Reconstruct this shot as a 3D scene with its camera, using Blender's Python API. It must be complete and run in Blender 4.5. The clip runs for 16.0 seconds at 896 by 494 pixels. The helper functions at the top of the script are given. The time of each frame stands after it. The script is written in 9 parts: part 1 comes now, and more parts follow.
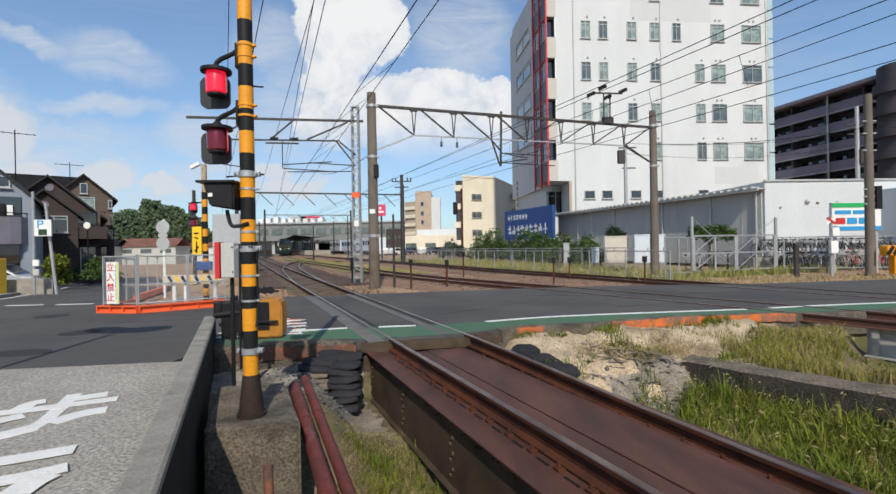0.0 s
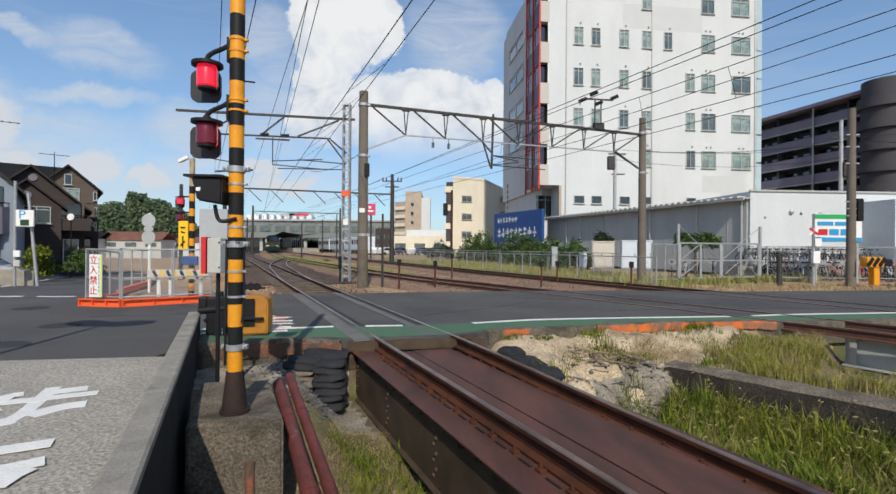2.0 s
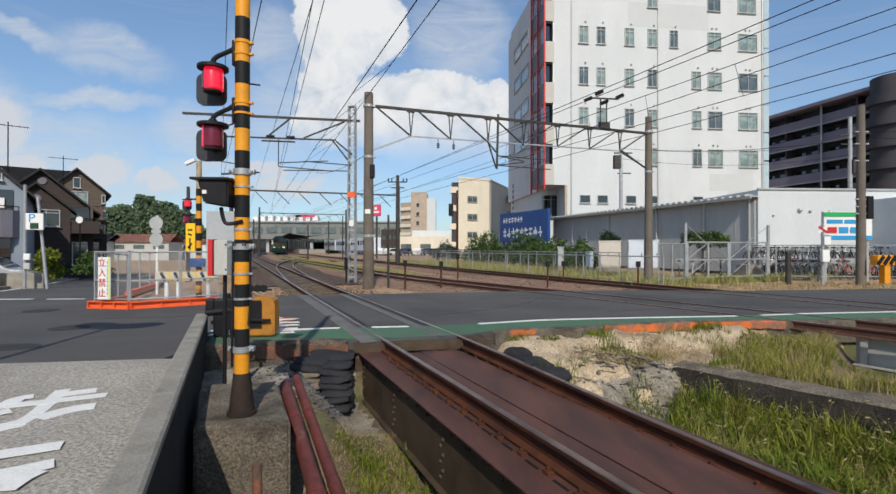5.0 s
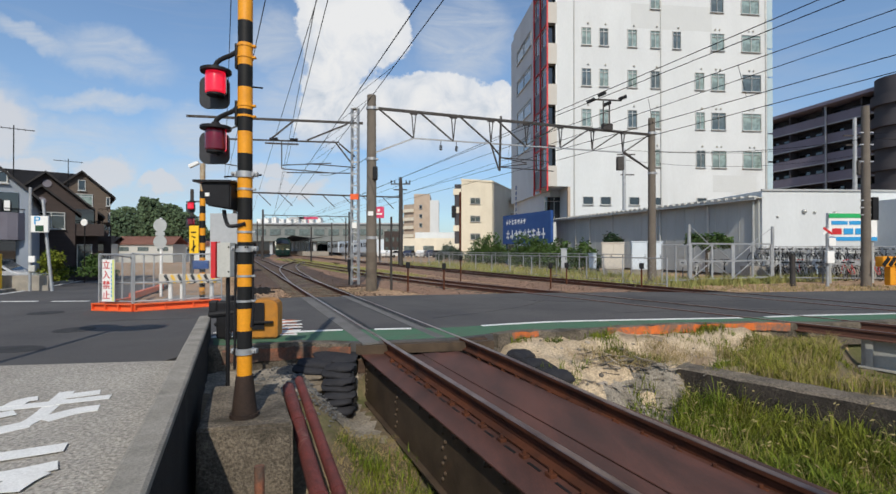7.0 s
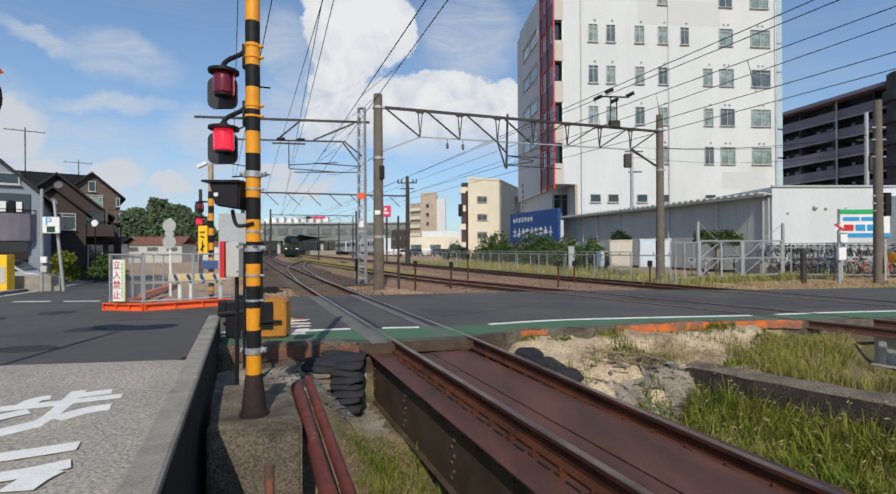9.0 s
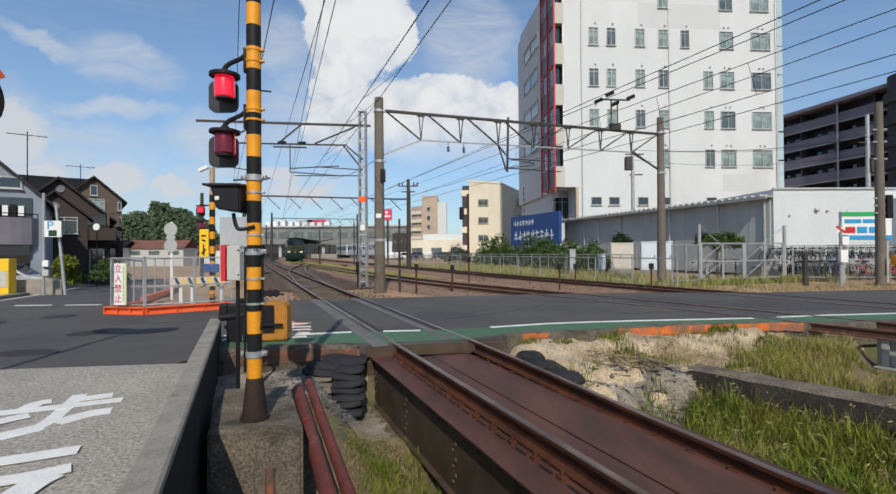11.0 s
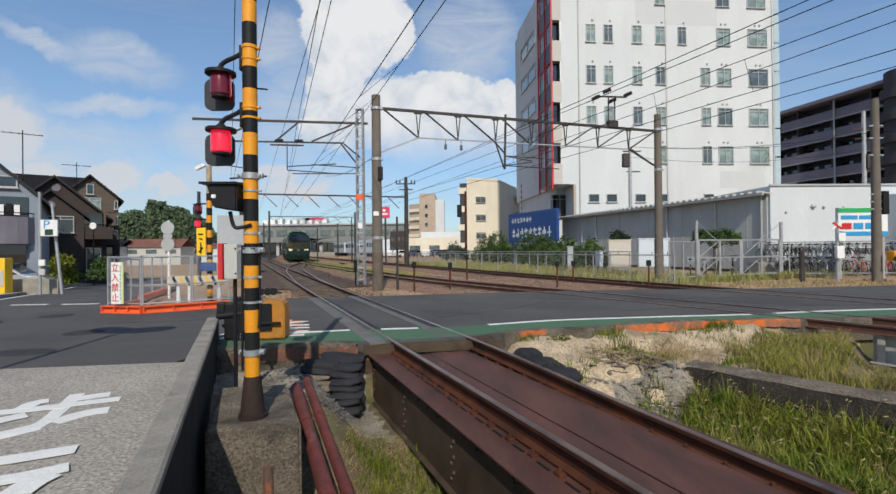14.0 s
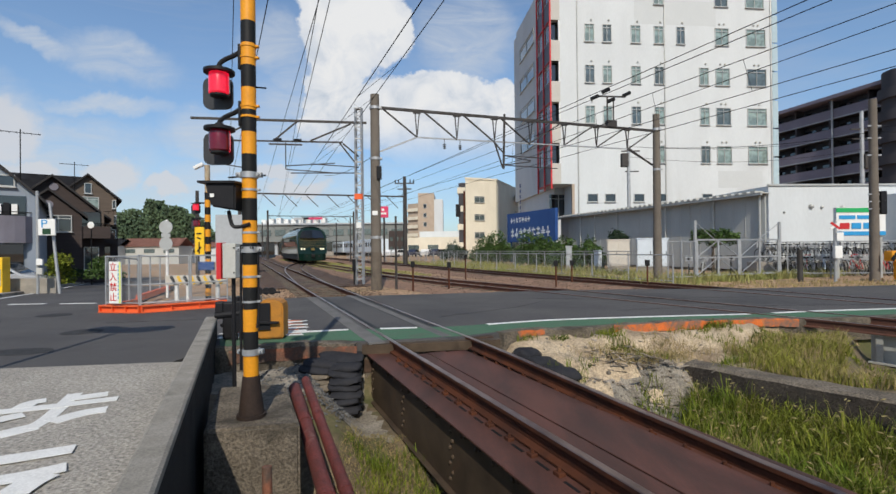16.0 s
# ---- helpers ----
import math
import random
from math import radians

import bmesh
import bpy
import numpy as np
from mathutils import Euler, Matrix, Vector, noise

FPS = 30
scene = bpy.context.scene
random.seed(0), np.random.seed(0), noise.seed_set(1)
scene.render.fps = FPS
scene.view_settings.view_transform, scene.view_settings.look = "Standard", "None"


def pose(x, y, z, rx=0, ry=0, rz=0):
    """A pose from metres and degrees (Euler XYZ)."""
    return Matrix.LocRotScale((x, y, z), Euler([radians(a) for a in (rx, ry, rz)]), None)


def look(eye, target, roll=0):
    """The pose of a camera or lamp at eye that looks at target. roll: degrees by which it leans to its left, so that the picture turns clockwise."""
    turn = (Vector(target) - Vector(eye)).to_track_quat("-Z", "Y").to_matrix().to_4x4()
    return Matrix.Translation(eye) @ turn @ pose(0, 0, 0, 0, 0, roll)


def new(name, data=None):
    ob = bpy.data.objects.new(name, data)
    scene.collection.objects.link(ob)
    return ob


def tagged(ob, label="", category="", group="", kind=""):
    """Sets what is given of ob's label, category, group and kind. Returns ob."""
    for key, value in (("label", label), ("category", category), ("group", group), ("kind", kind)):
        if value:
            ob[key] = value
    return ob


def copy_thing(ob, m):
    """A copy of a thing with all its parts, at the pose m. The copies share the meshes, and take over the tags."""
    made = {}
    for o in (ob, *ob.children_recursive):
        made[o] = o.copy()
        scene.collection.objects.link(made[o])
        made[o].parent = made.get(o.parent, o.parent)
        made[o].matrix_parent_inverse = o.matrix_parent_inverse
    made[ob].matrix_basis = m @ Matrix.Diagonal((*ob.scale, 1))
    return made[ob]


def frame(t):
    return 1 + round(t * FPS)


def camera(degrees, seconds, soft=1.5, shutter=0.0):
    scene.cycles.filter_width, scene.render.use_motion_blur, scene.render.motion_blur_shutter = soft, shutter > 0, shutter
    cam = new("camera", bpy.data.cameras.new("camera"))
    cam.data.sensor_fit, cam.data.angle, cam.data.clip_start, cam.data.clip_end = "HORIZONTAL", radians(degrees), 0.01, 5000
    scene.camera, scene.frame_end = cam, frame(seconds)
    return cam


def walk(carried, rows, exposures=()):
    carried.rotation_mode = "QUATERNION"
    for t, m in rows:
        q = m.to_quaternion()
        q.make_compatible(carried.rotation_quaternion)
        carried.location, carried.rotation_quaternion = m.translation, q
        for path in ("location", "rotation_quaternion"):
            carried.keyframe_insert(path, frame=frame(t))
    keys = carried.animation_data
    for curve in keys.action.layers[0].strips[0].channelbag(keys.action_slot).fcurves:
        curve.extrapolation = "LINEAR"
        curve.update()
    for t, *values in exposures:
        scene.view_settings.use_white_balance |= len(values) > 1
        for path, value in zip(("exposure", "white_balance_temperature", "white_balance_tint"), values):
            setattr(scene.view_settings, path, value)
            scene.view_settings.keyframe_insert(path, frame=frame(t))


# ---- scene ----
PATH = [
    (0, -0.0161, 0.0077, 1.3456, 89.952, 1.014, 0.240),
    (0.5, -0.0073, -0.0002, 1.3450, 90.118, 0.733, 0.035),
    (1, -0.0103, -0.0029, 1.3445, 90.450, 0.415, 0.360),
    (1.5, 0.0029, -0.0050, 1.3427, 90.397, 0.053, 0.099),
    (2, -0.0092, -0.0076, 1.3417, 90.079, -0.416, -1.042),
    (2.5, -0.0150, -0.0018, 1.3441, 90.109, -0.800, -1.282),
    (3, -0.0139, -0.0048, 1.3459, 90.134, -0.461, -1.270),
    (3.5, -0.0127, -0.0067, 1.3507, 90.108, -0.200, -0.998),
    (4, -0.0102, -0.0026, 1.3461, 90.112, 0.032, -0.632),
    (6.5, -0.0049, 0.0027, 1.3502, 90.201, -0.145, -0.124),
    (7, 0.0000, 0.0000, 1.3500, 90.337, -0.000, 0.000),
    (7.5, 0.0011, 0.0008, 1.3494, 90.398, -0.081, 0.039),
    (8, -0.0037, 0.0067, 1.3515, 90.296, 0.056, 0.165),
    (8.5, -0.0056, 0.0082, 1.3485, 90.232, 0.101, 0.444),
    (9, -0.0077, 0.0079, 1.3493, 90.173, 0.302, 0.814),
    (11.5, -0.0052, 0.0141, 1.3479, 90.584, 0.411, 0.945),
    (12, -0.0038, 0.0161, 1.3482, 90.422, 0.401, 0.859),
    (12.5, -0.0020, 0.0139, 1.3504, 90.245, 0.409, 0.790),
    (13, -0.0032, 0.0126, 1.3485, 90.225, 0.400, 0.767),
    (13.5, -0.0012, 0.0136, 1.3473, 90.234, 0.527, 0.746),
    (14, -0.0016, 0.0113, 1.3485, 90.257, 0.630, 0.695),
    (14.5, -0.0002, 0.0069, 1.3507, 90.277, 0.583, 0.604),
    (15, -0.0035, 0.0136, 1.3496, 90.259, 0.513, 0.486),
    (15.5, -0.0062, 0.0145, 1.3502, 90.277, 0.417, 0.434),
    (16, -0.0067, 0.0189, 1.3471, 90.206, 0.587, 0.534),
]
cam = camera(85.38, 16.0)
walk(cam, [(r[0], pose(*r[1:])) for r in PATH], [(0.0, 0.09), (2.0, 0.05), (4.0, 0.02), (7.0, -0.01), (12.0, -0.03), (16.0, -0.03)])

# ---- light ----
SUN_AZ, SUN_EL = radians(174), radians(39.5)      # azimuth from +y towards +x
to_sun = Vector((math.sin(SUN_AZ) * math.cos(SUN_EL), math.cos(SUN_AZ) * math.cos(SUN_EL), math.sin(SUN_EL)))
sun = new("sun", bpy.data.lights.new("sun", "SUN"))
sun.data.energy, sun.data.angle, sun.data.color = 3.85, radians(0.53), (1.0, 0.918, 0.785)
sun.matrix_world = look(to_sun * 50, (0, 0, 0))


class Nodes:
    """Short-hand to wire node trees."""

    def __init__(self, tree):
        self.t = tree
        tree.nodes.clear()

    def n(self, kind, ins=None, **props):
        node = self.t.nodes.new(kind)
        for k, v in props.items():
            setattr(node, k, v)
        for k, v in (ins or {}).items():
            if isinstance(v, bpy.types.NodeSocket):
                self.t.links.new(v, node.inputs[k])
            else:
                node.inputs[k].default_value = v
        return node

    def math(self, op, a, b=0.0, clamp=False):
        return self.n("ShaderNodeMath", {0: a, 1: b}, operation=op, use_clamp=clamp).outputs[0]

    def ramp(self, fac, stops, interp="LINEAR"):
        node = self.n("ShaderNodeValToRGB", {0: fac})
        node.color_ramp.interpolation = interp
        el = node.color_ramp.elements
        while len(el) < len(stops):
            el.new(0.5)
        for e, (p, c) in zip(el, stops):
            e.position = p
            e.color = (c, c, c, 1) if isinstance(c, (int, float)) else (*c, 1)
        return node.outputs[0]

    def mix(self, fac, a, b, blend="MIX"):
        node = self.n("ShaderNodeMix", {0: fac, 6: (*a, 1) if isinstance(a, tuple) else a, 7: (*b, 1) if isinstance(b, tuple) else b},
                      data_type="RGBA", blend_type=blend)
        return node.outputs[2]

    def noise(self, vec, scale, detail=4.0, rough=0.55, dist=0.0):
        return self.n("ShaderNodeTexNoise", {"Vector": vec, "Scale": scale, "Detail": detail, "Roughness": rough, "Distortion": dist}).outputs[0]


def make_sky():
    """Blue afternoon sky with cumulus over the horizon and thin streaks higher up."""
    w = bpy.data.worlds.new("sky")
    scene.world = w
    w.use_nodes = True
    g = Nodes(w.node_tree)
    co = g.n("ShaderNodeTexCoord").outputs["Generated"]
    sky = g.n("ShaderNodeTexSky", sky_type="NISHITA", sun_disc=False, sun_elevation=SUN_EL, sun_rotation=SUN_AZ,
              air_density=1.0, dust_density=0.6, ozone_density=2.2).outputs[0]
    sep = g.n("ShaderNodeSeparateXYZ", {0: co}).outputs
    x, y, z = sep[0], sep[1], sep[2]

    front = g.math("GREATER_THAN", y, 0.05)
    px = g.math("DIVIDE", x, g.math("MAXIMUM", y, 0.05))
    pz = g.math("DIVIDE", z, g.math("MAXIMUM", y, 0.05))
    plane = g.n("ShaderNodeCombineXYZ", {0: px, 1: pz}).outputs[0]

    def warped(scale, amount, detail=7.0, rough=0.62):
        """The northern sky's plane, bent by noise; gives its two coordinates."""
        nz = g.n("ShaderNodeTexNoise", {"Vector": plane, "Scale": scale, "Detail": detail, "Roughness": rough}).outputs[1]
        off = g.n("ShaderNodeVectorMath", {0: nz, 1: (0.5, 0.5, 0.5)}, operation="SUBTRACT").outputs[0]
        off = g.n("ShaderNodeVectorMath", {0: off, 1: (amount, amount, 0)}, operation="MULTIPLY").outputs[0]
        p = g.n("ShaderNodeVectorMath", {0: plane, 1: off}, operation="ADD").outputs[0]
        s = g.n("ShaderNodeSeparateXYZ", {0: p}).outputs
        return s[0], s[1]

    def blob(at, dx, dz, rx, rz, tilt=0.0):
        """1 at the middle of a tilted ellipse in the northern sky, falling to 0 at its rim."""
        ca, sa = math.cos(radians(tilt)), math.sin(radians(tilt))
        a, b = g.math("SUBTRACT", at[0], dx), g.math("SUBTRACT", at[1], dz)
        u = g.math("ADD", g.math("MULTIPLY", a, ca / rx), g.math("MULTIPLY", b, sa / rx))
        v = g.math("ADD", g.math("MULTIPLY", a, -sa / rz), g.math("MULTIPLY", b, ca / rz))
        r2 = g.math("ADD", g.math("MULTIPLY", u, u), g.math("MULTIPLY", v, v))
        return g.math("MULTIPLY", g.math("SUBTRACT", 1.0, r2, True), front)

    def most(at, shapes):
        out = None
        for sh in shapes:
            b = blob(at, *sh)
            out = b if out is None else g.math("MAXIMUM", out, b)
        return out

    # crisp cumulus: the tower, the bank to its right, small heaps over the houses
    crisp = warped(7.5, 0.15)
    heap = most(crisp, ((-0.20, 0.49, 0.125, 0.15), (-0.235, 0.36, 0.075, 0.14), (-0.04, 0.265, 0.21, 0.115), (0.08, 0.27, 0.12, 0.085),
                        (-0.22, 0.27, 0.09, 0.08), (0.25, 0.22, 0.3, 0.09)))
    heap = g.ramp(heap, ((0.02, 0.0), (0.22, 0.9), (0.6, 1.0)), "EASE")
    heap = g.math("MULTIPLY", heap, g.ramp(pz, ((0.15, 0.0), (0.27, 1.0)), "EASE"))
    low = most(warped(11.0, 0.10), ((-0.70, 0.155, 0.07, 0.045), (-0.59, 0.13, 0.05, 0.025), (-0.93, 0.25, 0.09, 0.085), (-0.88, 0.16, 0.07, 0.03), (-0.37, 0.16, 0.05, 0.02), (-0.32, 0.13, 0.09, 0.02)))
    low = g.ramp(low, ((0.0, 0.0), (0.6, 0.75)), "EASE")
    # soft wisps and thin streaks
    fibre = g.n("ShaderNodeVectorMath", {0: plane, 1: (1.0, 3.2, 1.0)}, operation="MULTIPLY").outputs[0]
    fibre = g.noise(g.n("ShaderNodeMapping", {"Vector": fibre, "Rotation": (0, 0, 0.35)}).outputs[0], 6.0, 9.0, 0.66, 0.9)
    soft = most(warped(4.0, 0.16, 5.0), ((-0.68, 0.40, 0.17, 0.065, -20), (-0.86, 0.45, 0.14, 0.025, -22), (-0.72, 0.305, 0.18, 0.028, -10), (-0.95, 0.26, 0.16, 0.14),
                                         (-0.80, 0.21, 0.26, 0.09, -8), (-0.37, 0.43, 0.09, 0.10), (-0.50, 0.24, 0.16, 0.06), (-0.30, 0.28, 0.16, 0.13), (0.03, 0.44, 0.12, 0.13, 30),
                                         (-0.45, 0.14, 0.40, 0.07)))
    soft = g.math("MULTIPLY", g.ramp(soft, ((0.0, 0.0), (1.0, 1.0)), "EASE"), g.ramp(fibre, ((0.25, 0.15), (0.72, 0.85))))
    # thin streaks over the rest of the sky
    st = g.n("ShaderNodeVectorMath", {0: co, 1: (1.2, 1.2, 5.5)}, operation="MULTIPLY").outputs[0]
    streak = g.ramp(g.noise(st, 2.4, 8.0, 0.62, 1.3), ((0.42, 0.0), (0.70, 0.85)), "EASE")
    thin = g.math("MULTIPLY", streak, g.math("SUBTRACT", 1.0, g.math("MULTIPLY", front, 0.80)))
    haze = g.ramp(z, ((0.0, 0.50), (0.12, 0.34), (0.50, 0.10)))
    bulge = g.noise(plane, 13.0, 7.0, 0.6, 0.5)
    shade = g.ramp(g.math("ADD", g.math("MULTIPLY", bulge, 0.75), g.math("MULTIPLY", pz, 0.35)), ((0.33, (7.6, 8.6, 9.9)), (0.46, (10.6, 11.0, 11.6)), (0.56, (12.0, 12.1, 12.2))))
    sky = g.mix(1.0, sky, (1.62, 1.90, 2.10), "MULTIPLY")
    c = g.mix(haze, sky, (4.7, 6.4, 8.5))
    c = g.mix(thin, c, (7.2, 7.7, 8.5))
    c = g.mix(soft, c, (8.6, 9.3, 10.2))
    c = g.mix(low, c, (9.6, 9.7, 10.1))
    c = g.mix(heap, c, shade)
    bg = g.n("ShaderNodeBackground", {"Color": c, "Strength": 0.069})
    g.n("ShaderNodeOutputWorld", {0: bg.outputs[0]})


make_sky()

# ---- materials ----
def mat(name, c1, c2=None, rough=0.7, metal=0.0, scale=6.0, grain=60.0, bump=0.15, vary=0.12, stain=None, stain_at=0.62, stretch=(1, 1, 1),
        coat=0.0, island=False, spec=0.35, obj=False, spread=(0.72, 1.25)):
    """A worn surface: two colours blended by broad noise, fine grain, optional stains, relief."""
    m = bpy.data.materials.new(name)
    m.use_nodes = True
    g = Nodes(m.node_tree)
    tc = g.n("ShaderNodeTexCoord").outputs["Object"]
    if obj:
        oi = g.n("ShaderNodeObjectInfo").outputs["Random"]
        tc = g.n("ShaderNodeVectorMath", {0: tc, 1: g.n("ShaderNodeCombineXYZ", {0: g.math("MULTIPLY", oi, 37.0), 1: g.math("MULTIPLY", oi, 91.0)}).outputs[0]}, operation="ADD").outputs[0]
    tc = g.n("ShaderNodeVectorMath", {0: tc, 1: stretch}, operation="MULTIPLY").outputs[0]
    broad = g.noise(tc, scale, 6.0, 0.6, 0.3)
    fine = g.noise(tc, grain, 5.0, 0.65)
    c2 = c2 or tuple(v * (1 - 1.6 * vary) for v in c1)
    col = g.mix(g.ramp(broad, ((0.35, 0.0), (0.65, 1.0))), c1, c2)
    col = g.mix(vary, col, g.mix(1.0, col, g.ramp(fine, ((0.3, 0.25), (0.7, 1.7))), "MULTIPLY"))
    if stain:
        s = g.ramp(g.noise(tc, scale * 0.45, 8.0, 0.65, 0.6), ((stain_at - 0.06, 0.0), (stain_at + 0.08, 0.85)))
        col = g.mix(s, col, stain)
    if island or obj:
        src = g.n("ShaderNodeNewGeometry").outputs["Random Per Island"] if island else oi
        col = g.mix(1.0, col, g.ramp(src, ((0.0, spread[0]), (1.0, spread[1]))), "MULTIPLY")
    r = g.math("ADD", g.math("MULTIPLY", g.math("SUBTRACT", fine, 0.5), 0.25), rough, True)
    bs = g.n("ShaderNodeBsdfPrincipled", {"Base Color": col, "Roughness": r, "Metallic": metal, "Coat Weight": coat, "Specular IOR Level": spec})
    if bump:
        h = g.math("ADD", fine, g.math("MULTIPLY", broad, 0.6))
        bp = g.n("ShaderNodeBump", {"Height": h, "Strength": bump, "Distance": 0.02})
        g.t.links.new(bp.outputs[0], bs.inputs["Normal"])
    g.n("ShaderNodeOutputMaterial", {0: bs.outputs[0]})
    return m


def glow(name, col, strength):
    m = bpy.data.materials.new(name)
    m.use_nodes = True
    g = Nodes(m.node_tree)
    e = g.n("ShaderNodeEmission", {"Color": (*col, 1), "Strength": strength})
    g.n("ShaderNodeOutputMaterial", {0: e.outputs[0]})
    return m


def lit_lens(name):
    """Red lamp glass with the light on behind it."""
    m = bpy.data.materials.new(name)
    m.use_nodes = True
    g = Nodes(m.node_tree)
    v = g.noise(g.n("ShaderNodeTexCoord").outputs["Object"], 14.0, 2.0)
    bs = g.n("ShaderNodeBsdfPrincipled", {"Base Color": (0.35, 0.008, 0.02, 1), "Roughness": 0.2, "Coat Weight": 0.5, "Emission Color": (1.0, 0.012, 0.045, 1),
                                          "Emission Strength": g.ramp(v, ((0.3, 0.45), (0.7, 0.85)))})
    g.n("ShaderNodeOutputMaterial", {0: bs.outputs[0]})
    return m


def glass(name, tint=(0.9, 0.95, 0.95), rough=0.02):
    """Window glass seen from outside: dark behind, glossy in front."""
    m = bpy.data.materials.new(name)
    m.use_nodes = True
    g = Nodes(m.node_tree)
    tc = g.n("ShaderNodeTexCoord").outputs["Object"]
    n = g.noise(tc, 1.3, 2.0)
    col = g.mix(g.ramp(n, ((0.4, 0.0), (0.6, 1.0))), tint, tuple(v * 0.55 for v in tint))
    bs = g.n("ShaderNodeBsdfPrincipled", {"Base Color": col, "Roughness": rough, "Specular IOR Level": 0.9, "Coat Weight": 0.6, "Coat Roughness": 0.02})
    g.n("ShaderNodeOutputMaterial", {0: bs.outputs[0]})
    return m


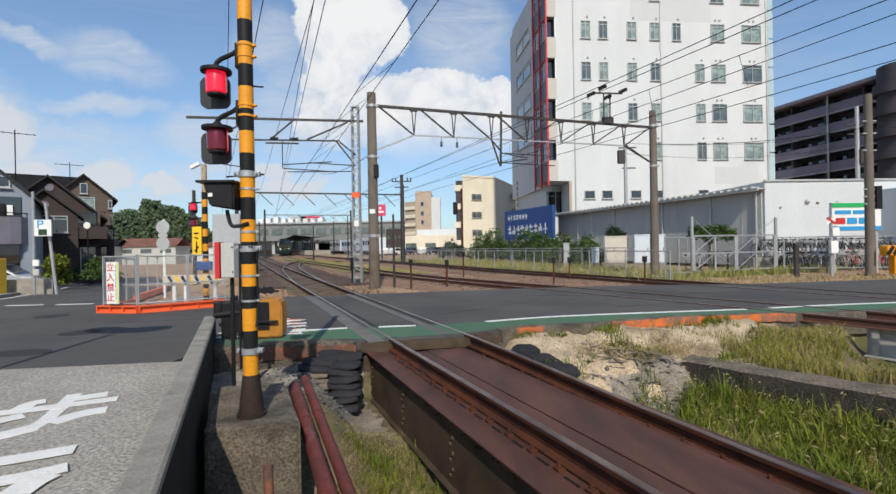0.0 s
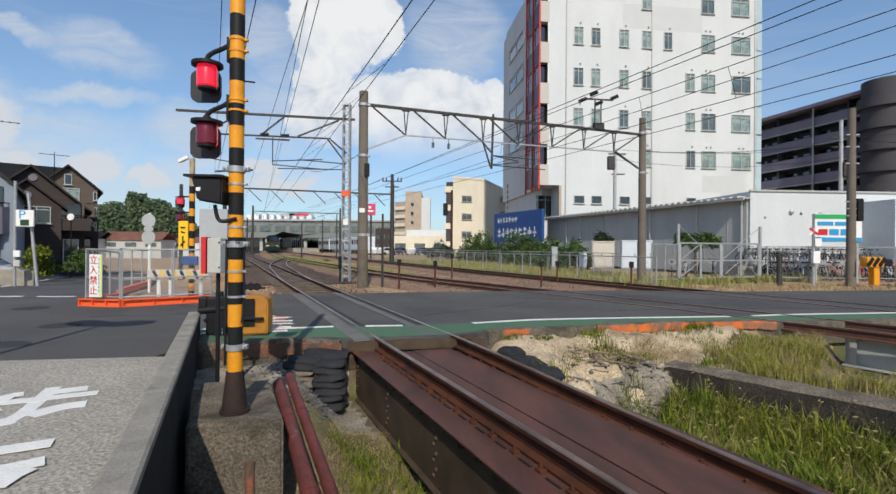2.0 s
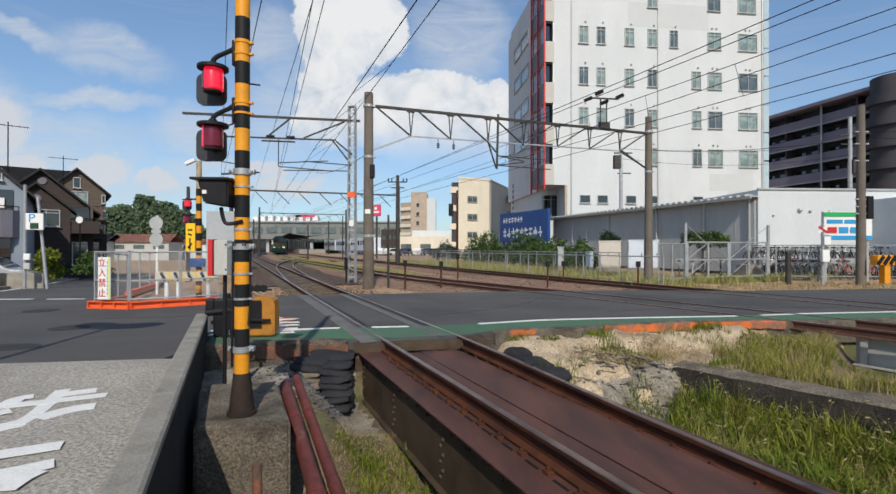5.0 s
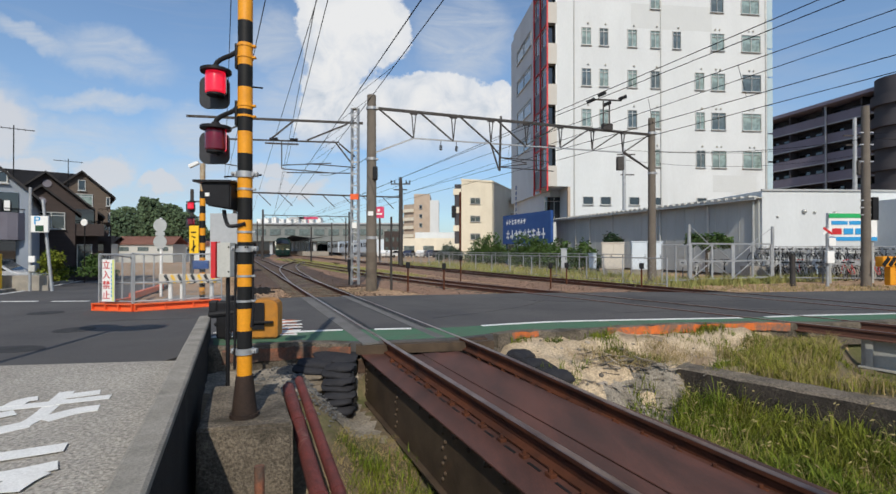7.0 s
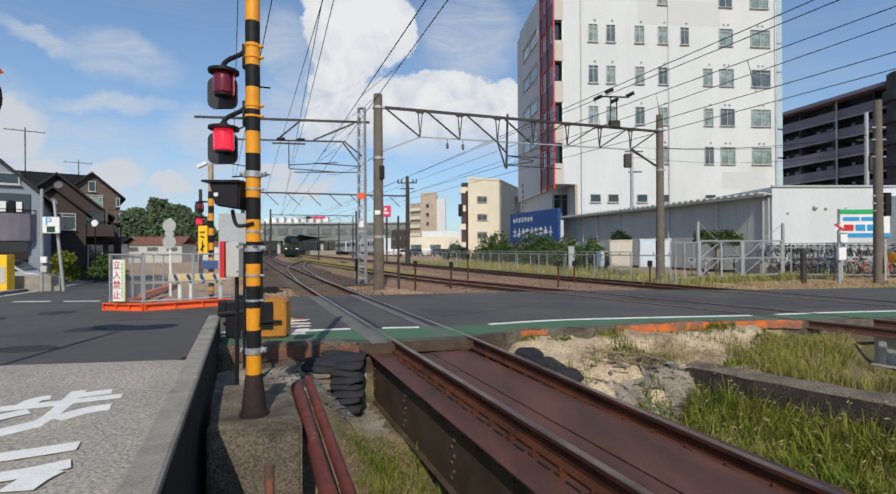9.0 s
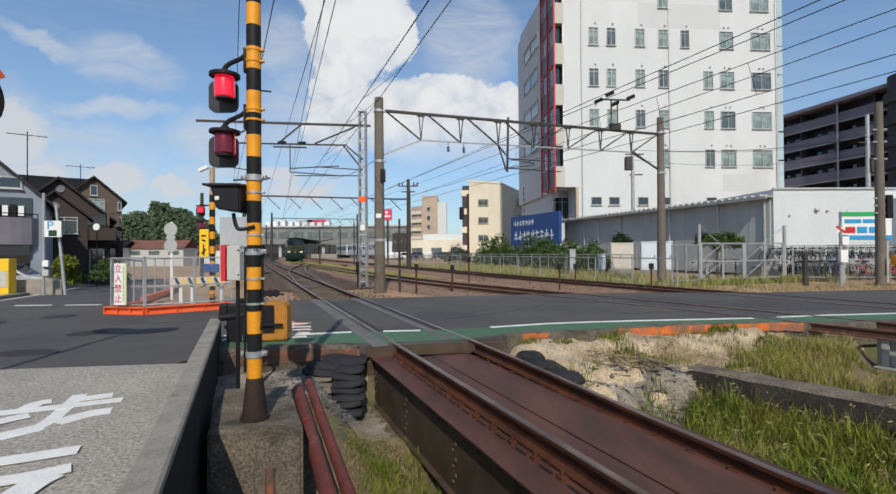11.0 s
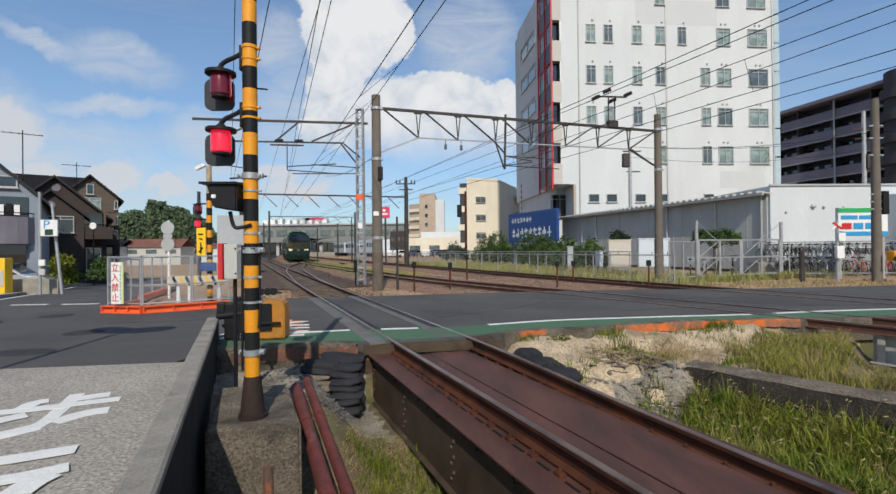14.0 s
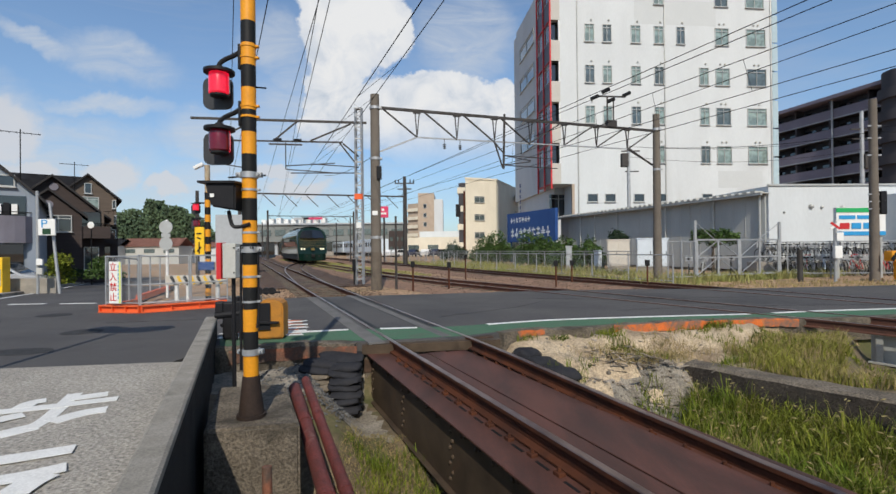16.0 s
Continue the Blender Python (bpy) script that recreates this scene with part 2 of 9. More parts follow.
M = dict(
    asphalt=mat("asphalt", (0.064, 0.061, 0.062), (0.090, 0.085, 0.083), 0.88, scale=0.55, grain=70, bump=0.3, vary=0.45, stain=(0.044, 0.043, 0.045), stain_at=0.58),
    concrete=mat("concrete", (0.315, 0.289, 0.250), (0.236, 0.217, 0.190), 0.9, scale=2.2, grain=70, bump=0.35, vary=0.35, stain=(0.140, 0.128, 0.109)),
    pavement=mat("pavement_concrete", (0.385, 0.357, 0.313), (0.30, 0.279, 0.245), 0.93, scale=1.1, grain=36, bump=0.9, vary=0.75, stain=(0.16, 0.15, 0.135), stain_at=0.6),
    parapet=mat("parapet_concrete", (0.306, 0.284, 0.248), (0.204, 0.189, 0.162), 0.92, scale=3.0, grain=90, bump=0.4, vary=0.4, stain=(0.065, 0.061, 0.051), stain_at=0.64),
    old_concrete=mat("old_concrete", (0.185, 0.155, 0.120), (0.110, 0.092, 0.070), 0.95, scale=3.5, grain=45, bump=1.0, vary=0.9, stain=(0.041, 0.036, 0.028), stain_at=0.55),
    white_wall=mat("white_wall", (0.575, 0.60, 0.612), (0.53, 0.553, 0.565), 0.8, scale=0.35, grain=8, bump=0.03, vary=0.06, stain=(0.48, 0.495, 0.50), stain_at=0.62, stretch=(1, 1, 0.35)),
    grey_wall=mat("grey_wall", (0.43, 0.445, 0.435), (0.38, 0.395, 0.385), 0.75, scale=0.6, grain=12, bump=0.04, vary=0.06, stretch=(1, 1, 0.3)),
    cream=mat("cream_wall", (0.726, 0.671, 0.550), (0.638, 0.583, 0.473), 0.85, scale=0.4, grain=9, bump=0.04, vary=0.08, stretch=(1, 1, 0.4)),
    tan=mat("tan_tile_wall", (0.437, 0.351, 0.275), (0.370, 0.294, 0.228), 0.8, scale=0.5, grain=6, bump=0.05, vary=0.1),
    brown_wall=mat("brown_siding", (0.055, 0.041, 0.038), (0.042, 0.032, 0.030), 0.8, scale=0.9, grain=14, bump=0.08, vary=0.12, stretch=(0.6, 0.6, 5)),
    beige_wall=mat("beige_siding", (0.120, 0.092, 0.073), (0.098, 0.076, 0.060), 0.8, scale=0.9, grain=14, bump=0.08, vary=0.12, stretch=(0.6, 0.6, 5)),
    blue_wall=mat("pale_blue_siding", (0.24, 0.275, 0.33), (0.205, 0.24, 0.285), 0.8, scale=0.7, grain=10, bump=0.05, vary=0.08),
    lilac=mat("lilac_render", (0.20, 0.19, 0.225), (0.17, 0.16, 0.19), 0.85, scale=0.8, grain=20, bump=0.1, vary=0.08),
    roof=mat("dark_roof_tile", (0.027, 0.026, 0.027), (0.039, 0.036, 0.036), 0.6, scale=1.5, grain=18, bump=0.2, vary=0.2, stretch=(1, 1, 6), spec=0.18),
    dark_wall=mat("dark_apartment_wall", (0.063, 0.060, 0.068), (0.050, 0.048, 0.055), 0.75, scale=0.3, grain=6, bump=0.03, vary=0.1),
    apart_rail=mat("mauve_balcony_panel", (0.215, 0.195, 0.24), (0.18, 0.163, 0.205), 0.6, scale=0.4, grain=8, bump=0.02, vary=0.1),
    rust=mat("rusty_steel", (0.112, 0.038, 0.018), (0.055, 0.023, 0.015), 0.75, 0.15, scale=2.6, grain=120, bump=0.2, vary=0.3, stain=(0.034, 0.022, 0.019), stain_at=0.6, spec=0.18),
    plate=mat("rusty_deck_plate", (0.112, 0.046, 0.033), (0.056, 0.027, 0.020), 0.62, 0.05, scale=1.3, grain=40, bump=0.10, vary=0.35, stain=(0.016, 0.011, 0.010), stain_at=0.64, stretch=(2.4, 0.6, 1), spec=0.35),
    girder=mat("girder_paint", (0.095, 0.068, 0.046), (0.055, 0.039, 0.028), 0.65, 0.15, scale=2.0, grain=70, bump=0.2, vary=0.3, stain=(0.118, 0.064, 0.036), stain_at=0.63, spec=0.18),
    railhead=mat("polished_railhead", (0.26, 0.185, 0.155), (0.12, 0.075, 0.06), 0.32, 0.8, scale=2.0, grain=9, bump=0.0, vary=0.06),
    plank=mat("crossing_panel", (0.15, 0.145, 0.14), (0.11, 0.105, 0.10), 0.9, scale=2.0, grain=60, bump=0.2, vary=0.3),
    kerb_dull=mat("dull_red_brown_kerb", (0.24, 0.085, 0.045), (0.12, 0.07, 0.05), 0.95, scale=5.0, grain=40, bump=0.5, vary=0.5, stain=(0.07, 0.06, 0.05), stain_at=0.52),
    gravel=mat("grey_gravel", (0.31, 0.275, 0.225), (0.17, 0.15, 0.12), 0.97, scale=3.0, grain=38, bump=1.0, vary=0.7),
    # near-black holds both the stains and the shade of the parapet face
    stained=mat("stained_shaded_concrete", (0.016, 0.016, 0.015), (0.008, 0.008, 0.008), 0.95, scale=2.5, grain=40, bump=0.4, vary=0.4, stain=(0.035, 0.034, 0.030), stain_at=0.66, stretch=(2, 2, 0.25)),
    dirty_yellow=mat("dirty_yellow_cover", (0.46, 0.19, 0.02), (0.34, 0.15, 0.025), 0.55, scale=6.0, grain=50, bump=0.05, vary=0.2, stain=(0.10, 0.06, 0.03), stain_at=0.6),
    old_rail=mat("rusted_rail", (0.118, 0.050, 0.033), (0.080, 0.038, 0.027), 0.8, 0.1, scale=2.0, grain=40, bump=0.15, vary=0.25),
    ballast_dark=mat("oily_ballast", (0.115, 0.074, 0.056), (0.066, 0.045, 0.036), 0.95, scale=2.2, grain=13, bump=0.9, vary=1.0),
    ballast=mat("ballast", (0.285, 0.170, 0.110), (0.19, 0.118, 0.080), 0.95, scale=2.2, grain=13, bump=0.9, vary=1.0),
    steel=mat("galvanised_steel", (0.42, 0.43, 0.44), (0.33, 0.34, 0.35), 0.5, 0.55, scale=4.0, grain=60, bump=0.05, vary=0.12),
    truss=mat("weathered_truss", (0.066, 0.060, 0.057), (0.044, 0.040, 0.038), 0.65, 0.4, scale=3.0, grain=50, bump=0.08, vary=0.2),
    wire=mat("dark_wire", (0.011, 0.011, 0.012), None, 0.7, 0.0, bump=0, vary=0.05, spec=0.1),
    pole_concrete=mat("pole_concrete", (0.165, 0.142, 0.118), (0.122, 0.104, 0.087), 0.92, scale=1.2, grain=50, bump=0.2, vary=0.25, stain=(0.112, 0.098, 0.083), stain_at=0.6),
    yellow=mat("warning_yellow", (0.72, 0.30, 0.012), (0.62, 0.25, 0.012), 0.5, scale=5.0, grain=60, bump=0.05, vary=0.12, stain=(0.36, 0.16, 0.03), stain_at=0.72),
    black=mat("warning_black", (0.010, 0.011, 0.011), (0.015, 0.015, 0.016), 0.55, scale=5.0, grain=60, bump=0.05, vary=0.2, spec=0.18),
    bright_yellow=mat("bright_yellow", (0.85, 0.52, 0.02), (0.75, 0.45, 0.02), 0.5, scale=5.0, grain=60, bump=0.02, vary=0.1),
    casing=mat("black_casing", (0.011, 0.011, 0.013), (0.015, 0.015, 0.017), 0.5, scale=6.0, grain=70, bump=0.05, vary=0.2, spec=0.18),
    hood=mat("lamp_hood", (0.040, 0.042, 0.046), (0.030, 0.032, 0.036), 0.5, scale=6.0, grain=70, bump=0.05, vary=0.15),
    red=mat("red_paint", (0.55, 0.03, 0.035), (0.46, 0.025, 0.03), 0.5, scale=3.0, grain=30, bump=0.03, vary=0.1),
    pinkred=mat("pink_red_sign", (0.62, 0.05, 0.13), None, 0.5, bump=0, vary=0.04),
    orange=mat("orange_barrier", (0.78, 0.13, 0.035), (0.66, 0.105, 0.03), 0.55, scale=3.0, grain=40, bump=0.05, vary=0.12, stain=(0.4, 0.11, 0.05), stain_at=0.7),
    kerb_orange=mat("worn_orange_paint", (0.62, 0.15, 0.03), (0.48, 0.13, 0.04), 0.9, scale=9.0, grain=50, bump=0.5, vary=0.35, stain=(0.13, 0.11, 0.09), stain_at=0.5),
    white_paint=mat("white_road_paint", (0.72, 0.72, 0.70), (0.62, 0.62, 0.60), 0.8, scale=3.0, grain=70, bump=0.15, vary=0.2, stain=(0.36, 0.35, 0.33), stain_at=0.7),
    green_paint=mat("green_road_paint", (0.054, 0.142, 0.080), (0.072, 0.130, 0.082), 0.85, scale=2.0, grain=80, bump=0.25, vary=0.25, stain=(0.086, 0.088, 0.072), stain_at=0.64),
    white=mat("white_enamel", (0.76, 0.76, 0.74), (0.70, 0.70, 0.68), 0.45, scale=2.0, grain=40, bump=0.02, vary=0.06),
    cabinet=mat("cabinet_beige", (0.58, 0.54, 0.47), (0.52, 0.48, 0.42), 0.55, scale=1.5, grain=30, bump=0.03, vary=0.08),
    cabinet_blue=mat("cabinet_pale_blue", (0.60, 0.66, 0.72), (0.54, 0.60, 0.66), 0.5, scale=1.5, grain=30, bump=0.03, vary=0.06),
    box_grey=mat("box_grey", (0.46, 0.46, 0.43), (0.40, 0.40, 0.375), 0.55, scale=3.0, grain=40, bump=0.03, vary=0.1),
    sign_blue=mat("sign_blue", (0.018, 0.060, 0.21), (0.022, 0.072, 0.235), 0.5, scale=1.0, grain=20, bump=0, vary=0.06),
    shop_blue=mat("shop_blue", (0.03, 0.28, 0.58), None, 0.5, bump=0, vary=0.03),
    shop_green=mat("shop_green", (0.02, 0.36, 0.11), None, 0.5, bump=0, vary=0.03),
    sign_grey=mat("sign_letter_white", (0.66, 0.70, 0.74), None, 0.5, bump=0, vary=0.04),
    sand=mat("dry_sand", (0.54, 0.43, 0.295), (0.42, 0.325, 0.215), 0.97, scale=2.2, grain=34, bump=1.0, vary=0.6, stain=(0.16, 0.115, 0.075), stain_at=0.56),
    pipe=mat("red_oxide_pipe", (0.150, 0.036, 0.030), (0.085, 0.026, 0.022), 0.6, scale=6.0, grain=60, bump=0.3, vary=0.5, stain=(0.30, 0.20, 0.17), stain_at=0.66),
    old_bag=mat("pale_worn_bag", (0.26, 0.22, 0.17), (0.15, 0.125, 0.095), 0.95, scale=5.0, grain=90, bump=0.5, vary=0.4, stain=(0.05, 0.045, 0.04), stain_at=0.6, spec=0.1),
    bag=mat("black_sandbag", (0.024, 0.025, 0.030), (0.036, 0.036, 0.040), 0.95, scale=5.0, grain=90, bump=0.5, vary=0.3, stain=(0.075, 0.065, 0.055), stain_at=0.66, spec=0.15),
    glass=glass("window_glass", (0.10, 0.13, 0.13)),
    glass_green=glass("curtained_glass", (0.26, 0.34, 0.31)),
    glass_dark=glass("dark_glass", (0.012, 0.014, 0.017)),
    alu=mat("aluminium_frame", (0.50, 0.50, 0.48), (0.44, 0.44, 0.42), 0.4, 0.4, scale=3.0, grain=40, bump=0.02, vary=0.06),
    train_green=mat("dark_green_train_paint", (0.005, 0.020, 0.015), (0.004, 0.016, 0.012), 0.12, scale=0.5, grain=12, bump=0.0, vary=0.06, coat=0.0, spec=0.25),
    train_black=mat("train_underframe", (0.012, 0.013, 0.013), (0.018, 0.017, 0.016), 0.6, scale=2.0, grain=20, bump=0.05, vary=0.15, spec=0.18),
    gold=mat("gold_trim", (0.24, 0.165, 0.05), (0.20, 0.135, 0.04), 0.5, 0.3, bump=0, vary=0.05),
    station=mat("station_cladding", (0.195, 0.208, 0.202), (0.163, 0.176, 0.172), 0.7, scale=0.3, grain=5, bump=0.02, vary=0.1),
    far_grey=mat("far_grey", (0.40, 0.42, 0.44), (0.33, 0.35, 0.37), 0.8, scale=0.3, grain=4, bump=0.0, vary=0.1),
    leaf=mat("leaf_green", (0.062, 0.112, 0.020), (0.032, 0.066, 0.014), 0.65, scale=1.0, grain=8, bump=0.0, vary=0.2, island=True),
    leaf_dark=mat("leaf_dark_green", (0.019, 0.042, 0.014), (0.012, 0.030, 0.010), 0.7, scale=1.0, grain=8, bump=0.0, vary=0.2, island=True),
    grass=mat("grass_blade", (0.085, 0.128, 0.013), (0.175, 0.182, 0.026), 0.7, scale=0.9, grain=6, bump=0.0, vary=0.35, island=True, spec=0.12, spread=(0.42, 1.45)),
    far_grass=mat("far_grass_blade", (0.20, 0.225, 0.06), (0.31, 0.275, 0.11), 0.7, scale=0.5, grain=6, bump=0.0, vary=0.2, island=True, spec=0.3),
    bank_grass=mat("bank_grass_blade", (0.185, 0.20, 0.030), (0.29, 0.265, 0.062), 0.7, scale=0.9, grain=6, bump=0.0, vary=0.35, island=True, spec=0.12, spread=(0.45, 1.4)),
    dry_grass=mat("dry_grass_blade", (0.33, 0.245, 0.115), (0.25, 0.205, 0.085), 0.8, scale=0.9, grain=6, bump=0.0, vary=0.15, island=True),
    bark=mat("bark", (0.10, 0.075, 0.055), (0.07, 0.055, 0.04), 0.95, scale=4.0, grain=30, bump=0.5, vary=0.3),
    # hill greens lightened to hold the haze of the distance
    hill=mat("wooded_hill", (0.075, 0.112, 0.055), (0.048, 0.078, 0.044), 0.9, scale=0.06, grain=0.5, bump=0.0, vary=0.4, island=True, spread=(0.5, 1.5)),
    car_silver=mat("silver_car_paint", (0.45, 0.47, 0.50), None, 0.25, 0.5, bump=0, vary=0.03, coat=0.5),
    car_white=mat("white_car_paint", (0.75, 0.75, 0.74), None, 0.25, bump=0, vary=0.03, coat=0.5),
    car_navy=mat("navy_car_paint", (0.03, 0.035, 0.06), None, 0.25, bump=0, vary=0.03, coat=0.5),
    tyre=mat("tyre_rubber", (0.013, 0.013, 0.013), None, 0.85, bump=0.05, vary=0.1, spec=0.18),
    lens_dark=mat("unlit_red_lens", (0.16, 0.006, 0.02), (0.12, 0.005, 0.015), 0.2, scale=8, grain=40, bump=0.0, vary=0.1, coat=0.5),
    lens_lit=lit_lens("lit_red_lens"),
    headlight=glow("lit_headlight", (1.0, 0.86, 0.62), 2.0),
    terracotta=mat("terracotta_roof", (0.34, 0.17, 0.13), (0.28, 0.14, 0.11), 0.8, scale=0.8, grain=9, bump=0.1, vary=0.15),
)

# ---- mesh helpers ----
def part(name, bm, material, parent=None, label="", smooth=False):
    """Link a bmesh as one mesh object, under a thing if one is given."""
    me = bpy.data.meshes.new(name)
    bm.normal_update()
    bm.to_mesh(me)
    bm.free()
    for m in (material if isinstance(material, (list, tuple)) else [material]):
        me.materials.append(m)
    if smooth:
        me.polygons.foreach_set("use_smooth", [True] * len(me.polygons))
        me.set_sharp_from_angle(angle=radians(35))
    ob = new(name, me)
    if parent:
        ob.parent = parent
    if label:
        ob["label"] = label
    return ob


def thing(name, label, category, x=0.0, y=0.0, z=0.0, rz=0.0, group="", kind=""):
    ob = new(name)
    ob.empty_display_size = 0.2
    ob.matrix_basis = pose(x, y, z, 0, 0, rz)
    return tagged(ob, label, category, group, kind)


def box(bm, c, s, rz=0.0, bev=0.0, m=0, tilt=None):
    """A box about c with sides s, turned by rz degrees, its edges rounded by bev."""
    tm = Matrix.Translation(c) @ (tilt.to_4x4() if tilt else Matrix.Rotation(radians(rz), 4, "Z")) @ Matrix.Diagonal((*s, 1))
    r = bmesh.ops.create_cube(bm, size=1.0, matrix=tm)
    faces = {f for v in r["verts"] for f in v.link_faces}
    if bev:
        edges = {e for v in r["verts"] for e in v.link_edges}
        out = bmesh.ops.bevel(bm, geom=list(edges), offset=bev, segments=2, affect="EDGES", profile=0.6)
        faces = {f for f in faces if f.is_valid} | set(out["faces"])
    for f in faces:
        if f.is_valid:
            f.material_index = m
    return bm


def rod(bm, p, q, r, seg=8, r2=None, m=0, cap=True):
    """A round bar from p to q."""
    p, q = Vector(p), Vector(q)
    d = q - p
    tm = Matrix.Translation((p + q) / 2) @ d.to_track_quat("Z", "Y").to_matrix().to_4x4()
    o = bmesh.ops.create_cone(bm, cap_ends=cap, cap_tris=False, segments=seg, radius1=r, radius2=r if r2 is None else r2, depth=d.length, matrix=tm)
    for v in o["verts"]:
        for f in v.link_faces:
            f.material_index = m
    return bm


def bar(bm, p, q, w, h, m=0):
    """A square bar from p to q, w wide and h high."""
    p, q = Vector(p), Vector(q)
    d = q - p
    tm = Matrix.Translation((p + q) / 2) @ d.to_track_quat("Y", "Z").to_matrix().to_4x4() @ Matrix.Diagonal((w, d.length, h, 1))
    o = bmesh.ops.create_cube(bm, size=1.0, matrix=tm)
    for v in o["verts"]:
        for f in v.link_faces:
            f.material_index = m
    return bm


def prism(bm, pts, z0, z1, m=0):
    """An upright prism on the outline pts."""
    lo = [bm.verts.new((x, y, z0)) for x, y in pts]
    hi = [bm.verts.new((x, y, z1)) for x, y in pts]
    n = len(pts)
    fs = [bm.faces.new(hi), bm.faces.new(lo[::-1])]
    for i in range(n):
        fs.append(bm.faces.new((lo[i], lo[(i + 1) % n], hi[(i + 1) % n], hi[i])))
    bmesh.ops.recalc_face_normals(bm, faces=fs)
    for f in fs:
        f.material_index = m
    return bm


def sweep(bm, path, profile, m=0, closed=True):
    """A profile (across, up) carried along a path of points."""
    path = [Vector(p) for p in path]
    rings = []
    for i, p in enumerate(path):
        d = path[min(i + 1, len(path) - 1)] - path[max(i - 1, 0)]
        side = d.cross(Vector((0, 0, 1))).normalized()
        up = side.cross(d).normalized()
        rings.append([bm.verts.new(p + side * a + up * b) for a, b in profile])
    n = len(profile)
    for r0, r1 in zip(rings, rings[1:]):
        for k in range(n if closed else n - 1):
            f = bm.faces.new((r0[k], r0[(k + 1) % n], r1[(k + 1) % n], r1[k]))
            f.material_index = m
    if closed:
        bm.faces.new(rings[0][::-1]).material_index = m
        bm.faces.new(rings[-1]).material_index = m
    return bm


def pipe_run(bm, path, r, seg=6, m=0):
    return sweep(bm, path, [(r * math.cos(2 * math.pi * k / seg), r * math.sin(2 * math.pi * k / seg)) for k in range(seg)], m)


def spline(pts, n=8):
    """Points on a smooth curve through pts (2D or 3D)."""
    pts = [Vector(p).to_3d() for p in pts]
    out = []
    for i in range(len(pts) - 1):
        p0, p1, p2, p3 = pts[max(i - 1, 0)], pts[i], pts[i + 1], pts[min(i + 2, len(pts) - 1)]
        for k in range(n):
            t = k / n
            out.append(0.5 * ((2 * p1) + (p2 - p0) * t + (2 * p0 - 5 * p1 + 4 * p2 - p3) * t * t + (3 * p1 - p0 - 3 * p2 + p3) * t ** 3))
    out.append(pts[-1])
    return out


def smooth01(t):
    t = max(0.0, min(1.0, t))
    return t * t * (3 - 2 * t)


def lerp_line(line, x):
    for (x0, y0), (x1, y1) in zip(line, line[1:]):
        if x <= x1:
            return y0 + (y1 - y0) * max(0.0, (x - x0) / (x1 - x0))
    return line[-1][1]


# ---- plan ----
NEAR_EDGE = [(-3.3, 6.72), (-2.2, 7.12), (-1.2, 7.08), (0.15, 7.4), (1.1, 8.0), (2.1, 8.22), (3.7, 8.7), (5.4, 9.0), (7.0, 9.05), (10.0, 9.6), (60.0, 13.0)]
WHITE_LINE = [(-3.62, 7.5), (-2.64, 7.9), (-1.77, 8.17), (0.0, 8.42), (1.8, 9.05), (3.6, 9.35), (5.8, 9.62), (7.5, 9.98), (10.5, 10.4), (60.0, 14.0)]
FAR_EDGE = [(60.0, 21.0), (14.9, 16.2), (11.8, 15.75), (9.3, 15.4), (6.0, 15.6), (2.45, 15.2), (-1.4, 14.4), (-4.3, 13.85), (-5.4, 13.2)]
A_X, A_Y, A_S = -1.49, 9.9, -0.435      # centre line of the near track: x at A_Y and its slope
WALL_A, WALL_B = Vector((3.28, 6.78)), Vector((4.66, 5.06))


def parapet_x(y):
    return -1.25 - (y - 2.0) * 0.437


def in_cutting(x, y):
    return y < lerp_line(NEAR_EDGE, x) and x > parapet_x(y) - 0.1


def ground_z(x, y):
    if not in_cutting(x, y):
        if x < -7 - 0.3 * (y - 11) and y > 11:
            return -0.18 - 0.04 * max(0, min(y, 75) - 13)
        return -0.17
    d = lerp_line(NEAR_EDGE, x) - y
    e = (x - (A_X + (y - A_Y) * A_S)) * 0.917
    w = (WALL_B - WALL_A).normalized()
    rel = Vector((x, y)) - WALL_A
    along, off = rel.dot(w), rel.x * -w.y + rel.y * w.x
    n = noise.noise((x * 0.9, y * 0.9, 0)) * 0.10 + noise.noise((x * 2.6, y * 2.6, 4)) * 0.09 + noise.noise((x * 6, y * 6, 2)) * 0.05
    left = -0.98 + 0.16 * smooth01((y - 4.1) / 1.5) + 0.5 * smooth01((y - 4.3) / 1.4) * smooth01((-e - 1.25) / 0.6) + n * 0.7
    mound = -0.12 - 0.18 * smooth01((d - 0.3) / 1.1) - 0.46 * smooth01((d - 1.45 - 0.5 * noise.noise((x * 1.7, y * 1.7, 6))) / 0.45) + n
    behind = -0.24 - 0.1 * smooth01(d / 3) + n * 0.6 - 0.42 * smooth01((x - 0.79 * y) / 0.5) * smooth01((y - 6.0) / 0.8)
    low = -0.86 + n
    far = smooth01((along + 0.25) / 0.5)
    right = mound * (1 - far) + far * (low + (behind - low) * smooth01((off + 0.02) / 0.12))
    mid = smooth01((e - 0.75) / 0.7)
    z = left * (1 - mid) + right * mid
    return max(z, -1.25)


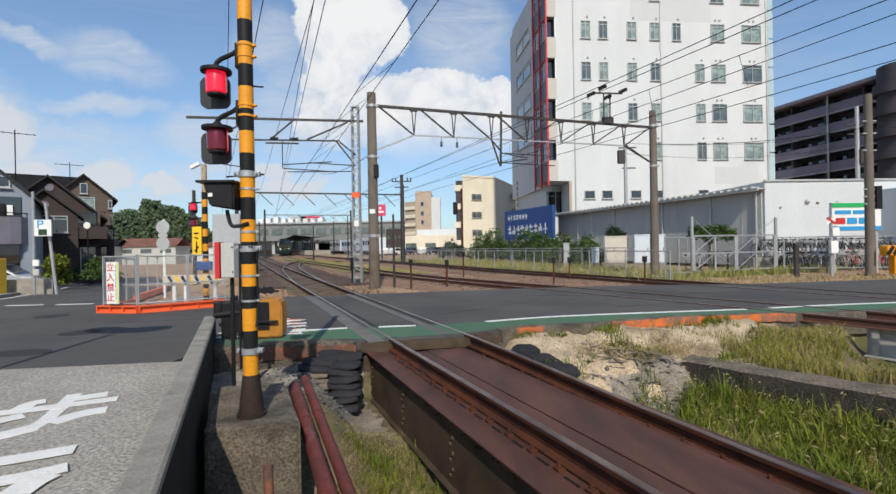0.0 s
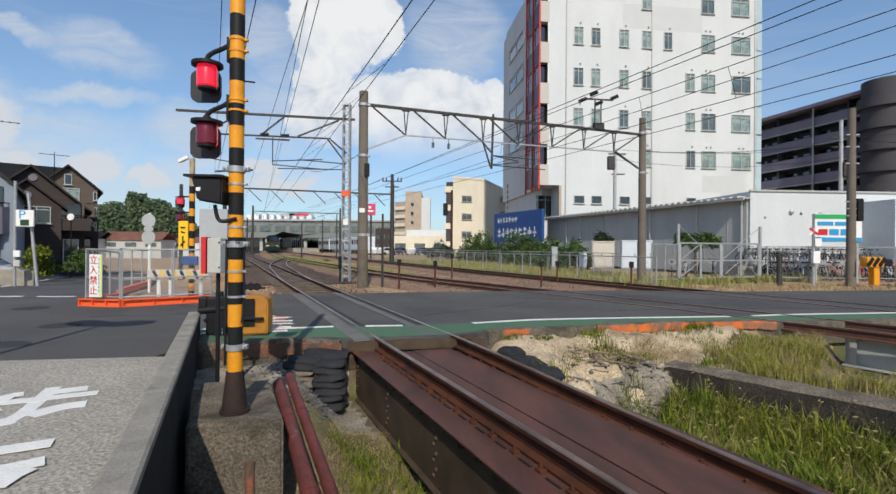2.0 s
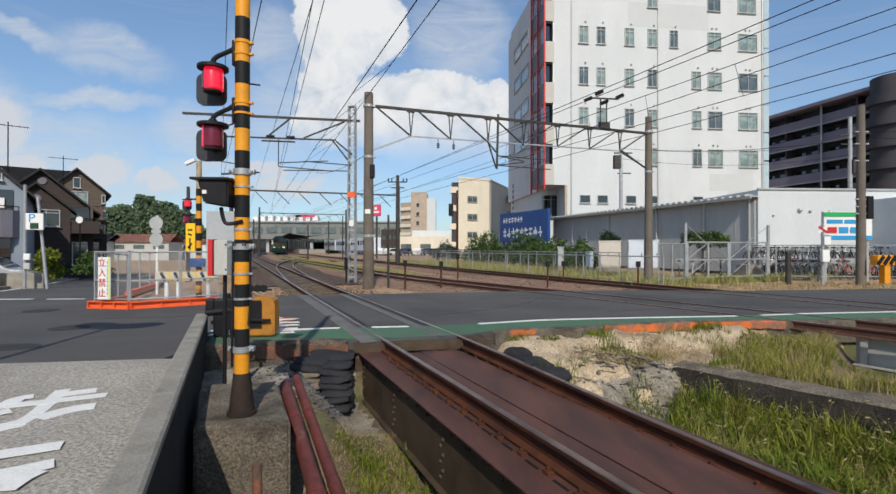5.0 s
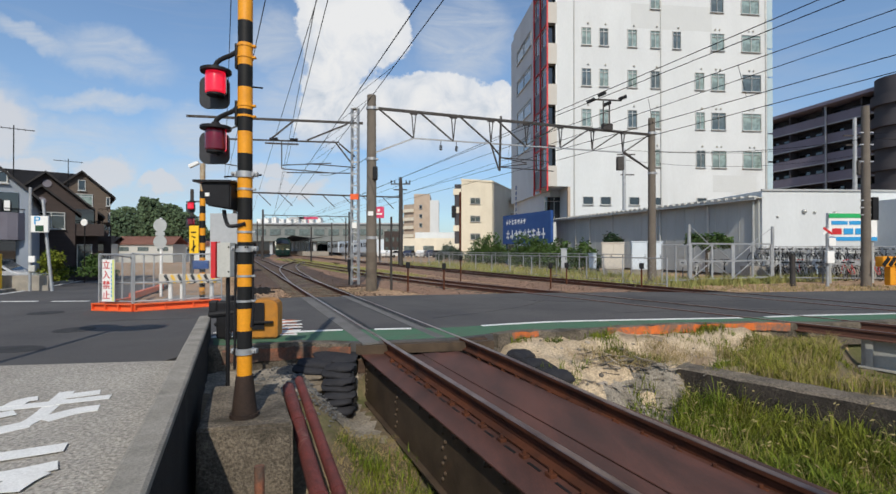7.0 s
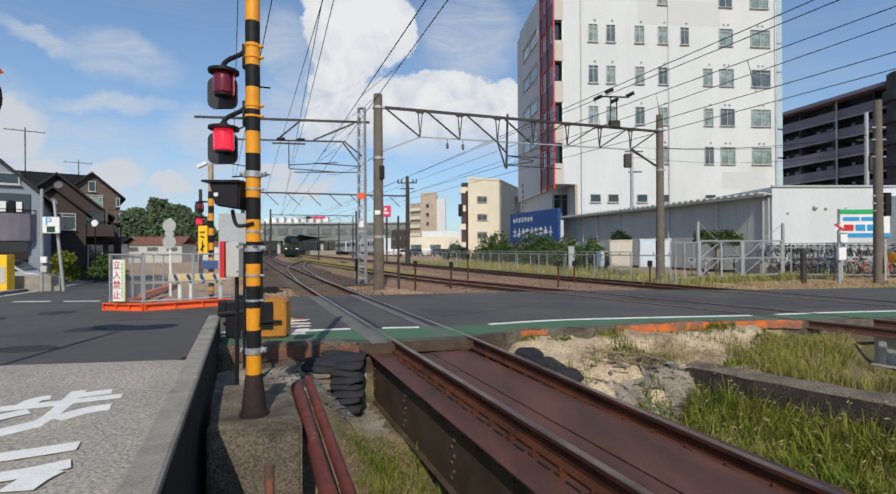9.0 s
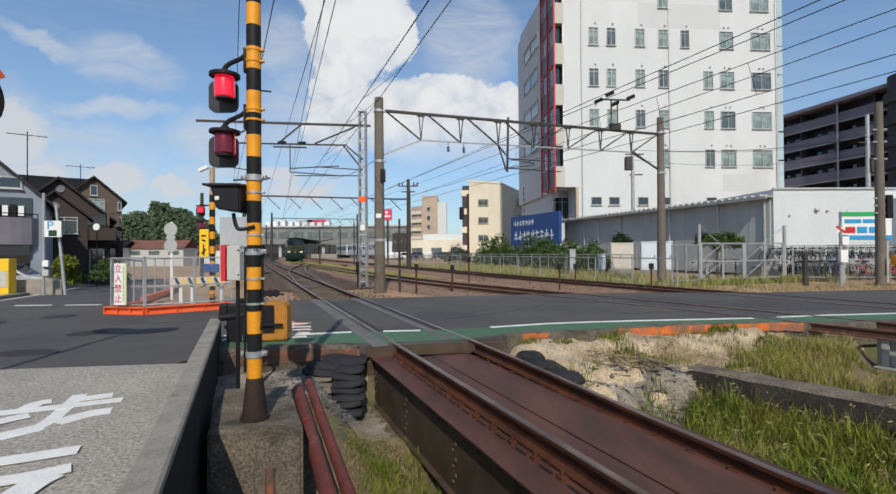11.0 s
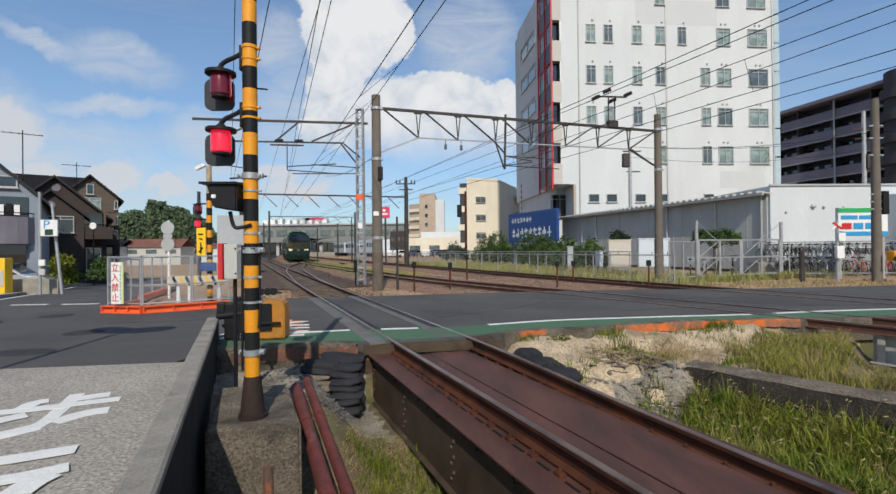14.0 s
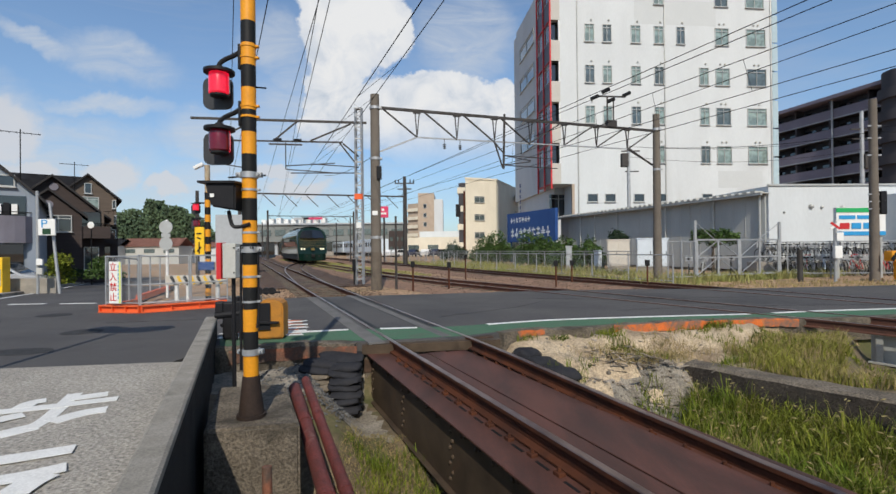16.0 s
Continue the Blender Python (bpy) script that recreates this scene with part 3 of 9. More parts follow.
def build_ground():
    xs = sorted(set([-2500, -900, -400, -200, -120, -80, -50, -30, -20, -12, -8, -6] + [round(-5 + 0.10 * i, 3) for i in range(175)] +
                    [13.5, 15, 18, 22, 30, 45, 70, 110, 180, 400, 900, 2500]))
    ys = sorted(set([-1200, -300, -100, -40, -15, -6, -3] + [round(-1.5 + 0.10 * i, 3) for i in range(122)] +
                    [12, 14, 17, 20, 25, 32, 45, 60, 90, 130, 200, 400, 900, 1800, 4000]))
    verts = [(x, y, ground_z(x, y)) for y in ys for x in xs]
    nx = len(xs)
    faces, mats = [], []
    for j in range(len(ys) - 1):
        for i in range(nx - 1):
            faces.append((j * nx + i, j * nx + i + 1, (j + 1) * nx + i + 1, (j + 1) * nx + i))
            cx, cy = (xs[i] + xs[i + 1]) / 2, (ys[j] + ys[j + 1]) / 2
            k = 1
            if in_cutting(cx, cy) and abs(cx) < 14:
                e = (cx - (A_X + (cy - A_Y) * A_S)) * 0.917
                d = lerp_line(NEAR_EDGE, cx) - cy
                rough = noise.noise((cx * 2, cy * 2, 7))
                off = (cx - WALL_A.x) * (WALL_B - WALL_A).normalized().y * -1 + (cy - WALL_A.y) * (WALL_B - WALL_A).normalized().x
                k = 3 if e < -1.0 and cy > 5.6 + 0.3 * noise.noise((cx * 3, cy * 3, 1)) else 3 if e > 0.85 and cx < 0.5 * cy + 0.1 * rough and d > 1.75 + 0.7 * rough and cy > 4.0 else 0 if e > 0.8 and cx < 0.64 * cy + 0.5 * rough and (d < 2.4 + 0.6 * rough or off > 0) else 2
            mats.append(k)
    me = bpy.data.meshes.new("ground")
    me.from_pydata(verts, [], faces)
    soil = mat("dark_soil", (0.20, 0.152, 0.098), (0.095, 0.073, 0.045), 0.97, scale=2.2, grain=26, bump=0.9, vary=0.5, stain=(0.075, 0.085, 0.03), stain_at=0.56)
    yard = mat("yard_dirt", (0.42, 0.272, 0.165), (0.30, 0.20, 0.118), 0.97, scale=0.5, grain=7, bump=0.6, vary=0.85, stain=(0.13, 0.13, 0.05), stain_at=0.62)
    for m in (M["sand"], yard, soil, M["gravel"]):
        me.materials.append(m)
    me.polygons.foreach_set("material_index", mats)
    me.polygons.foreach_set("use_smooth", [True] * len(faces))
    tagged(new("ground", me), "earth and railway yard ground with sand and weeds", "ground", kind="structure")


build_ground()


def build_road():
    bm = bmesh.new()
    pts = NEAR_EDGE + FAR_EDGE + [(-5.55, 11.9), (-6.9, 10.9), (-8.1, 11.0), (-8.9, 13.0), (-13.0, 13.0), (-60.0, 9.0), (-60.0, 4.0), (-5.3, 5.66), (-3.45, 5.92)]
    prism(bm, pts, -0.2, 0.0)
    bmesh.ops.triangulate(bm, faces=[f for f in bm.faces if len(f.verts) > 4])
    tagged(part("road", bm, M["asphalt"]), "grey patched asphalt road over the level crossing", "road", kind="structure")
    bm = bmesh.new()
    side = [(-8.6, 12.98), (-10.5, 17.0), (-15.5, 27.0), (-27.0, 50.0), (-39.5, 75.0)]
    other = [(-13.4, 12.98), (-14.6, 15.3), (-17.0, 19.6), (-26.0, 34.0), (-35.5, 50.0), (-49.5, 75.0)]
    pts = [(x, y, -0.04 * (y - 13)) for x, y in side + other[::-1]]
    top = [bm.verts.new(p) for p in pts]
    low = [bm.verts.new((x, y, z - 0.12)) for x, y, z in pts]
    bm.faces.new(top)
    for i in range(len(pts)):
        j = (i + 1) % len(pts)
        bm.faces.new((top[i], top[j], low[j], low[i]))
    bmesh.ops.recalc_face_normals(bm, faces=bm.faces)
    tagged(part("side_road", bm, M["asphalt"]), "grey asphalt side road running downhill past houses", "road", kind="structure")
    bm = bmesh.new()
    prism(bm, [(-60.0, 3.9), (-60.0, -9.0), (3.2, -9.0), (-1.42, 2.0), (-3.16, 5.92), (-3.45, 5.9), (-5.3, 5.64)], -0.2, 0.004)
    tagged(part("pavement", bm, M["pavement"]), "rough light grey concrete footway with worn white paint", "pavement", kind="structure")


build_road()


def ribbon(name, line, w0, w1, z, material, label, t=0.004, cat="marking"):
    """A painted band beside a line: from w0 to w1 across it."""
    bm = bmesh.new()
    prof = [(w0, z), (w1, z), (w1, z + t), (w0, z + t)]
    sweep(bm, [(x, y, 0) for x, y in line], prof)
    bmesh.ops.recalc_face_normals(bm, faces=bm.faces)
    return tagged(part(name, bm, material), label, cat, kind="structure")


edge = [p for p in NEAR_EDGE if p[0] < 11]
white = [p for p in WHITE_LINE if p[0] < 11]
# green shoulder between the white line and the kerb
bm = bmesh.new()
prism(bm, [(x, y + 0.12) for x, y in edge] + white[::-1], 0.0, 0.005)
bmesh.ops.triangulate(bm, faces=[f for f in bm.faces if len(f.verts) > 4])
tagged(part("green_shoulder", bm, M["green_paint"]), "green painted footway strip along the crossing", "marking", kind="structure")
wl = spline(white, 6)
gaps = [(-0.62, -0.30), (-1.60, -1.28), (0.0, 0.45), (6.0, 6.35)]
run = []
for p in wl + [None]:
    if p is None or any(a < p.x < b for a, b in gaps):
        if len(run) > 1:
            ribbon("white_edge_line", [(q.x, q.y) for q in run], -0.06, 0.06, 0.005, M["white_paint"], "white painted edge line on the road")
        run = []
    else:
        run.append(p)

# patches and covers in the road
for x, y, r, sx in ((-8.6, 10.4, 0.32, 1.0), (-6.3, 8.2, 0.30, 1.0), (-9.6, 9.3, 0.5, 1.5), (-5.9, 6.6, 0.25, 1.6)):
    bm = bmesh.new()
    bmesh.ops.create_cone(bm, cap_ends=True, segments=20, radius1=r, radius2=r, depth=0.004, matrix=Matrix.Translation((x, y, 0.003)) @ Matrix.Diagonal((sx, 1, 1, 1)))
    tagged(part("road_patch", bm, mat("dark_patch", (0.042, 0.042, 0.044), None, 0.9, grain=60, bump=0.3, vary=0.3)), "dark repaired patch in the asphalt", "road patch", kind="structure")
for pts in (((-6.6, 9.2), (-4.9, 9.6), (-4.2, 9.55)), ((2.0, 13.0), (4.5, 12.6), (8.0, 12.9)), ((-0.3, 9.6), (1.8, 11.6), (3.0, 14.2)), ((3.5, 10.4), (6.0, 10.9), (9.5, 11.0))):
    bm = bmesh.new()
    sweep(bm, [(p.x + 0.04 * noise.noise((p.x * 5, p.y * 5, 0)), p.y + 0.05 * noise.noise((p.x * 4, p.y * 4, 3)), 0) for p in spline(pts, 14)], [(-0.005, 0.0), (0.005, 0.0), (0.005, 0.003), (-0.005, 0.003)])
    bmesh.ops.recalc_face_normals(bm, faces=bm.faces)
    tagged(part("road_crack", bm, M["black"]), "tar-filled crack in the asphalt", "road crack", kind="structure")

# ---- kerb along the cutting ----
bm = bmesh.new()
random.seed(5)
k = spline(edge, 5)
for run in ([p for p in k if p.x < -1.28], [p for p in k if p.x > 0.62]):
    sweep(bm, [(p.x, p.y - 0.02, 0) for p in run], [(-0.10, -0.40), (0.10, -0.40), (0.10, 0.012), (-0.10, 0.016)])
for v in bm.verts:
    v.co += Vector((0, random.uniform(-0.025, 0.025), random.uniform(-0.02, 0.012) if v.co.z > -0.2 else 0))
bmesh.ops.recalc_face_normals(bm, faces=bm.faces)
tagged(part("kerb", bm, M["old_concrete"]), "crumbling concrete kerb along the cutting", "kerb", kind="structure")
for x0, x1, top, low, m in ((2.6, 6.3, 0.024, -0.11, "kerb_orange"), (-3.1, -1.35, -0.03, -0.2, "kerb_dull"), (0.9, 1.5, 0.024, -0.06, "kerb_orange")):
    bm = bmesh.new()
    sweep(bm, [(p.x, p.y - 0.135, 0) for p in spline(edge, 12) if x0 < p.x < x1], [(-0.012, low), (0.014, low), (0.014, top), (-0.012, top)])
    for v in bm.verts:
        v.co.z += random.uniform(-0.03, 0.004)
    bmesh.ops.recalc_face_normals(bm, faces=bm.faces)
    tagged(part("kerb_paint", bm, M[m]), "flaking orange warning paint on the kerb face", "marking", kind="structure")

# ---- timbers under the rails at the road edge ----
timber = mat("dark_track_timber", (0.085, 0.052, 0.036), (0.045, 0.030, 0.022), 0.9, scale=5.0, grain=50, bump=0.5, vary=0.4, stain=(0.16, 0.10, 0.065), stain_at=0.66, stretch=(0.4, 2, 2), obj=True)
for x, y, z, w, h in ((-1.08, 7.22, -0.13, 0.42, 0.20), (-1.10, 7.16, -0.34, 0.46, 0.20), (-0.62, 7.30, -0.11, 0.34, 0.18), (-0.28, 7.38, -0.10, 0.30, 0.16), (0.06, 7.44, -0.12, 0.34, 0.18), (0.42, 7.56, -0.11, 0.36, 0.20)):
    bm = bmesh.new()
    box(bm, (x, y, z), (w, 0.16, h), 14, 0.012)
    tagged(part("track_timber", bm, timber), "dark weathered timber block at the road edge", "timber", kind="structure")

# ---- tracks ----
GAUGE = 1.067
RAIL = [(-0.061, 0), (0.061, 0), (0.061, 0.012), (0.009, 0.03), (0.009, 0.11), (0.0325, 0.122), (0.0325, 0.150), (0.022, 0.153), (-0.022, 0.153), (-0.0325, 0.150), (-0.0325, 0.122), (-0.009, 0.11), (-0.009, 0.03), (-0.061, 0.012)]


def offset_line(pts, d):
    out = []
    for i, p in enumerate(pts):
        t = pts[min(i + 1, len(pts) - 1)] - pts[max(i - 1, 0)]
        out.append(p + t.cross(Vector((0, 0, 1))).normalized() * d)
    return out


def track(line, label, top=0.0, body="old_rail", head="railhead", cant=None, ballast="ballast"):
    """Two rails along a line on sleepers in a bed of ballast."""
    pts = [Vector((p.x, p.y, top)) for p in line]
    tr = thing("railway_track", label, "railway track", kind="structure")
    for s in (-1, 1):
        side = offset_line(pts, s * (GAUGE / 2 + 0.033))
        if cant and s > 0:
            side = [Vector((p.x, p.y, p.z + cant(p.y))) for p in side]
        bm = bmesh.new()
        sweep(bm, [p - Vector((0, 0, 0.153)) for p in side], RAIL)
        bmesh.ops.recalc_face_normals(bm, faces=bm.faces)
        for f in bm.faces:
            if f.normal.z > 0.6 and f.calc_center_median().z > top - 0.1:
                f.material_index = 1
        part("rail", bm, [M[body], M[head]], tr, "worn steel rail with a polished top")
    bm = bmesh.new()
    base = [p - Vector((0, 0, top)) for p in pts if p.y > 15.2]
    sweep(bm, base, [(-2.6, -0.168), (-1.5, -0.135), (-0.5, -0.12), (0.5, -0.12), (1.5, -0.135), (2.6, -0.168)], closed=False)
    for v in bm.verts:
        v.co.z += random.uniform(0, 0.02)
    bmesh.ops.recalc_face_normals(bm, faces=bm.faces)
    part("ballast_bed", bm, M[ballast], tr, "brown ballast")
    bm = bmesh.new()
    walked = 0.0
    for a, b in zip(pts, pts[1:]):
        seg = (b - a).length
        while walked <= seg:
            p = a + (b - a) * (walked / seg)
            if 15.4 < p.y < 75:
                box(bm, (p.x, p.y, p.z - 0.185), (2.0, 0.2, 0.13), math.degrees(math.atan2((b - a).y, (b - a).x)) - 90)
            walked += 0.66
        walked -= seg
    ob = part("sleepers", bm, M["old_concrete"], tr, "weathered sleepers sunk in ballast")
    ob["kind"] = "stuff"
    return tr


def a_pt(y):
    return Vector((A_X + (y - A_Y) * A_S, y, 0))


TRACK_A = [a_pt(y) for y in (-6, -3, 0, 1, 2, 3, 4, 5, 6, 7, 8, 10, 12, 15, 20, 26, 34, 46, 60, 80, 110)]
TRACK_B = spline([(-50, 145), (-40, 117), (-32.3, 95), (-24.5, 74), (-19.4, 60.5), (-16.8, 55), (-14.3, 49.5), (-11.4, 43.1), (-4.8, 29), (-1.1, 21.8), (1.5, 17.7), (6.9, 9.2), (8.4, 6.8), (12.5, 0.5)], 6)[::-1]
TRACK_C = spline([(-50, 150), (-22.4, 85), (-2.07, 38.2), (2.7, 27), (8.0, 16), (10.3, 11.1), (12.2, 7.2), (15, 1.5)], 8)[::-1]
TRACK_D = spline([(-16.8, 55.0), (-14.1, 43.5), (-11.0, 33.5), (-7.9, 25.2), (-5.5, 19.1)], 6)[::-1]
track(TRACK_A, "single track with polished rails running onto a girder bridge", 0.01, cant=lambda y: -0.085 * smooth01((7.2 - y) / 4.0), body="rust", ballast="ballast_dark")
track(TRACK_B, "main line track with rusty rails through the yard", 0.02)
track(TRACK_C, "second main line track behind a low fence", 0.02)
track(TRACK_D, "turnout branch with bright curved rails", 0.012, ballast="ballast_dark")

# planks beside the rails and flangeways in the road
for s, w in ((-0.80, 0.24), (0.30, 0.16)):
    bm = bmesh.new()
    ln = offset_line([a_pt(y) for y in (7.35, 9, 11, 13, 14.2)], s)
    sweep(bm, ln, [(-w / 2, -0.02), (w / 2, -0.02), (w / 2, 0.006), (-w / 2, 0.006)])
    bmesh.ops.recalc_face_normals(bm, faces=bm.faces)
    tagged(part("crossing_plank", bm, M["plank"]), "grey crossing panel beside the rail", "crossing panel", kind="structure")
for line, ya, yb in ((TRACK_A, 7.3, 14.2), (TRACK_B, 9.4, 15.2), (TRACK_C, 10.2, 15.8)):
    seg = [p.to_3d() for p in spline([(p.x, p.y) for p in line], 4) if ya < p.y < yb]
    for s in (-1, 1):
        bm = bmesh.new()
        sweep(bm, offset_line(seg, s * (GAUGE / 2 - 0.045)), [(-0.045, -0.02), (0.045, -0.02), (0.045, 0.0035), (-0.045, 0.0035)])
        bmesh.ops.recalc_face_normals(bm, faces=bm.faces)
        tagged(part("flangeway", bm, M["black"]), "dark groove beside a rail in the road", "flangeway", kind="structure")

# ---- near things ----
def parapet():
    pw = thing("parapet_wall", "low weathered concrete parapet wall beside the footway", "wall", kind="structure")
    bm = bmesh.new()
    a, b = (parapet_x(7.43), 7.43), (parapet_x(-4.0), -4.0)
    n = Vector((0.916, 0.4))
    d = Vector((b[0] - a[0], b[1] - a[1])).normalized()

    def outline(k):
        return [(a[0] - n.x * k + d.x * k, a[1] - n.y * k + d.y * k), (b[0] - n.x * k, b[1] - n.y * k), (b[0] - n.x * (0.155 - k), b[1] - n.y * (0.155 - k)), (a[0] - n.x * (0.155 - k) + d.x * k, a[1] - n.y * (0.155 - k) + d.y * k)]

    # body below the coping is coloured dark for stains and shade
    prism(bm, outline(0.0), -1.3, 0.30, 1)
    part("wall_body", bm, [M["parapet"], M["stained"]], pw, "black-stained concrete face, darkened further for its shade")
    bm = bmesh.new()
    lo, mid, hi = ([bm.verts.new((x, y, z)) for x, y in outline(k)] for k, z in ((-0.003, 0.296), (-0.003, 0.338), (0.014, 0.35)))
    for r0, r1 in ((lo, mid), (mid, hi)):
        for i in range(4):
            bm.faces.new((r0[i], r0[(i + 1) % 4], r1[(i + 1) % 4], r1[i]))
    bm.faces.new(hi)
    bmesh.ops.recalc_face_normals(bm, faces=bm.faces)
    part("coping", bm, M["parapet"], pw, "light worn concrete coping")


parapet()


def along_a(y, off, z):
    """A point beside the near track: off metres to the right of its centre line."""
    return Vector((A_X + (y - A_Y) * A_S + off * 0.917, y + off * 0.399, z))


def bridge():
    br = thing("girder_bridge", "rusty riveted steel girder bridge carrying a single track", "bridge")
    y0, y1 = -3.5, 7.0

    def strip(name, o0, o1, z0, z1, m, label="", ya=y0, yb=None, parent=br):
        yb = y1 if yb is None else yb
        bm = bmesh.new()
        p = [along_a(ya, o0, 0), along_a(ya, o1, 0), along_a(yb, o1, 0), along_a(yb, o0, 0)]
        prism(bm, [(v.x, v.y) for v in p], z0, z1)
        bmesh.ops.bevel(bm, geom=list(bm.edges), offset=0.004, segments=1, affect="EDGES")
        return part(name, bm, m, parent, label)

    for s in (-1, 1):
        drop = -0.03 if s > 0 else 0
        y1 = 7.4 if s < 0 else 7.0
        a, b = sorted((s * (0.94 if s < 0 else 0.90), s * 0.50))
        strip("top_flange", a, b, -0.175 + drop, -0.155 + drop, M["plate"], "brown rusted top flange")
        web = s * 0.865
        w = strip("web", web - 0.008, web + 0.008, -0.80, -0.175 + drop, M["girder"], "dark painted web plate")
        a, b = sorted((s * 0.875, s * 0.895))
        strip("top_angle", a, b, -0.187 + drop, -0.175 + drop, M["girder"])
        a, b = sorted((s * 0.874, s * 0.885))
        strip("angle_leg", a, b, -0.28 + drop, -0.187 + drop, M["girder"])
        a, b = sorted((s * 0.66, s * 0.93))
        strip("bottom_flange", a, b, -0.82, -0.80, M["girder"])
        if s < 0:
            for k in range(36):
                y = 7.28 - k * 0.26
                for dy, z in ((0, -0.215), (0.07, -0.245)) if k % 5 else ((0, -0.215), (0.05, -0.29), (0, -0.36), (0.05, -0.43), (0, -0.50), (0.05, -0.57), (0, -0.64), (0.05, -0.71)):
                    c = along_a(y + dy, -0.886 if z > -0.28 else -0.874, z)
                    bm = bmesh.new()
                    bmesh.ops.create_uvsphere(bm, u_segments=8, v_segments=5, radius=0.021, matrix=Matrix.Translation(c))
                    part("rivet", bm, M["girder"], w, smooth=True)
    # rail fastenings on the flanges: chairs with slots between
    for s, rz in ((-1, 0), (1, -0.03)):
        for k in range(34):
            y = 6.8 - k * 0.3
            for o in (-0.1, 0.1):
                bm = bmesh.new()
                box(bm, along_a(y, s * 0.5665 + o, -0.145 + rz), (0.055, 0.07, 0.03), 23.5, 0.006)
                rod(bm, along_a(y, s * 0.5665 + o, -0.14 + rz), along_a(y, s * 0.5665 + o, -0.105 + rz), 0.014, 6)
                part("rail_clip", bm, M["rust"], br)
            if k < 20:
                bm = bmesh.new()
                p = along_a(y - 0.15, s * 0.69, -0.1535 + rz)
                box(bm, p, (0.022, 0.15, 0.004), 23.5)
                part("slot", bm, M["black"], br, "dark drain slot")
    # chequer plates between the rails
    edges = (-0.415, -0.165, 0.10, 0.42)
    for a, b, z in ((edges[0], edges[1], -0.135), (edges[1] + 0.006, edges[2], -0.128), (edges[2] + 0.006, edges[3], -0.14)):
        y = 7.0
        while y > -3:
            strip("deck_plate", a, b, z - 0.012, z, M["plate"], "rust-brown steel deck plate", y - 10.2, y - 0.006)
            y -= 10.3
    for k in range(9):
        y = 6.6 - 1.2 * k
        bm = bmesh.new()
        bar(bm, along_a(y, -0.79, -0.45), along_a(y, 0.79, -0.45), 0.12, 0.25)
        part("cross_beam", bm, M["girder"], br)
    # abutment below the road edge
    bm = bmesh.new()
    p = [along_a(7.42, -0.95, 0), along_a(7.02, 1.1, 0), along_a(7.5, 1.1, 0), along_a(7.7, -0.95, 0)]
    prism(bm, [(v.x, v.y) for v in p], -1.3, -0.16)
    tagged(part("abutment", bm, M["old_concrete"]), "stained concrete bridge abutment under the road edge", "abutment", kind="structure")
    bm = bmesh.new()
    bar(bm, along_a(7.42, -1.0, -0.09), along_a(7.0, 1.0, -0.09), 0.12, 0.13)
    part("end_beam", bm, M["girder"], br, "dark rusty end beam")


bridge()


def striped_pole(parent, r, z0, z1, step, seg=20, first="yellow"):
    z, k = z0, 0 if first == "yellow" else 1
    while z < z1 - 1e-3:
        bm = bmesh.new()
        rod(bm, (0, 0, z), (0, 0, min(z + step, z1)), r, seg)
        part("yellow_band" if k % 2 == 0 else "black_band", bm, M["yellow" if k % 2 == 0 else "black"], parent, smooth=True)
        z += step
        k += 1


BLINKERS = []


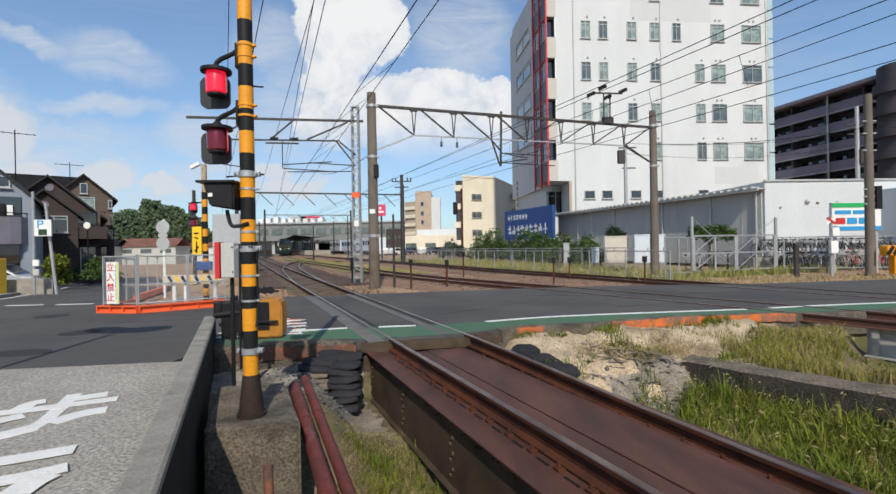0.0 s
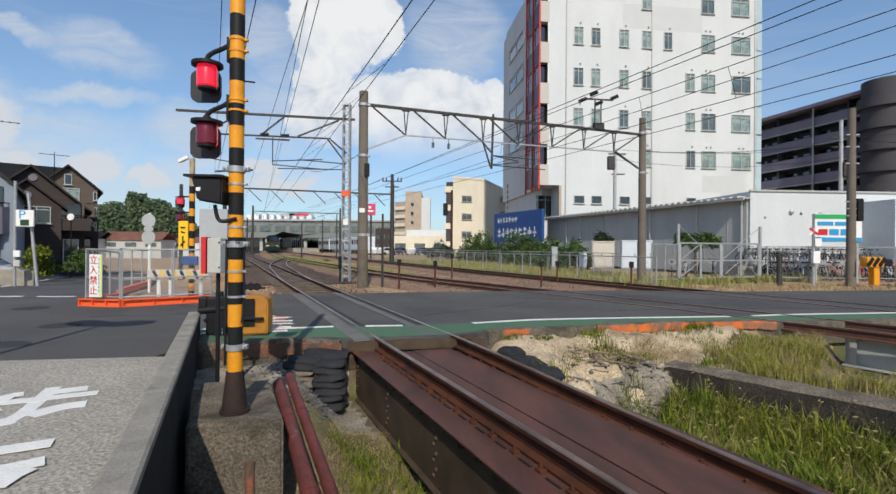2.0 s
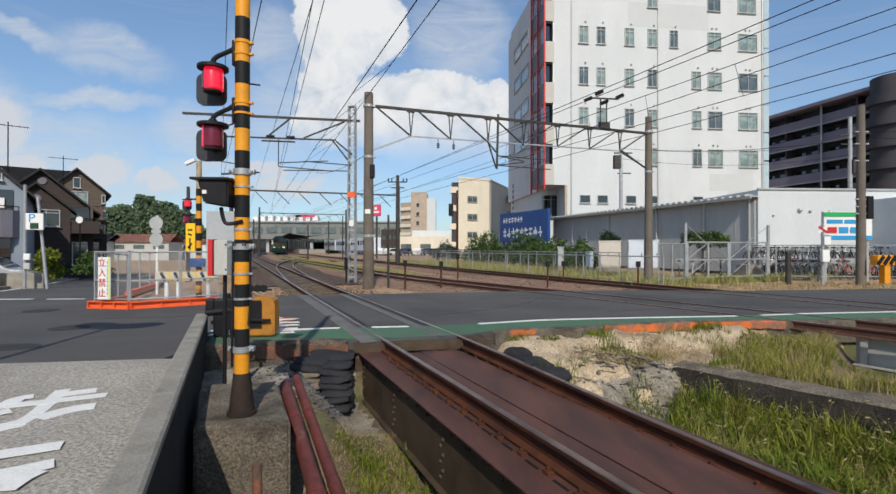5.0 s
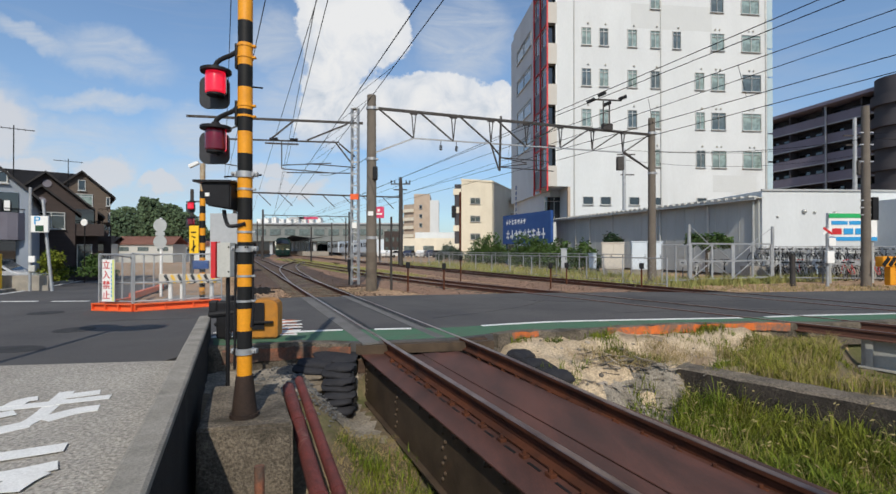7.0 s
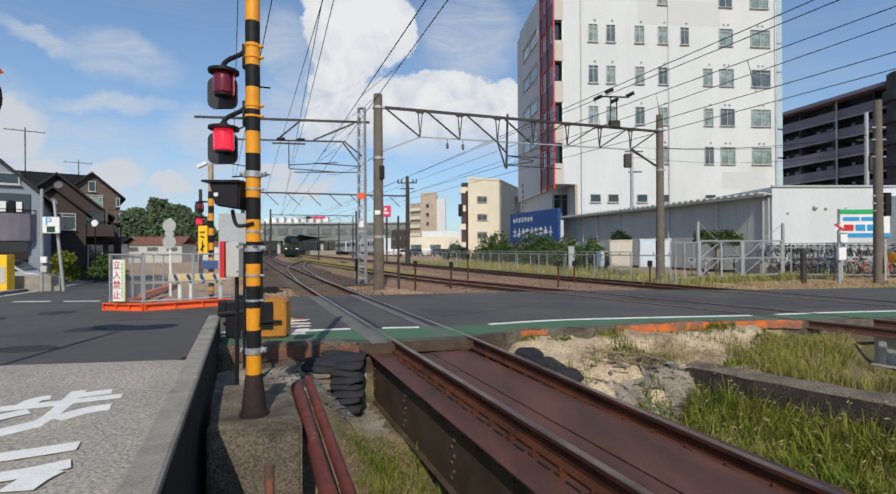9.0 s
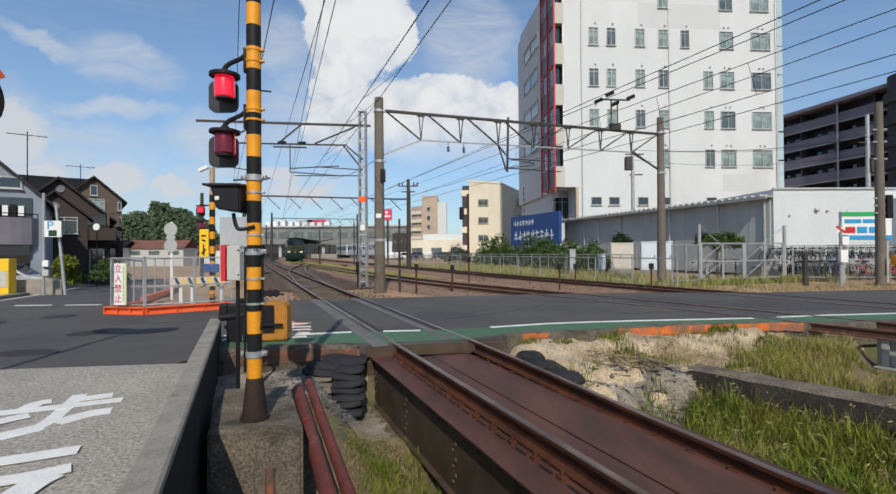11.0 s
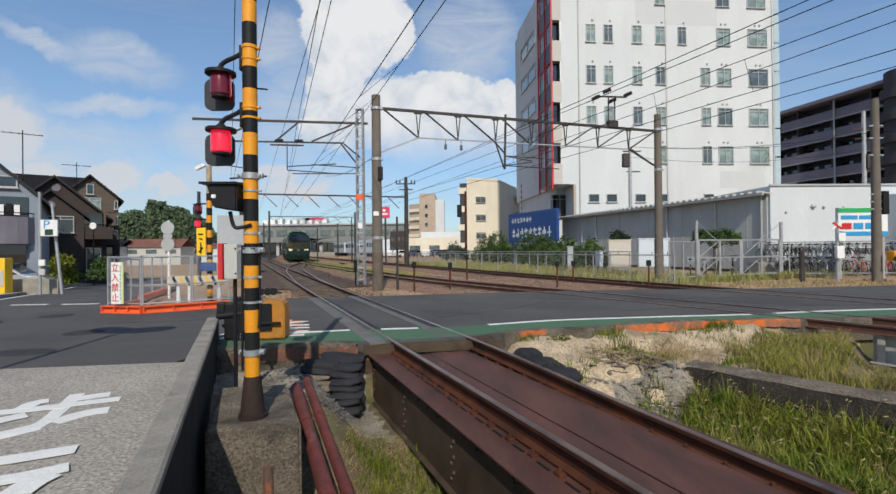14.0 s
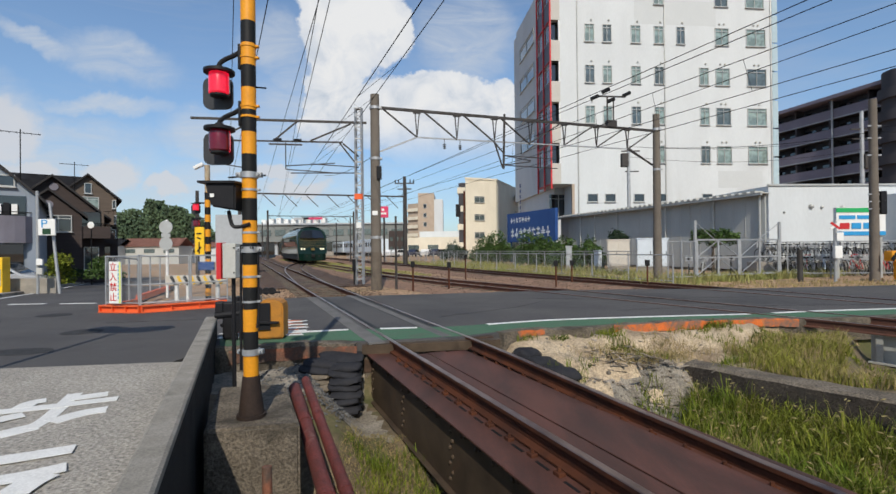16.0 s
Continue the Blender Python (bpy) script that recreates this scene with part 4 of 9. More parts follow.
def warning_lamp(parent, x, y, z, s=1.0, lit_first=True, shield=True):
    """A red crossing lamp, z at its cap; an added drum imitates blinking by turning its lit or its dark half to the
    road.
    """
    lamp = new("warning_lamp")
    lamp.parent = parent
    lamp.matrix_basis = pose(x, y, z)
    bm = bmesh.new()
    rod(bm, (0, 0, -0.012 * s), (0, 0, 0.012 * s), 0.122 * s, 28)
    rod(bm, (0, 0, 0.012 * s), (0, 0, 0.05 * s), 0.05 * s, 16, 0.03 * s)
    part("cap", bm, M["casing"], lamp, "black round cap", smooth=True)
    bm = bmesh.new()
    rod(bm, (0, 0, -0.205 * s), (0, 0, -0.188 * s), 0.072 * s, 24)
    rod(bm, (0.01 * s, 0.02 * s, -0.225 * s), (0.01 * s, 0.02 * s, -0.2 * s), 0.016 * s, 10)
    part("base_ring", bm, M["casing"], lamp, smooth=True)
    if shield:
        bm = bmesh.new()
        cx, cz, hw, hh, r = -0.062 * s, -0.145 * s, 0.125 * s, 0.135 * s, 0.06 * s
        ring = [(cx + sx * (hw - r) + r * math.cos(a0 + k * 0.3927), cz + sz * (hh - r) + r * math.sin(a0 + k * 0.3927)) for sx, sz, a0 in ((1, 1, 0), (-1, 1, 1.5708), (-1, -1, 3.1416), (1, -1, 4.7124)) for k in range(5)]
        fr = [bm.verts.new((x_, 0.095 * s, z_)) for x_, z_ in ring]
        bk = [bm.verts.new((x_, 0.125 * s, z_)) for x_, z_ in ring]
        bm.faces.new(fr)
        bm.faces.new(bk)
        for k in range(len(ring)):
            j = (k + 1) % len(ring)
            bm.faces.new((fr[k], fr[j], bk[j], bk[k]))
        bmesh.ops.recalc_face_normals(bm, faces=bm.faces)
        part("back_shield", bm, M["hood"], lamp, "dark grey back shield", smooth=True)
    drum = new("lens_drum")
    drum.parent = lamp
    for half, m in ((0, "lens_lit"), (1, "lens_dark")):
        bm = bmesh.new()
        n = 20
        ring = [math.pi * (half + k / n) + math.pi for k in range(n + 1)]
        for za, zb, ra, rb in ((-0.19, -0.178, 0.074, 0.083), (-0.178, -0.03, 0.083, 0.083), (-0.03, -0.012, 0.083, 0.078)):
            for a0, a1 in zip(ring, ring[1:]):
                bm.faces.new([bm.verts.new((rr * s * math.cos(a), rr * s * math.sin(a), zz * s)) for a, rr, zz in ((a0, ra, za), (a1, ra, za), (a1, rb, zb), (a0, rb, zb))])
        bmesh.ops.remove_doubles(bm, verts=bm.verts, dist=1e-5)
        part("lens", bm, M[m], drum, "glowing red lens half" if half == 0 else "dark red lens half", smooth=True)
    BLINKERS.append((drum, lit_first))
    return lamp


def near_signal():
    x, y = -1.715, 4.1
    t = thing("crossing_signal", "yellow and black striped level crossing signal with red lamps", "crossing signal", x, y, -0.05)
    o = 0.05
    striped_pole(t, 0.06, 0.298 + o, 4.6 + o, 0.1862)
    bm = bmesh.new()
    rod(bm, (0, 0, 0), (0, 0, 0.298 + o), 0.105, 20, 0.068)
    rod(bm, (0, 0, 0), (0, 0, 0.03), 0.118, 20)
    part("pole_foot", bm, mat("dark_brown_foot", (0.040, 0.026, 0.020), (0.022, 0.016, 0.014), 0.75, scale=4.0, grain=50, bump=0.2, vary=0.3, spec=0.2), t, "brown rusty tapered foot", smooth=True)
    for z in (3.07, 2.975, 2.565, 2.475, 1.86, 1.50, 0.92, 1.13):
        bm = bmesh.new()
        rod(bm, (0, 0, z - 0.009 + o), (0, 0, z + 0.009 + o), 0.066, 20)
        box(bm, (0.075, 0, z + o), (0.03, 0.03, 0.018), 0, 0.003)
        part("band", bm, M["yellow" if z > 2.4 else "steel"], t, smooth=True)
    for z, w in ((1.987, 0.19), (0.5, 0.17), (1.36, 0.14)):
        bm = bmesh.new()
        rod(bm, (0, 0, z - 0.028 + o), (0, 0, z + 0.022 + o), 0.072, 20)
        for s in (-1, 1):
            box(bm, (s * 0.085, 0, z + o), (0.045, 0.05, 0.04), 0, 0.005)
            rod(bm, (s * 0.09, -0.05, z + o), (s * 0.09, 0.04, z + o), 0.009, 8)
        part("clamp", bm, M["steel"], t, "galvanised clamp with bolts", smooth=True)
    for p0, p1 in (((-0.2, 0.05, 1.975 + o), (0.12, 0.05, 1.99 + o)), ((-0.06, 0.05, 2.755 + o), (0.13, 0.05, 2.735 + o))):
        bm = bmesh.new()
        rod(bm, p0, p1, 0.007, 6)
        part("step_rod", bm, M["wire"], t)
    for ztop, za, lit in ((2.845, 3.0, True), (2.368, 2.52, False)):
        bm = bmesh.new()
        pipe_run(bm, spline([(-0.05, -0.01, za + 0.04 + o), (-0.10, -0.02, za - 0.005 + o), (-0.19, -0.03, za - 0.05 + o), (-0.226, -0.04, za - 0.09 + o), (-0.229, -0.04, ztop + 0.03 + o)], 5), 0.02, 8)
        box(bm, (-0.066, -0.01, za - 0.02 + o), (0.02, 0.05, 0.21), 0, 0.004)
        bmesh.ops.recalc_face_normals(bm, faces=bm.faces)
        part("lamp_arm", bm, M["casing"], t, "black curved lamp arm", smooth=True)
        warning_lamp(t, -0.229, -0.04, ztop + o, 1.0, lit)
    # warning sounder box with its hood
    bm = bmesh.new()
    prism(bm, [(-0.30, -0.16), (-0.06, -0.14), (-0.06, 0.12), (-0.30, 0.10)], 1.68 + o, 1.90 + o)
    for v in bm.verts:
        if v.co.z < 1.8 + o and v.co.x < -0.2:
            v.co.x += 0.05
            v.co.z += 0.03
    bmesh.ops.bevel(bm, geom=list(bm.edges), offset=0.012, segments=2, affect="EDGES")
    sp = part("sounder_box", bm, M["casing"], t, "black sounder box", smooth=True)
    bm = bmesh.new()
    prism(bm, [(-0.345, -0.19), (-0.05, -0.165), (-0.05, 0.13), (-0.345, 0.12)], 1.90 + o, 1.918 + o)
    part("hood", bm, M["casing"], sp)
    bm = bmesh.new()
    box(bm, (-0.24, -0.156, 1.80 + o), (0.035, 0.012, 0.03), 0, 0.004)
    part("plate", bm, M["white"], sp)
    for path, r in (([(-0.15, -0.06, 1.68), (-0.13, -0.07, 1.60), (-0.10, -0.08, 1.55), (-0.04, -0.07, 1.55), (0.03, -0.065, 1.57)], 0.016),
                    ([(0.065, -0.02, 0.7), (0.07, 0.0, 0.85), (0.062, 0.01, 1.1), (0.065, 0.01, 1.4)], 0.012),
                    ([(-0.07, -0.03, 0.35), (-0.068, -0.03, 0.7), (-0.07, -0.02, 1.1), (-0.066, -0.02, 1.4)], 0.011)):
        bm = bmesh.new()
        pipe_run(bm, spline([(a, b, c + o) for a, b, c in path], 5), r, 8)
        bmesh.ops.recalc_face_normals(bm, faces=bm.faces)
        part("cable", bm, M["casing"], t, smooth=True)
    bm = bmesh.new()
    for k in range(6):
        box(bm, (-0.05 + k * 0.02, -0.062, 1.372 + o), (0.011, 0.01, 0.014))
    part("strap_holes", bm, M["wire"], t)


near_signal()


def foundation():
    bm = bmesh.new()
    prism(bm, [(-1.25, 3.93), (-1.77, 5.1), (-2.42, 5.0), (-1.96, 3.78)], -1.3, -0.05)
    bmesh.ops.bevel(bm, geom=list(bm.edges), offset=0.025, segments=2, affect="EDGES")
    tagged(part("signal_foundation", bm, M["old_concrete"]), "rough stained concrete foundation block", "foundation", kind="structure")
    bm = bmesh.new()
    random.seed(8)
    for k in range(700):
        x, y = random.uniform(-2.6, -1.25), random.uniform(5.1, 6.9)
        if x < parapet_x(y) + 0.15:
            continue
        bmesh.ops.create_icosphere(bm, subdivisions=1, radius=random.uniform(0.01, 0.032),
                                   matrix=Matrix.Translation((x, y, ground_z(x, y) + random.uniform(-0.005, 0.015))) @ Matrix.Rotation(random.random() * 6, 4, "Z") @ Matrix.Diagonal((1, 0.8, 0.55, 1)))
    tagged(part("rubble", bm, mat("grey_rubble", (0.14, 0.14, 0.135), (0.08, 0.08, 0.08), 0.95, scale=5, grain=40, bump=0.6, vary=0.4, island=True)), "grey crushed stone and rubble below the kerb", "rubble", kind="stuff")


foundation()


def pipes():
    for a, b, r in (((-1.79, 5.45, -0.19), (-0.44, 2.4, -0.56), 0.062), ((-1.76, 5.75, -0.19), (-0.33, 2.6, -0.65), 0.05)):
        t = thing("drain_pipe", "red-brown painted steel pipe with flaking paint", "pipe", group="pipes by the bridge")
        a, b = Vector(a), Vector(b)
        bm = bmesh.new()
        rod(bm, a, b, r, 18, cap=False)
        rod(bm, a, a + (b - a) * 0.004, r, 18)
        part("tube", bm, M["pipe"], t, smooth=True)
        for f in (0.25, 0.62):
            bm = bmesh.new()
            rod(bm, a + (b - a) * f, a + (b - a) * (f + 0.03), r * 1.08, 18)
            part("coupling", bm, M["pipe"], t)
    t = thing("pipe_stub", "rusty orange-brown steel pipe stub standing in the ditch", "pipe")
    bm = bmesh.new()
    rod(bm, (-1.20, 3.13, -1.25), (-1.24, 3.2, -0.07), 0.032, 14)
    part("tube", bm, M["kerb_dull"], t, smooth=True)


pipes()


def sandbag(name, x, y, z, rz, w=0.44, d=0.28, h=0.115, m="bag"):
    bm = bmesh.new()
    bmesh.ops.create_cube(bm, size=1.0)
    bmesh.ops.subdivide_edges(bm, edges=bm.edges[:], cuts=5, use_grid_fill=True)
    for v in bm.verts:
        c = v.co * 2
        c.x *= math.sqrt(max(0, 1 - c.y * c.y * 0.28 - c.z * c.z * 0.22))
        c.y *= math.sqrt(max(0, 1 - v.co.x * v.co.x * 1.1 - c.z * c.z * 0.4))
        c.z *= math.sqrt(max(0, 1 - v.co.x * v.co.x * 1.4 - (v.co.y * 2) ** 2 * 0.4))
        n = noise.noise((c.x * 2 + x * 7, c.y * 2 + y * 7, c.z + z * 9)) * 0.16
        v.co = Vector((c.x * w / 2, c.y * d / 2, c.z * h / 2)) * (1 + n)
    ob = part(name, bm, M[m], smooth=True)
    ob.matrix_basis = pose(x, y, z, random.uniform(-9, 9), random.uniform(-9, 9), rz)
    return tagged(ob, "black woven sandbag in a slumped stack", "sandbag", "sandbags at the kerb")


random.seed(3)
for k in range(7):
    sandbag("sandbag", -1.40 - 0.012 * k + random.uniform(-0.02, 0.02), 6.20 + 0.06 * k + random.uniform(-0.02, 0.02), -0.68 + 0.074 * k, random.uniform(-9, 9), 0.42, 0.30, 0.105)
for k in range(3):
    tagged(sandbag("sandbag", -1.84 + random.uniform(-0.04, 0.04), 6.42 + 0.06 * k, -0.50 + 0.075 * k, random.uniform(-14, 14), 0.40, m="old_bag"), "pale worn sandbag with torn cover", "sandbag", "sandbags at the kerb")
for k in range(2):
    sandbag("sandbag", -1.86 + 0.05 * k, 6.55 + 0.08 * k, -0.27 + 0.07 * k, random.uniform(-14, 14), 0.46)
sandbag("sandbag", -1.58, 6.84, -0.15, 8, 0.62, 0.42, 0.06)
for x, y, z, r in ((1.22, 6.95, -0.26, 40), (1.46, 6.62, -0.34, 30), (1.08, 7.25, -0.20, 60), (1.0, 6.95, -0.28, 20), (1.36, 6.78, -0.33, 75)):
    sandbag("sandbag", x, y, z - 0.03, r, 0.52, 0.36, 0.19)


def channel_wall():
    w = (WALL_B - WALL_A).normalized()
    n = Vector((-w.y, w.x)) * 0.3
    a, b = WALL_A - w * 0.1, WALL_A + w * 9
    bm = bmesh.new()
    seg = 24
    rings = []
    for k in range(seg + 1):
        p = a + (b - a) * (k / seg)
        j = [noise.noise((p.x * 2, p.y * 2, c)) * 0.025 for c in range(3)]
        rings.append([bm.verts.new(c) for c in ((p.x, p.y, -1.4), (p.x + j[0], p.y, -0.32 + j[1]), (p.x + 0.03, p.y + 0.03, -0.29 + j[1]), (p.x + n.x, p.y + n.y, -0.285 + j[2]), (p.x + n.x, p.y + n.y, -1.4))])
    for r0, r1 in zip(rings, rings[1:]):
        for q in range(4):
            bm.faces.new((r0[q], r0[q + 1], r1[q + 1], r1[q]))
    bm.faces.new(rings[0][::-1])
    bm.faces.new(rings[-1])
    bmesh.ops.recalc_face_normals(bm, faces=bm.faces)
    # upward faces take the lighter concrete, the sides the darker
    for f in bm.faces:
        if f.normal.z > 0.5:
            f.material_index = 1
    M["pale_top"] = mat("pale_wall_top", (0.20, 0.168, 0.13), (0.115, 0.096, 0.074), 0.95, scale=4.0, grain=45, bump=1.0, vary=0.9, stain=(0.06, 0.05, 0.04), stain_at=0.6)
    tagged(part("channel_wall", bm, [mat("dark_channel_concrete", (0.062, 0.051, 0.041), (0.033, 0.027, 0.022), 0.95, scale=3.5, grain=40, bump=1.0, vary=0.85, stain=(0.03, 0.028, 0.025), stain_at=0.58), M["pale_top"]]), "stained old concrete channel wall among tall grass", "wall", kind="structure")


channel_wall()


def barrier_machine():
    t = thing("barrier_machine", "yellow crossing barrier machine with black drive arm", "barrier machine", -2.80, 7.5, 0.0, 8)
    bm = bmesh.new()
    prof = [(-0.22, 0.02), (0.20, 0.02), (0.20, 0.50), (0.17, 0.57), (0.09, 0.60), (-0.10, 0.60), (-0.22, 0.55)]
    lo = [bm.verts.new((a, -0.2, c)) for a, c in prof]
    hi = [bm.verts.new((a, 0.2, c)) for a, c in prof]
    bm.faces.new(lo)
    bm.faces.new(hi[::-1])
    for i in range(len(prof)):
        bm.faces.new((lo[i], hi[i], hi[(i + 1) % len(prof)], lo[(i + 1) % len(prof)]))
    bmesh.ops.bevel(bm, geom=list(bm.edges), offset=0.02, segments=2, affect="EDGES")
    bmesh.ops.recalc_face_normals(bm, faces=bm.faces)
    part("cover", bm, M["dirty_yellow"], t, "rounded yellow steel cover", smooth=True)
    bm = bmesh.new()
    prism(bm, [(-0.30, -0.235), (0.02, -0.235), (-0.04, -0.19), (-0.30, -0.19)], 0.16, 0.56)
    box(bm, (-0.02, -0.25, 0.27), (0.34, 0.05, 0.035), 0, 0.006)
    part("black_panel", bm, M["casing"], t)
    bm = bmesh.new()
    box(bm, (-0.40, -0.05, 0.36), (0.22, 0.2, 0.46), 0, 0.02)
    box(bm, (-0.62, -0.05, 0.30), (0.16, 0.16, 0.56), 0, 0.03)
    box(bm, (-0.74, -0.08, 0.50), (0.12, 0.14, 0.18), 0, 0.03)
    rod(bm, (-0.80, -0.1, 0.38), (-0.30, -0.1, 0.42), 0.06, 12)
    rod(bm, (-0.72, -0.1, 0.22), (-0.5, -0.1, 0.36), 0.03, 10)
    for k in range(5):
        box(bm, (-0.56 + 0.04 * k, -0.14, 0.08 + 0.0 * k), (0.022, 0.03, 0.16), 0, 0.004)
    box(bm, (-0.52, -0.06, 0.60), (0.10, 0.1, 0.12), 0, 0.02)
    part("drive_arm", bm, M["casing"], t, "black ribbed drive mechanism")
    for dx in (0.0, -0.09, -0.2):
        bm = bmesh.new()
        rod(bm, (-0.06 + dx, 0.26, 0.70), (-0.06 + dx, 0.30, 0.70), 0.06, 16)
        part("counterweight", bm, M["casing"], t, smooth=True)
    bm = bmesh.new()
    box(bm, (-0.08, 0.26, 0.68), (0.3, 0.02, 0.03))
    part("weight_bar", bm, M["casing"], t)


barrier_machine()


def emergency_cabinet():
    t = thing("control_cabinet", "grey steel control cabinet with a red back plate on a post", "cabinet", -2.50, 5.35, -0.3)
    bm = bmesh.new()
    box(bm, (0.06, 0, 1.54), (0.15, 0.12, 0.38), -6, 0.008)
    c = part("body", bm, M["box_grey"], t)
    for z in (1.41, 1.68):
        bm = bmesh.new()
        rod(bm, (0.115, -0.075, z), (0.115, -0.062, z), 0.009, 8)
        part("lock", bm, M["wire"], c)
    bm = bmesh.new()
    box(bm, (-0.06, 0.0, 1.54), (0.055, 0.10, 0.40), -6, 0.004)
    part("back_plate", bm, M["red"], t, "red back plate")
    bm = bmesh.new()
    rod(bm, (0.05, 0.06, -0.2), (0.05, 0.06, 1.36), 0.022, 10)
    part("post", bm, M["casing"], t)


emergency_cabinet()

# torn white and orange hatching on the road by the barrier machine
def hatching():
    rnd = random.Random(44)
    for k in range(15):
        f = k / 14
        x0, x1 = -3.70 - 0.38 * f, -2.22 - 0.66 * f
        y = 7.52 + 1.65 * f
        m = "white_paint" if k % 3 != 1 else "kerb_orange"
        x0, x1 = x0 + rnd.uniform(0.0, 0.25), x1 - rnd.uniform(0.0, 0.35)
        w = rnd.uniform(0.05, 0.085)
        lo, hi = [], []
        for j in range(9):
            x = x0 + (x1 - x0) * j / 8
            yy = y + 0.22 * (x - x0)
            lo.append((x + rnd.uniform(-0.05, 0.05), yy - w + rnd.uniform(-0.025, 0.025)))
            hi.append((x + rnd.uniform(-0.05, 0.05), yy + w * 0.75 + rnd.uniform(-0.025, 0.025)))
        bm = bmesh.new()
        prism(bm, lo + hi[::-1], 0.0055, 0.0075 + 0.0003 * k)
        bmesh.ops.triangulate(bm, faces=[f_ for f_ in bm.faces if len(f_.verts) > 4])
        tagged(part("hatching", bm, M[m]), "torn hatched warning paint on the road", "marking", kind="structure")


hatching()


def footway_paint():
    """The worn white character on the footway, stroke by stroke, and bars of the next one."""
    t = thing("footway_marking", "worn white painted character on the concrete footway", "marking", kind="structure")
    strokes = (((-3.47, 3.43), (-3.37, 3.58), (-3.25, 3.75), 0.19),
               ((-3.25, 3.70), (-3.32, 3.97), (-3.61, 4.61), 0.12),
               ((-3.20, 3.84), (-3.10, 4.05), (-2.97, 4.14), 0.18),
               ((-3.51, 4.45), (-3.39, 4.52), (-3.28, 4.59), 0.16),
               ((-3.45, 4.25), (-3.26, 4.35), (-3.08, 4.44), 0.14),
               ((-3.96, 4.02), (-3.72, 4.12), (-3.41, 4.25), 0.15),
               ((-3.73, 4.16), (-3.77, 4.31), (-3.70, 4.39), 0.15),
               ((-3.69, 3.79), (-3.63, 3.91), (-3.56, 4.00), 0.16),
               ((-3.03, 3.07), (-2.81, 3.18), (-2.59, 3.30), 0.16),
               ((-2.77, 2.80), (-2.59, 2.89), (-2.42, 3.02), 0.15),
               ((-2.46, 2.92), (-2.47, 2.81), (-2.45, 2.67), 0.18))
    random.seed(2)
    for k, (a, b, c, w) in enumerate(strokes):
        bm = bmesh.new()
        pts = spline([a, b, c], 5)
        sweep(bm, [(p.x, p.y, 0.003 + 0.0014 * k) for p in pts], [(-w / 2, 0.0), (w / 2, 0.0), (w / 2, 0.004), (-w / 2, 0.004)])
        bmesh.ops.recalc_face_normals(bm, faces=bm.faces)
        part("stroke", bm, M["white_paint"], t)


footway_paint()


def road_mirror():
    t = thing("road_mirror", "pair of round convex road mirrors with orange hoods", "road mirror", -5.28, 4.85, 0.0)
    bm = bmesh.new()
    rod(bm, (0, 0, 0), (0, 0, 3.1), 0.04, 14)
    part("post", bm, M["orange"], t, smooth=True)
    for dx, rz in ((0.30, 14), (-0.33, -14)):
        f = Matrix.Translation((dx, -0.06, 3.0)) @ Matrix.Rotation(radians(rz), 4, "Z") @ Matrix.Rotation(radians(115), 4, "X")
        bm = bmesh.new()
        bmesh.ops.create_cone(bm, cap_ends=True, segments=32, radius1=0.33, radius2=0.40, depth=0.09, matrix=f)
        head = part("rim", bm, M["black"], t, "dark rim", smooth=True)
        bm = bmesh.new()
        rings = []
        for k in range(15):
            a = radians(20 + 10 * k)
            rings.append([bm.verts.new(f @ Vector((r * math.cos(a), r * math.sin(a), z))) for r, z in ((0.395, -0.05), (0.435, -0.05), (0.435, 0.13), (0.405, 0.13))])
        for q, w in zip(rings, rings[1:]):
            for i in range(4):
                bm.faces.new((q[i], q[(i + 1) % 4], w[(i + 1) % 4], w[i]))
        bm.faces.new(rings[0])
        bm.faces.new(rings[-1][::-1])
        bmesh.ops.recalc_face_normals(bm, faces=bm.faces)
        part("hood", bm, M["orange"], t, "orange hood")
        bm = bmesh.new()
        bmesh.ops.create_uvsphere(bm, u_segments=28, v_segments=14, radius=0.36, matrix=f @ Matrix.Translation((0, 0, 0.03)) @ Matrix.Diagonal((1, 1, 0.15, 1)))
        part("mirror", bm, mat("mirror_face", (0.85, 0.86, 0.87), None, 0.05, 1.0, bump=0, vary=0.0), head, smooth=True)


road_mirror()


# ---- grass ----
def blades(name, label, spots, m, hmin, hmax, w=0.008, seed=1, lean=0.5):
    """Blades of grass, each two tapering leaves bent by its lean."""
    rnd = random.Random(seed)
    verts, faces = [], []
    for x, y, z in spots:
        h = rnd.uniform(hmin, hmax) * (0.55 + 0.9 * max(0.0, 0.5 + noise.noise((x * 1.6, y * 1.6, seed))))
        a = rnd.uniform(0, 6.283)
        l = rnd.uniform(0.1, lean) * h
        dx, dy = math.cos(a) * l, math.sin(a) * l
        b = rnd.uniform(0, 6.283)
        sx, sy = math.cos(b) * w, math.sin(b) * w
        i = len(verts)
        verts += [(x - sx, y - sy, z - 0.02), (x + sx, y + sy, z - 0.02), (x + dx * 0.3 - sx * 0.8, y + dy * 0.3 - sy * 0.8, z + h * 0.55), (x + dx * 0.3 + sx * 0.8, y + dy * 0.3 + sy * 0.8, z + h * 0.55), (x + dx, y + dy, z + h * rnd.uniform(0.8, 1.0))]
        faces += [(i, i + 1, i + 3, i + 2), (i + 2, i + 3, i + 4)]
    me = bpy.data.meshes.new(name)
    me.from_pydata(verts, [], faces)
    me.materials.append(M[m])
    return tagged(new(name, me), label, "grass", kind="stuff")


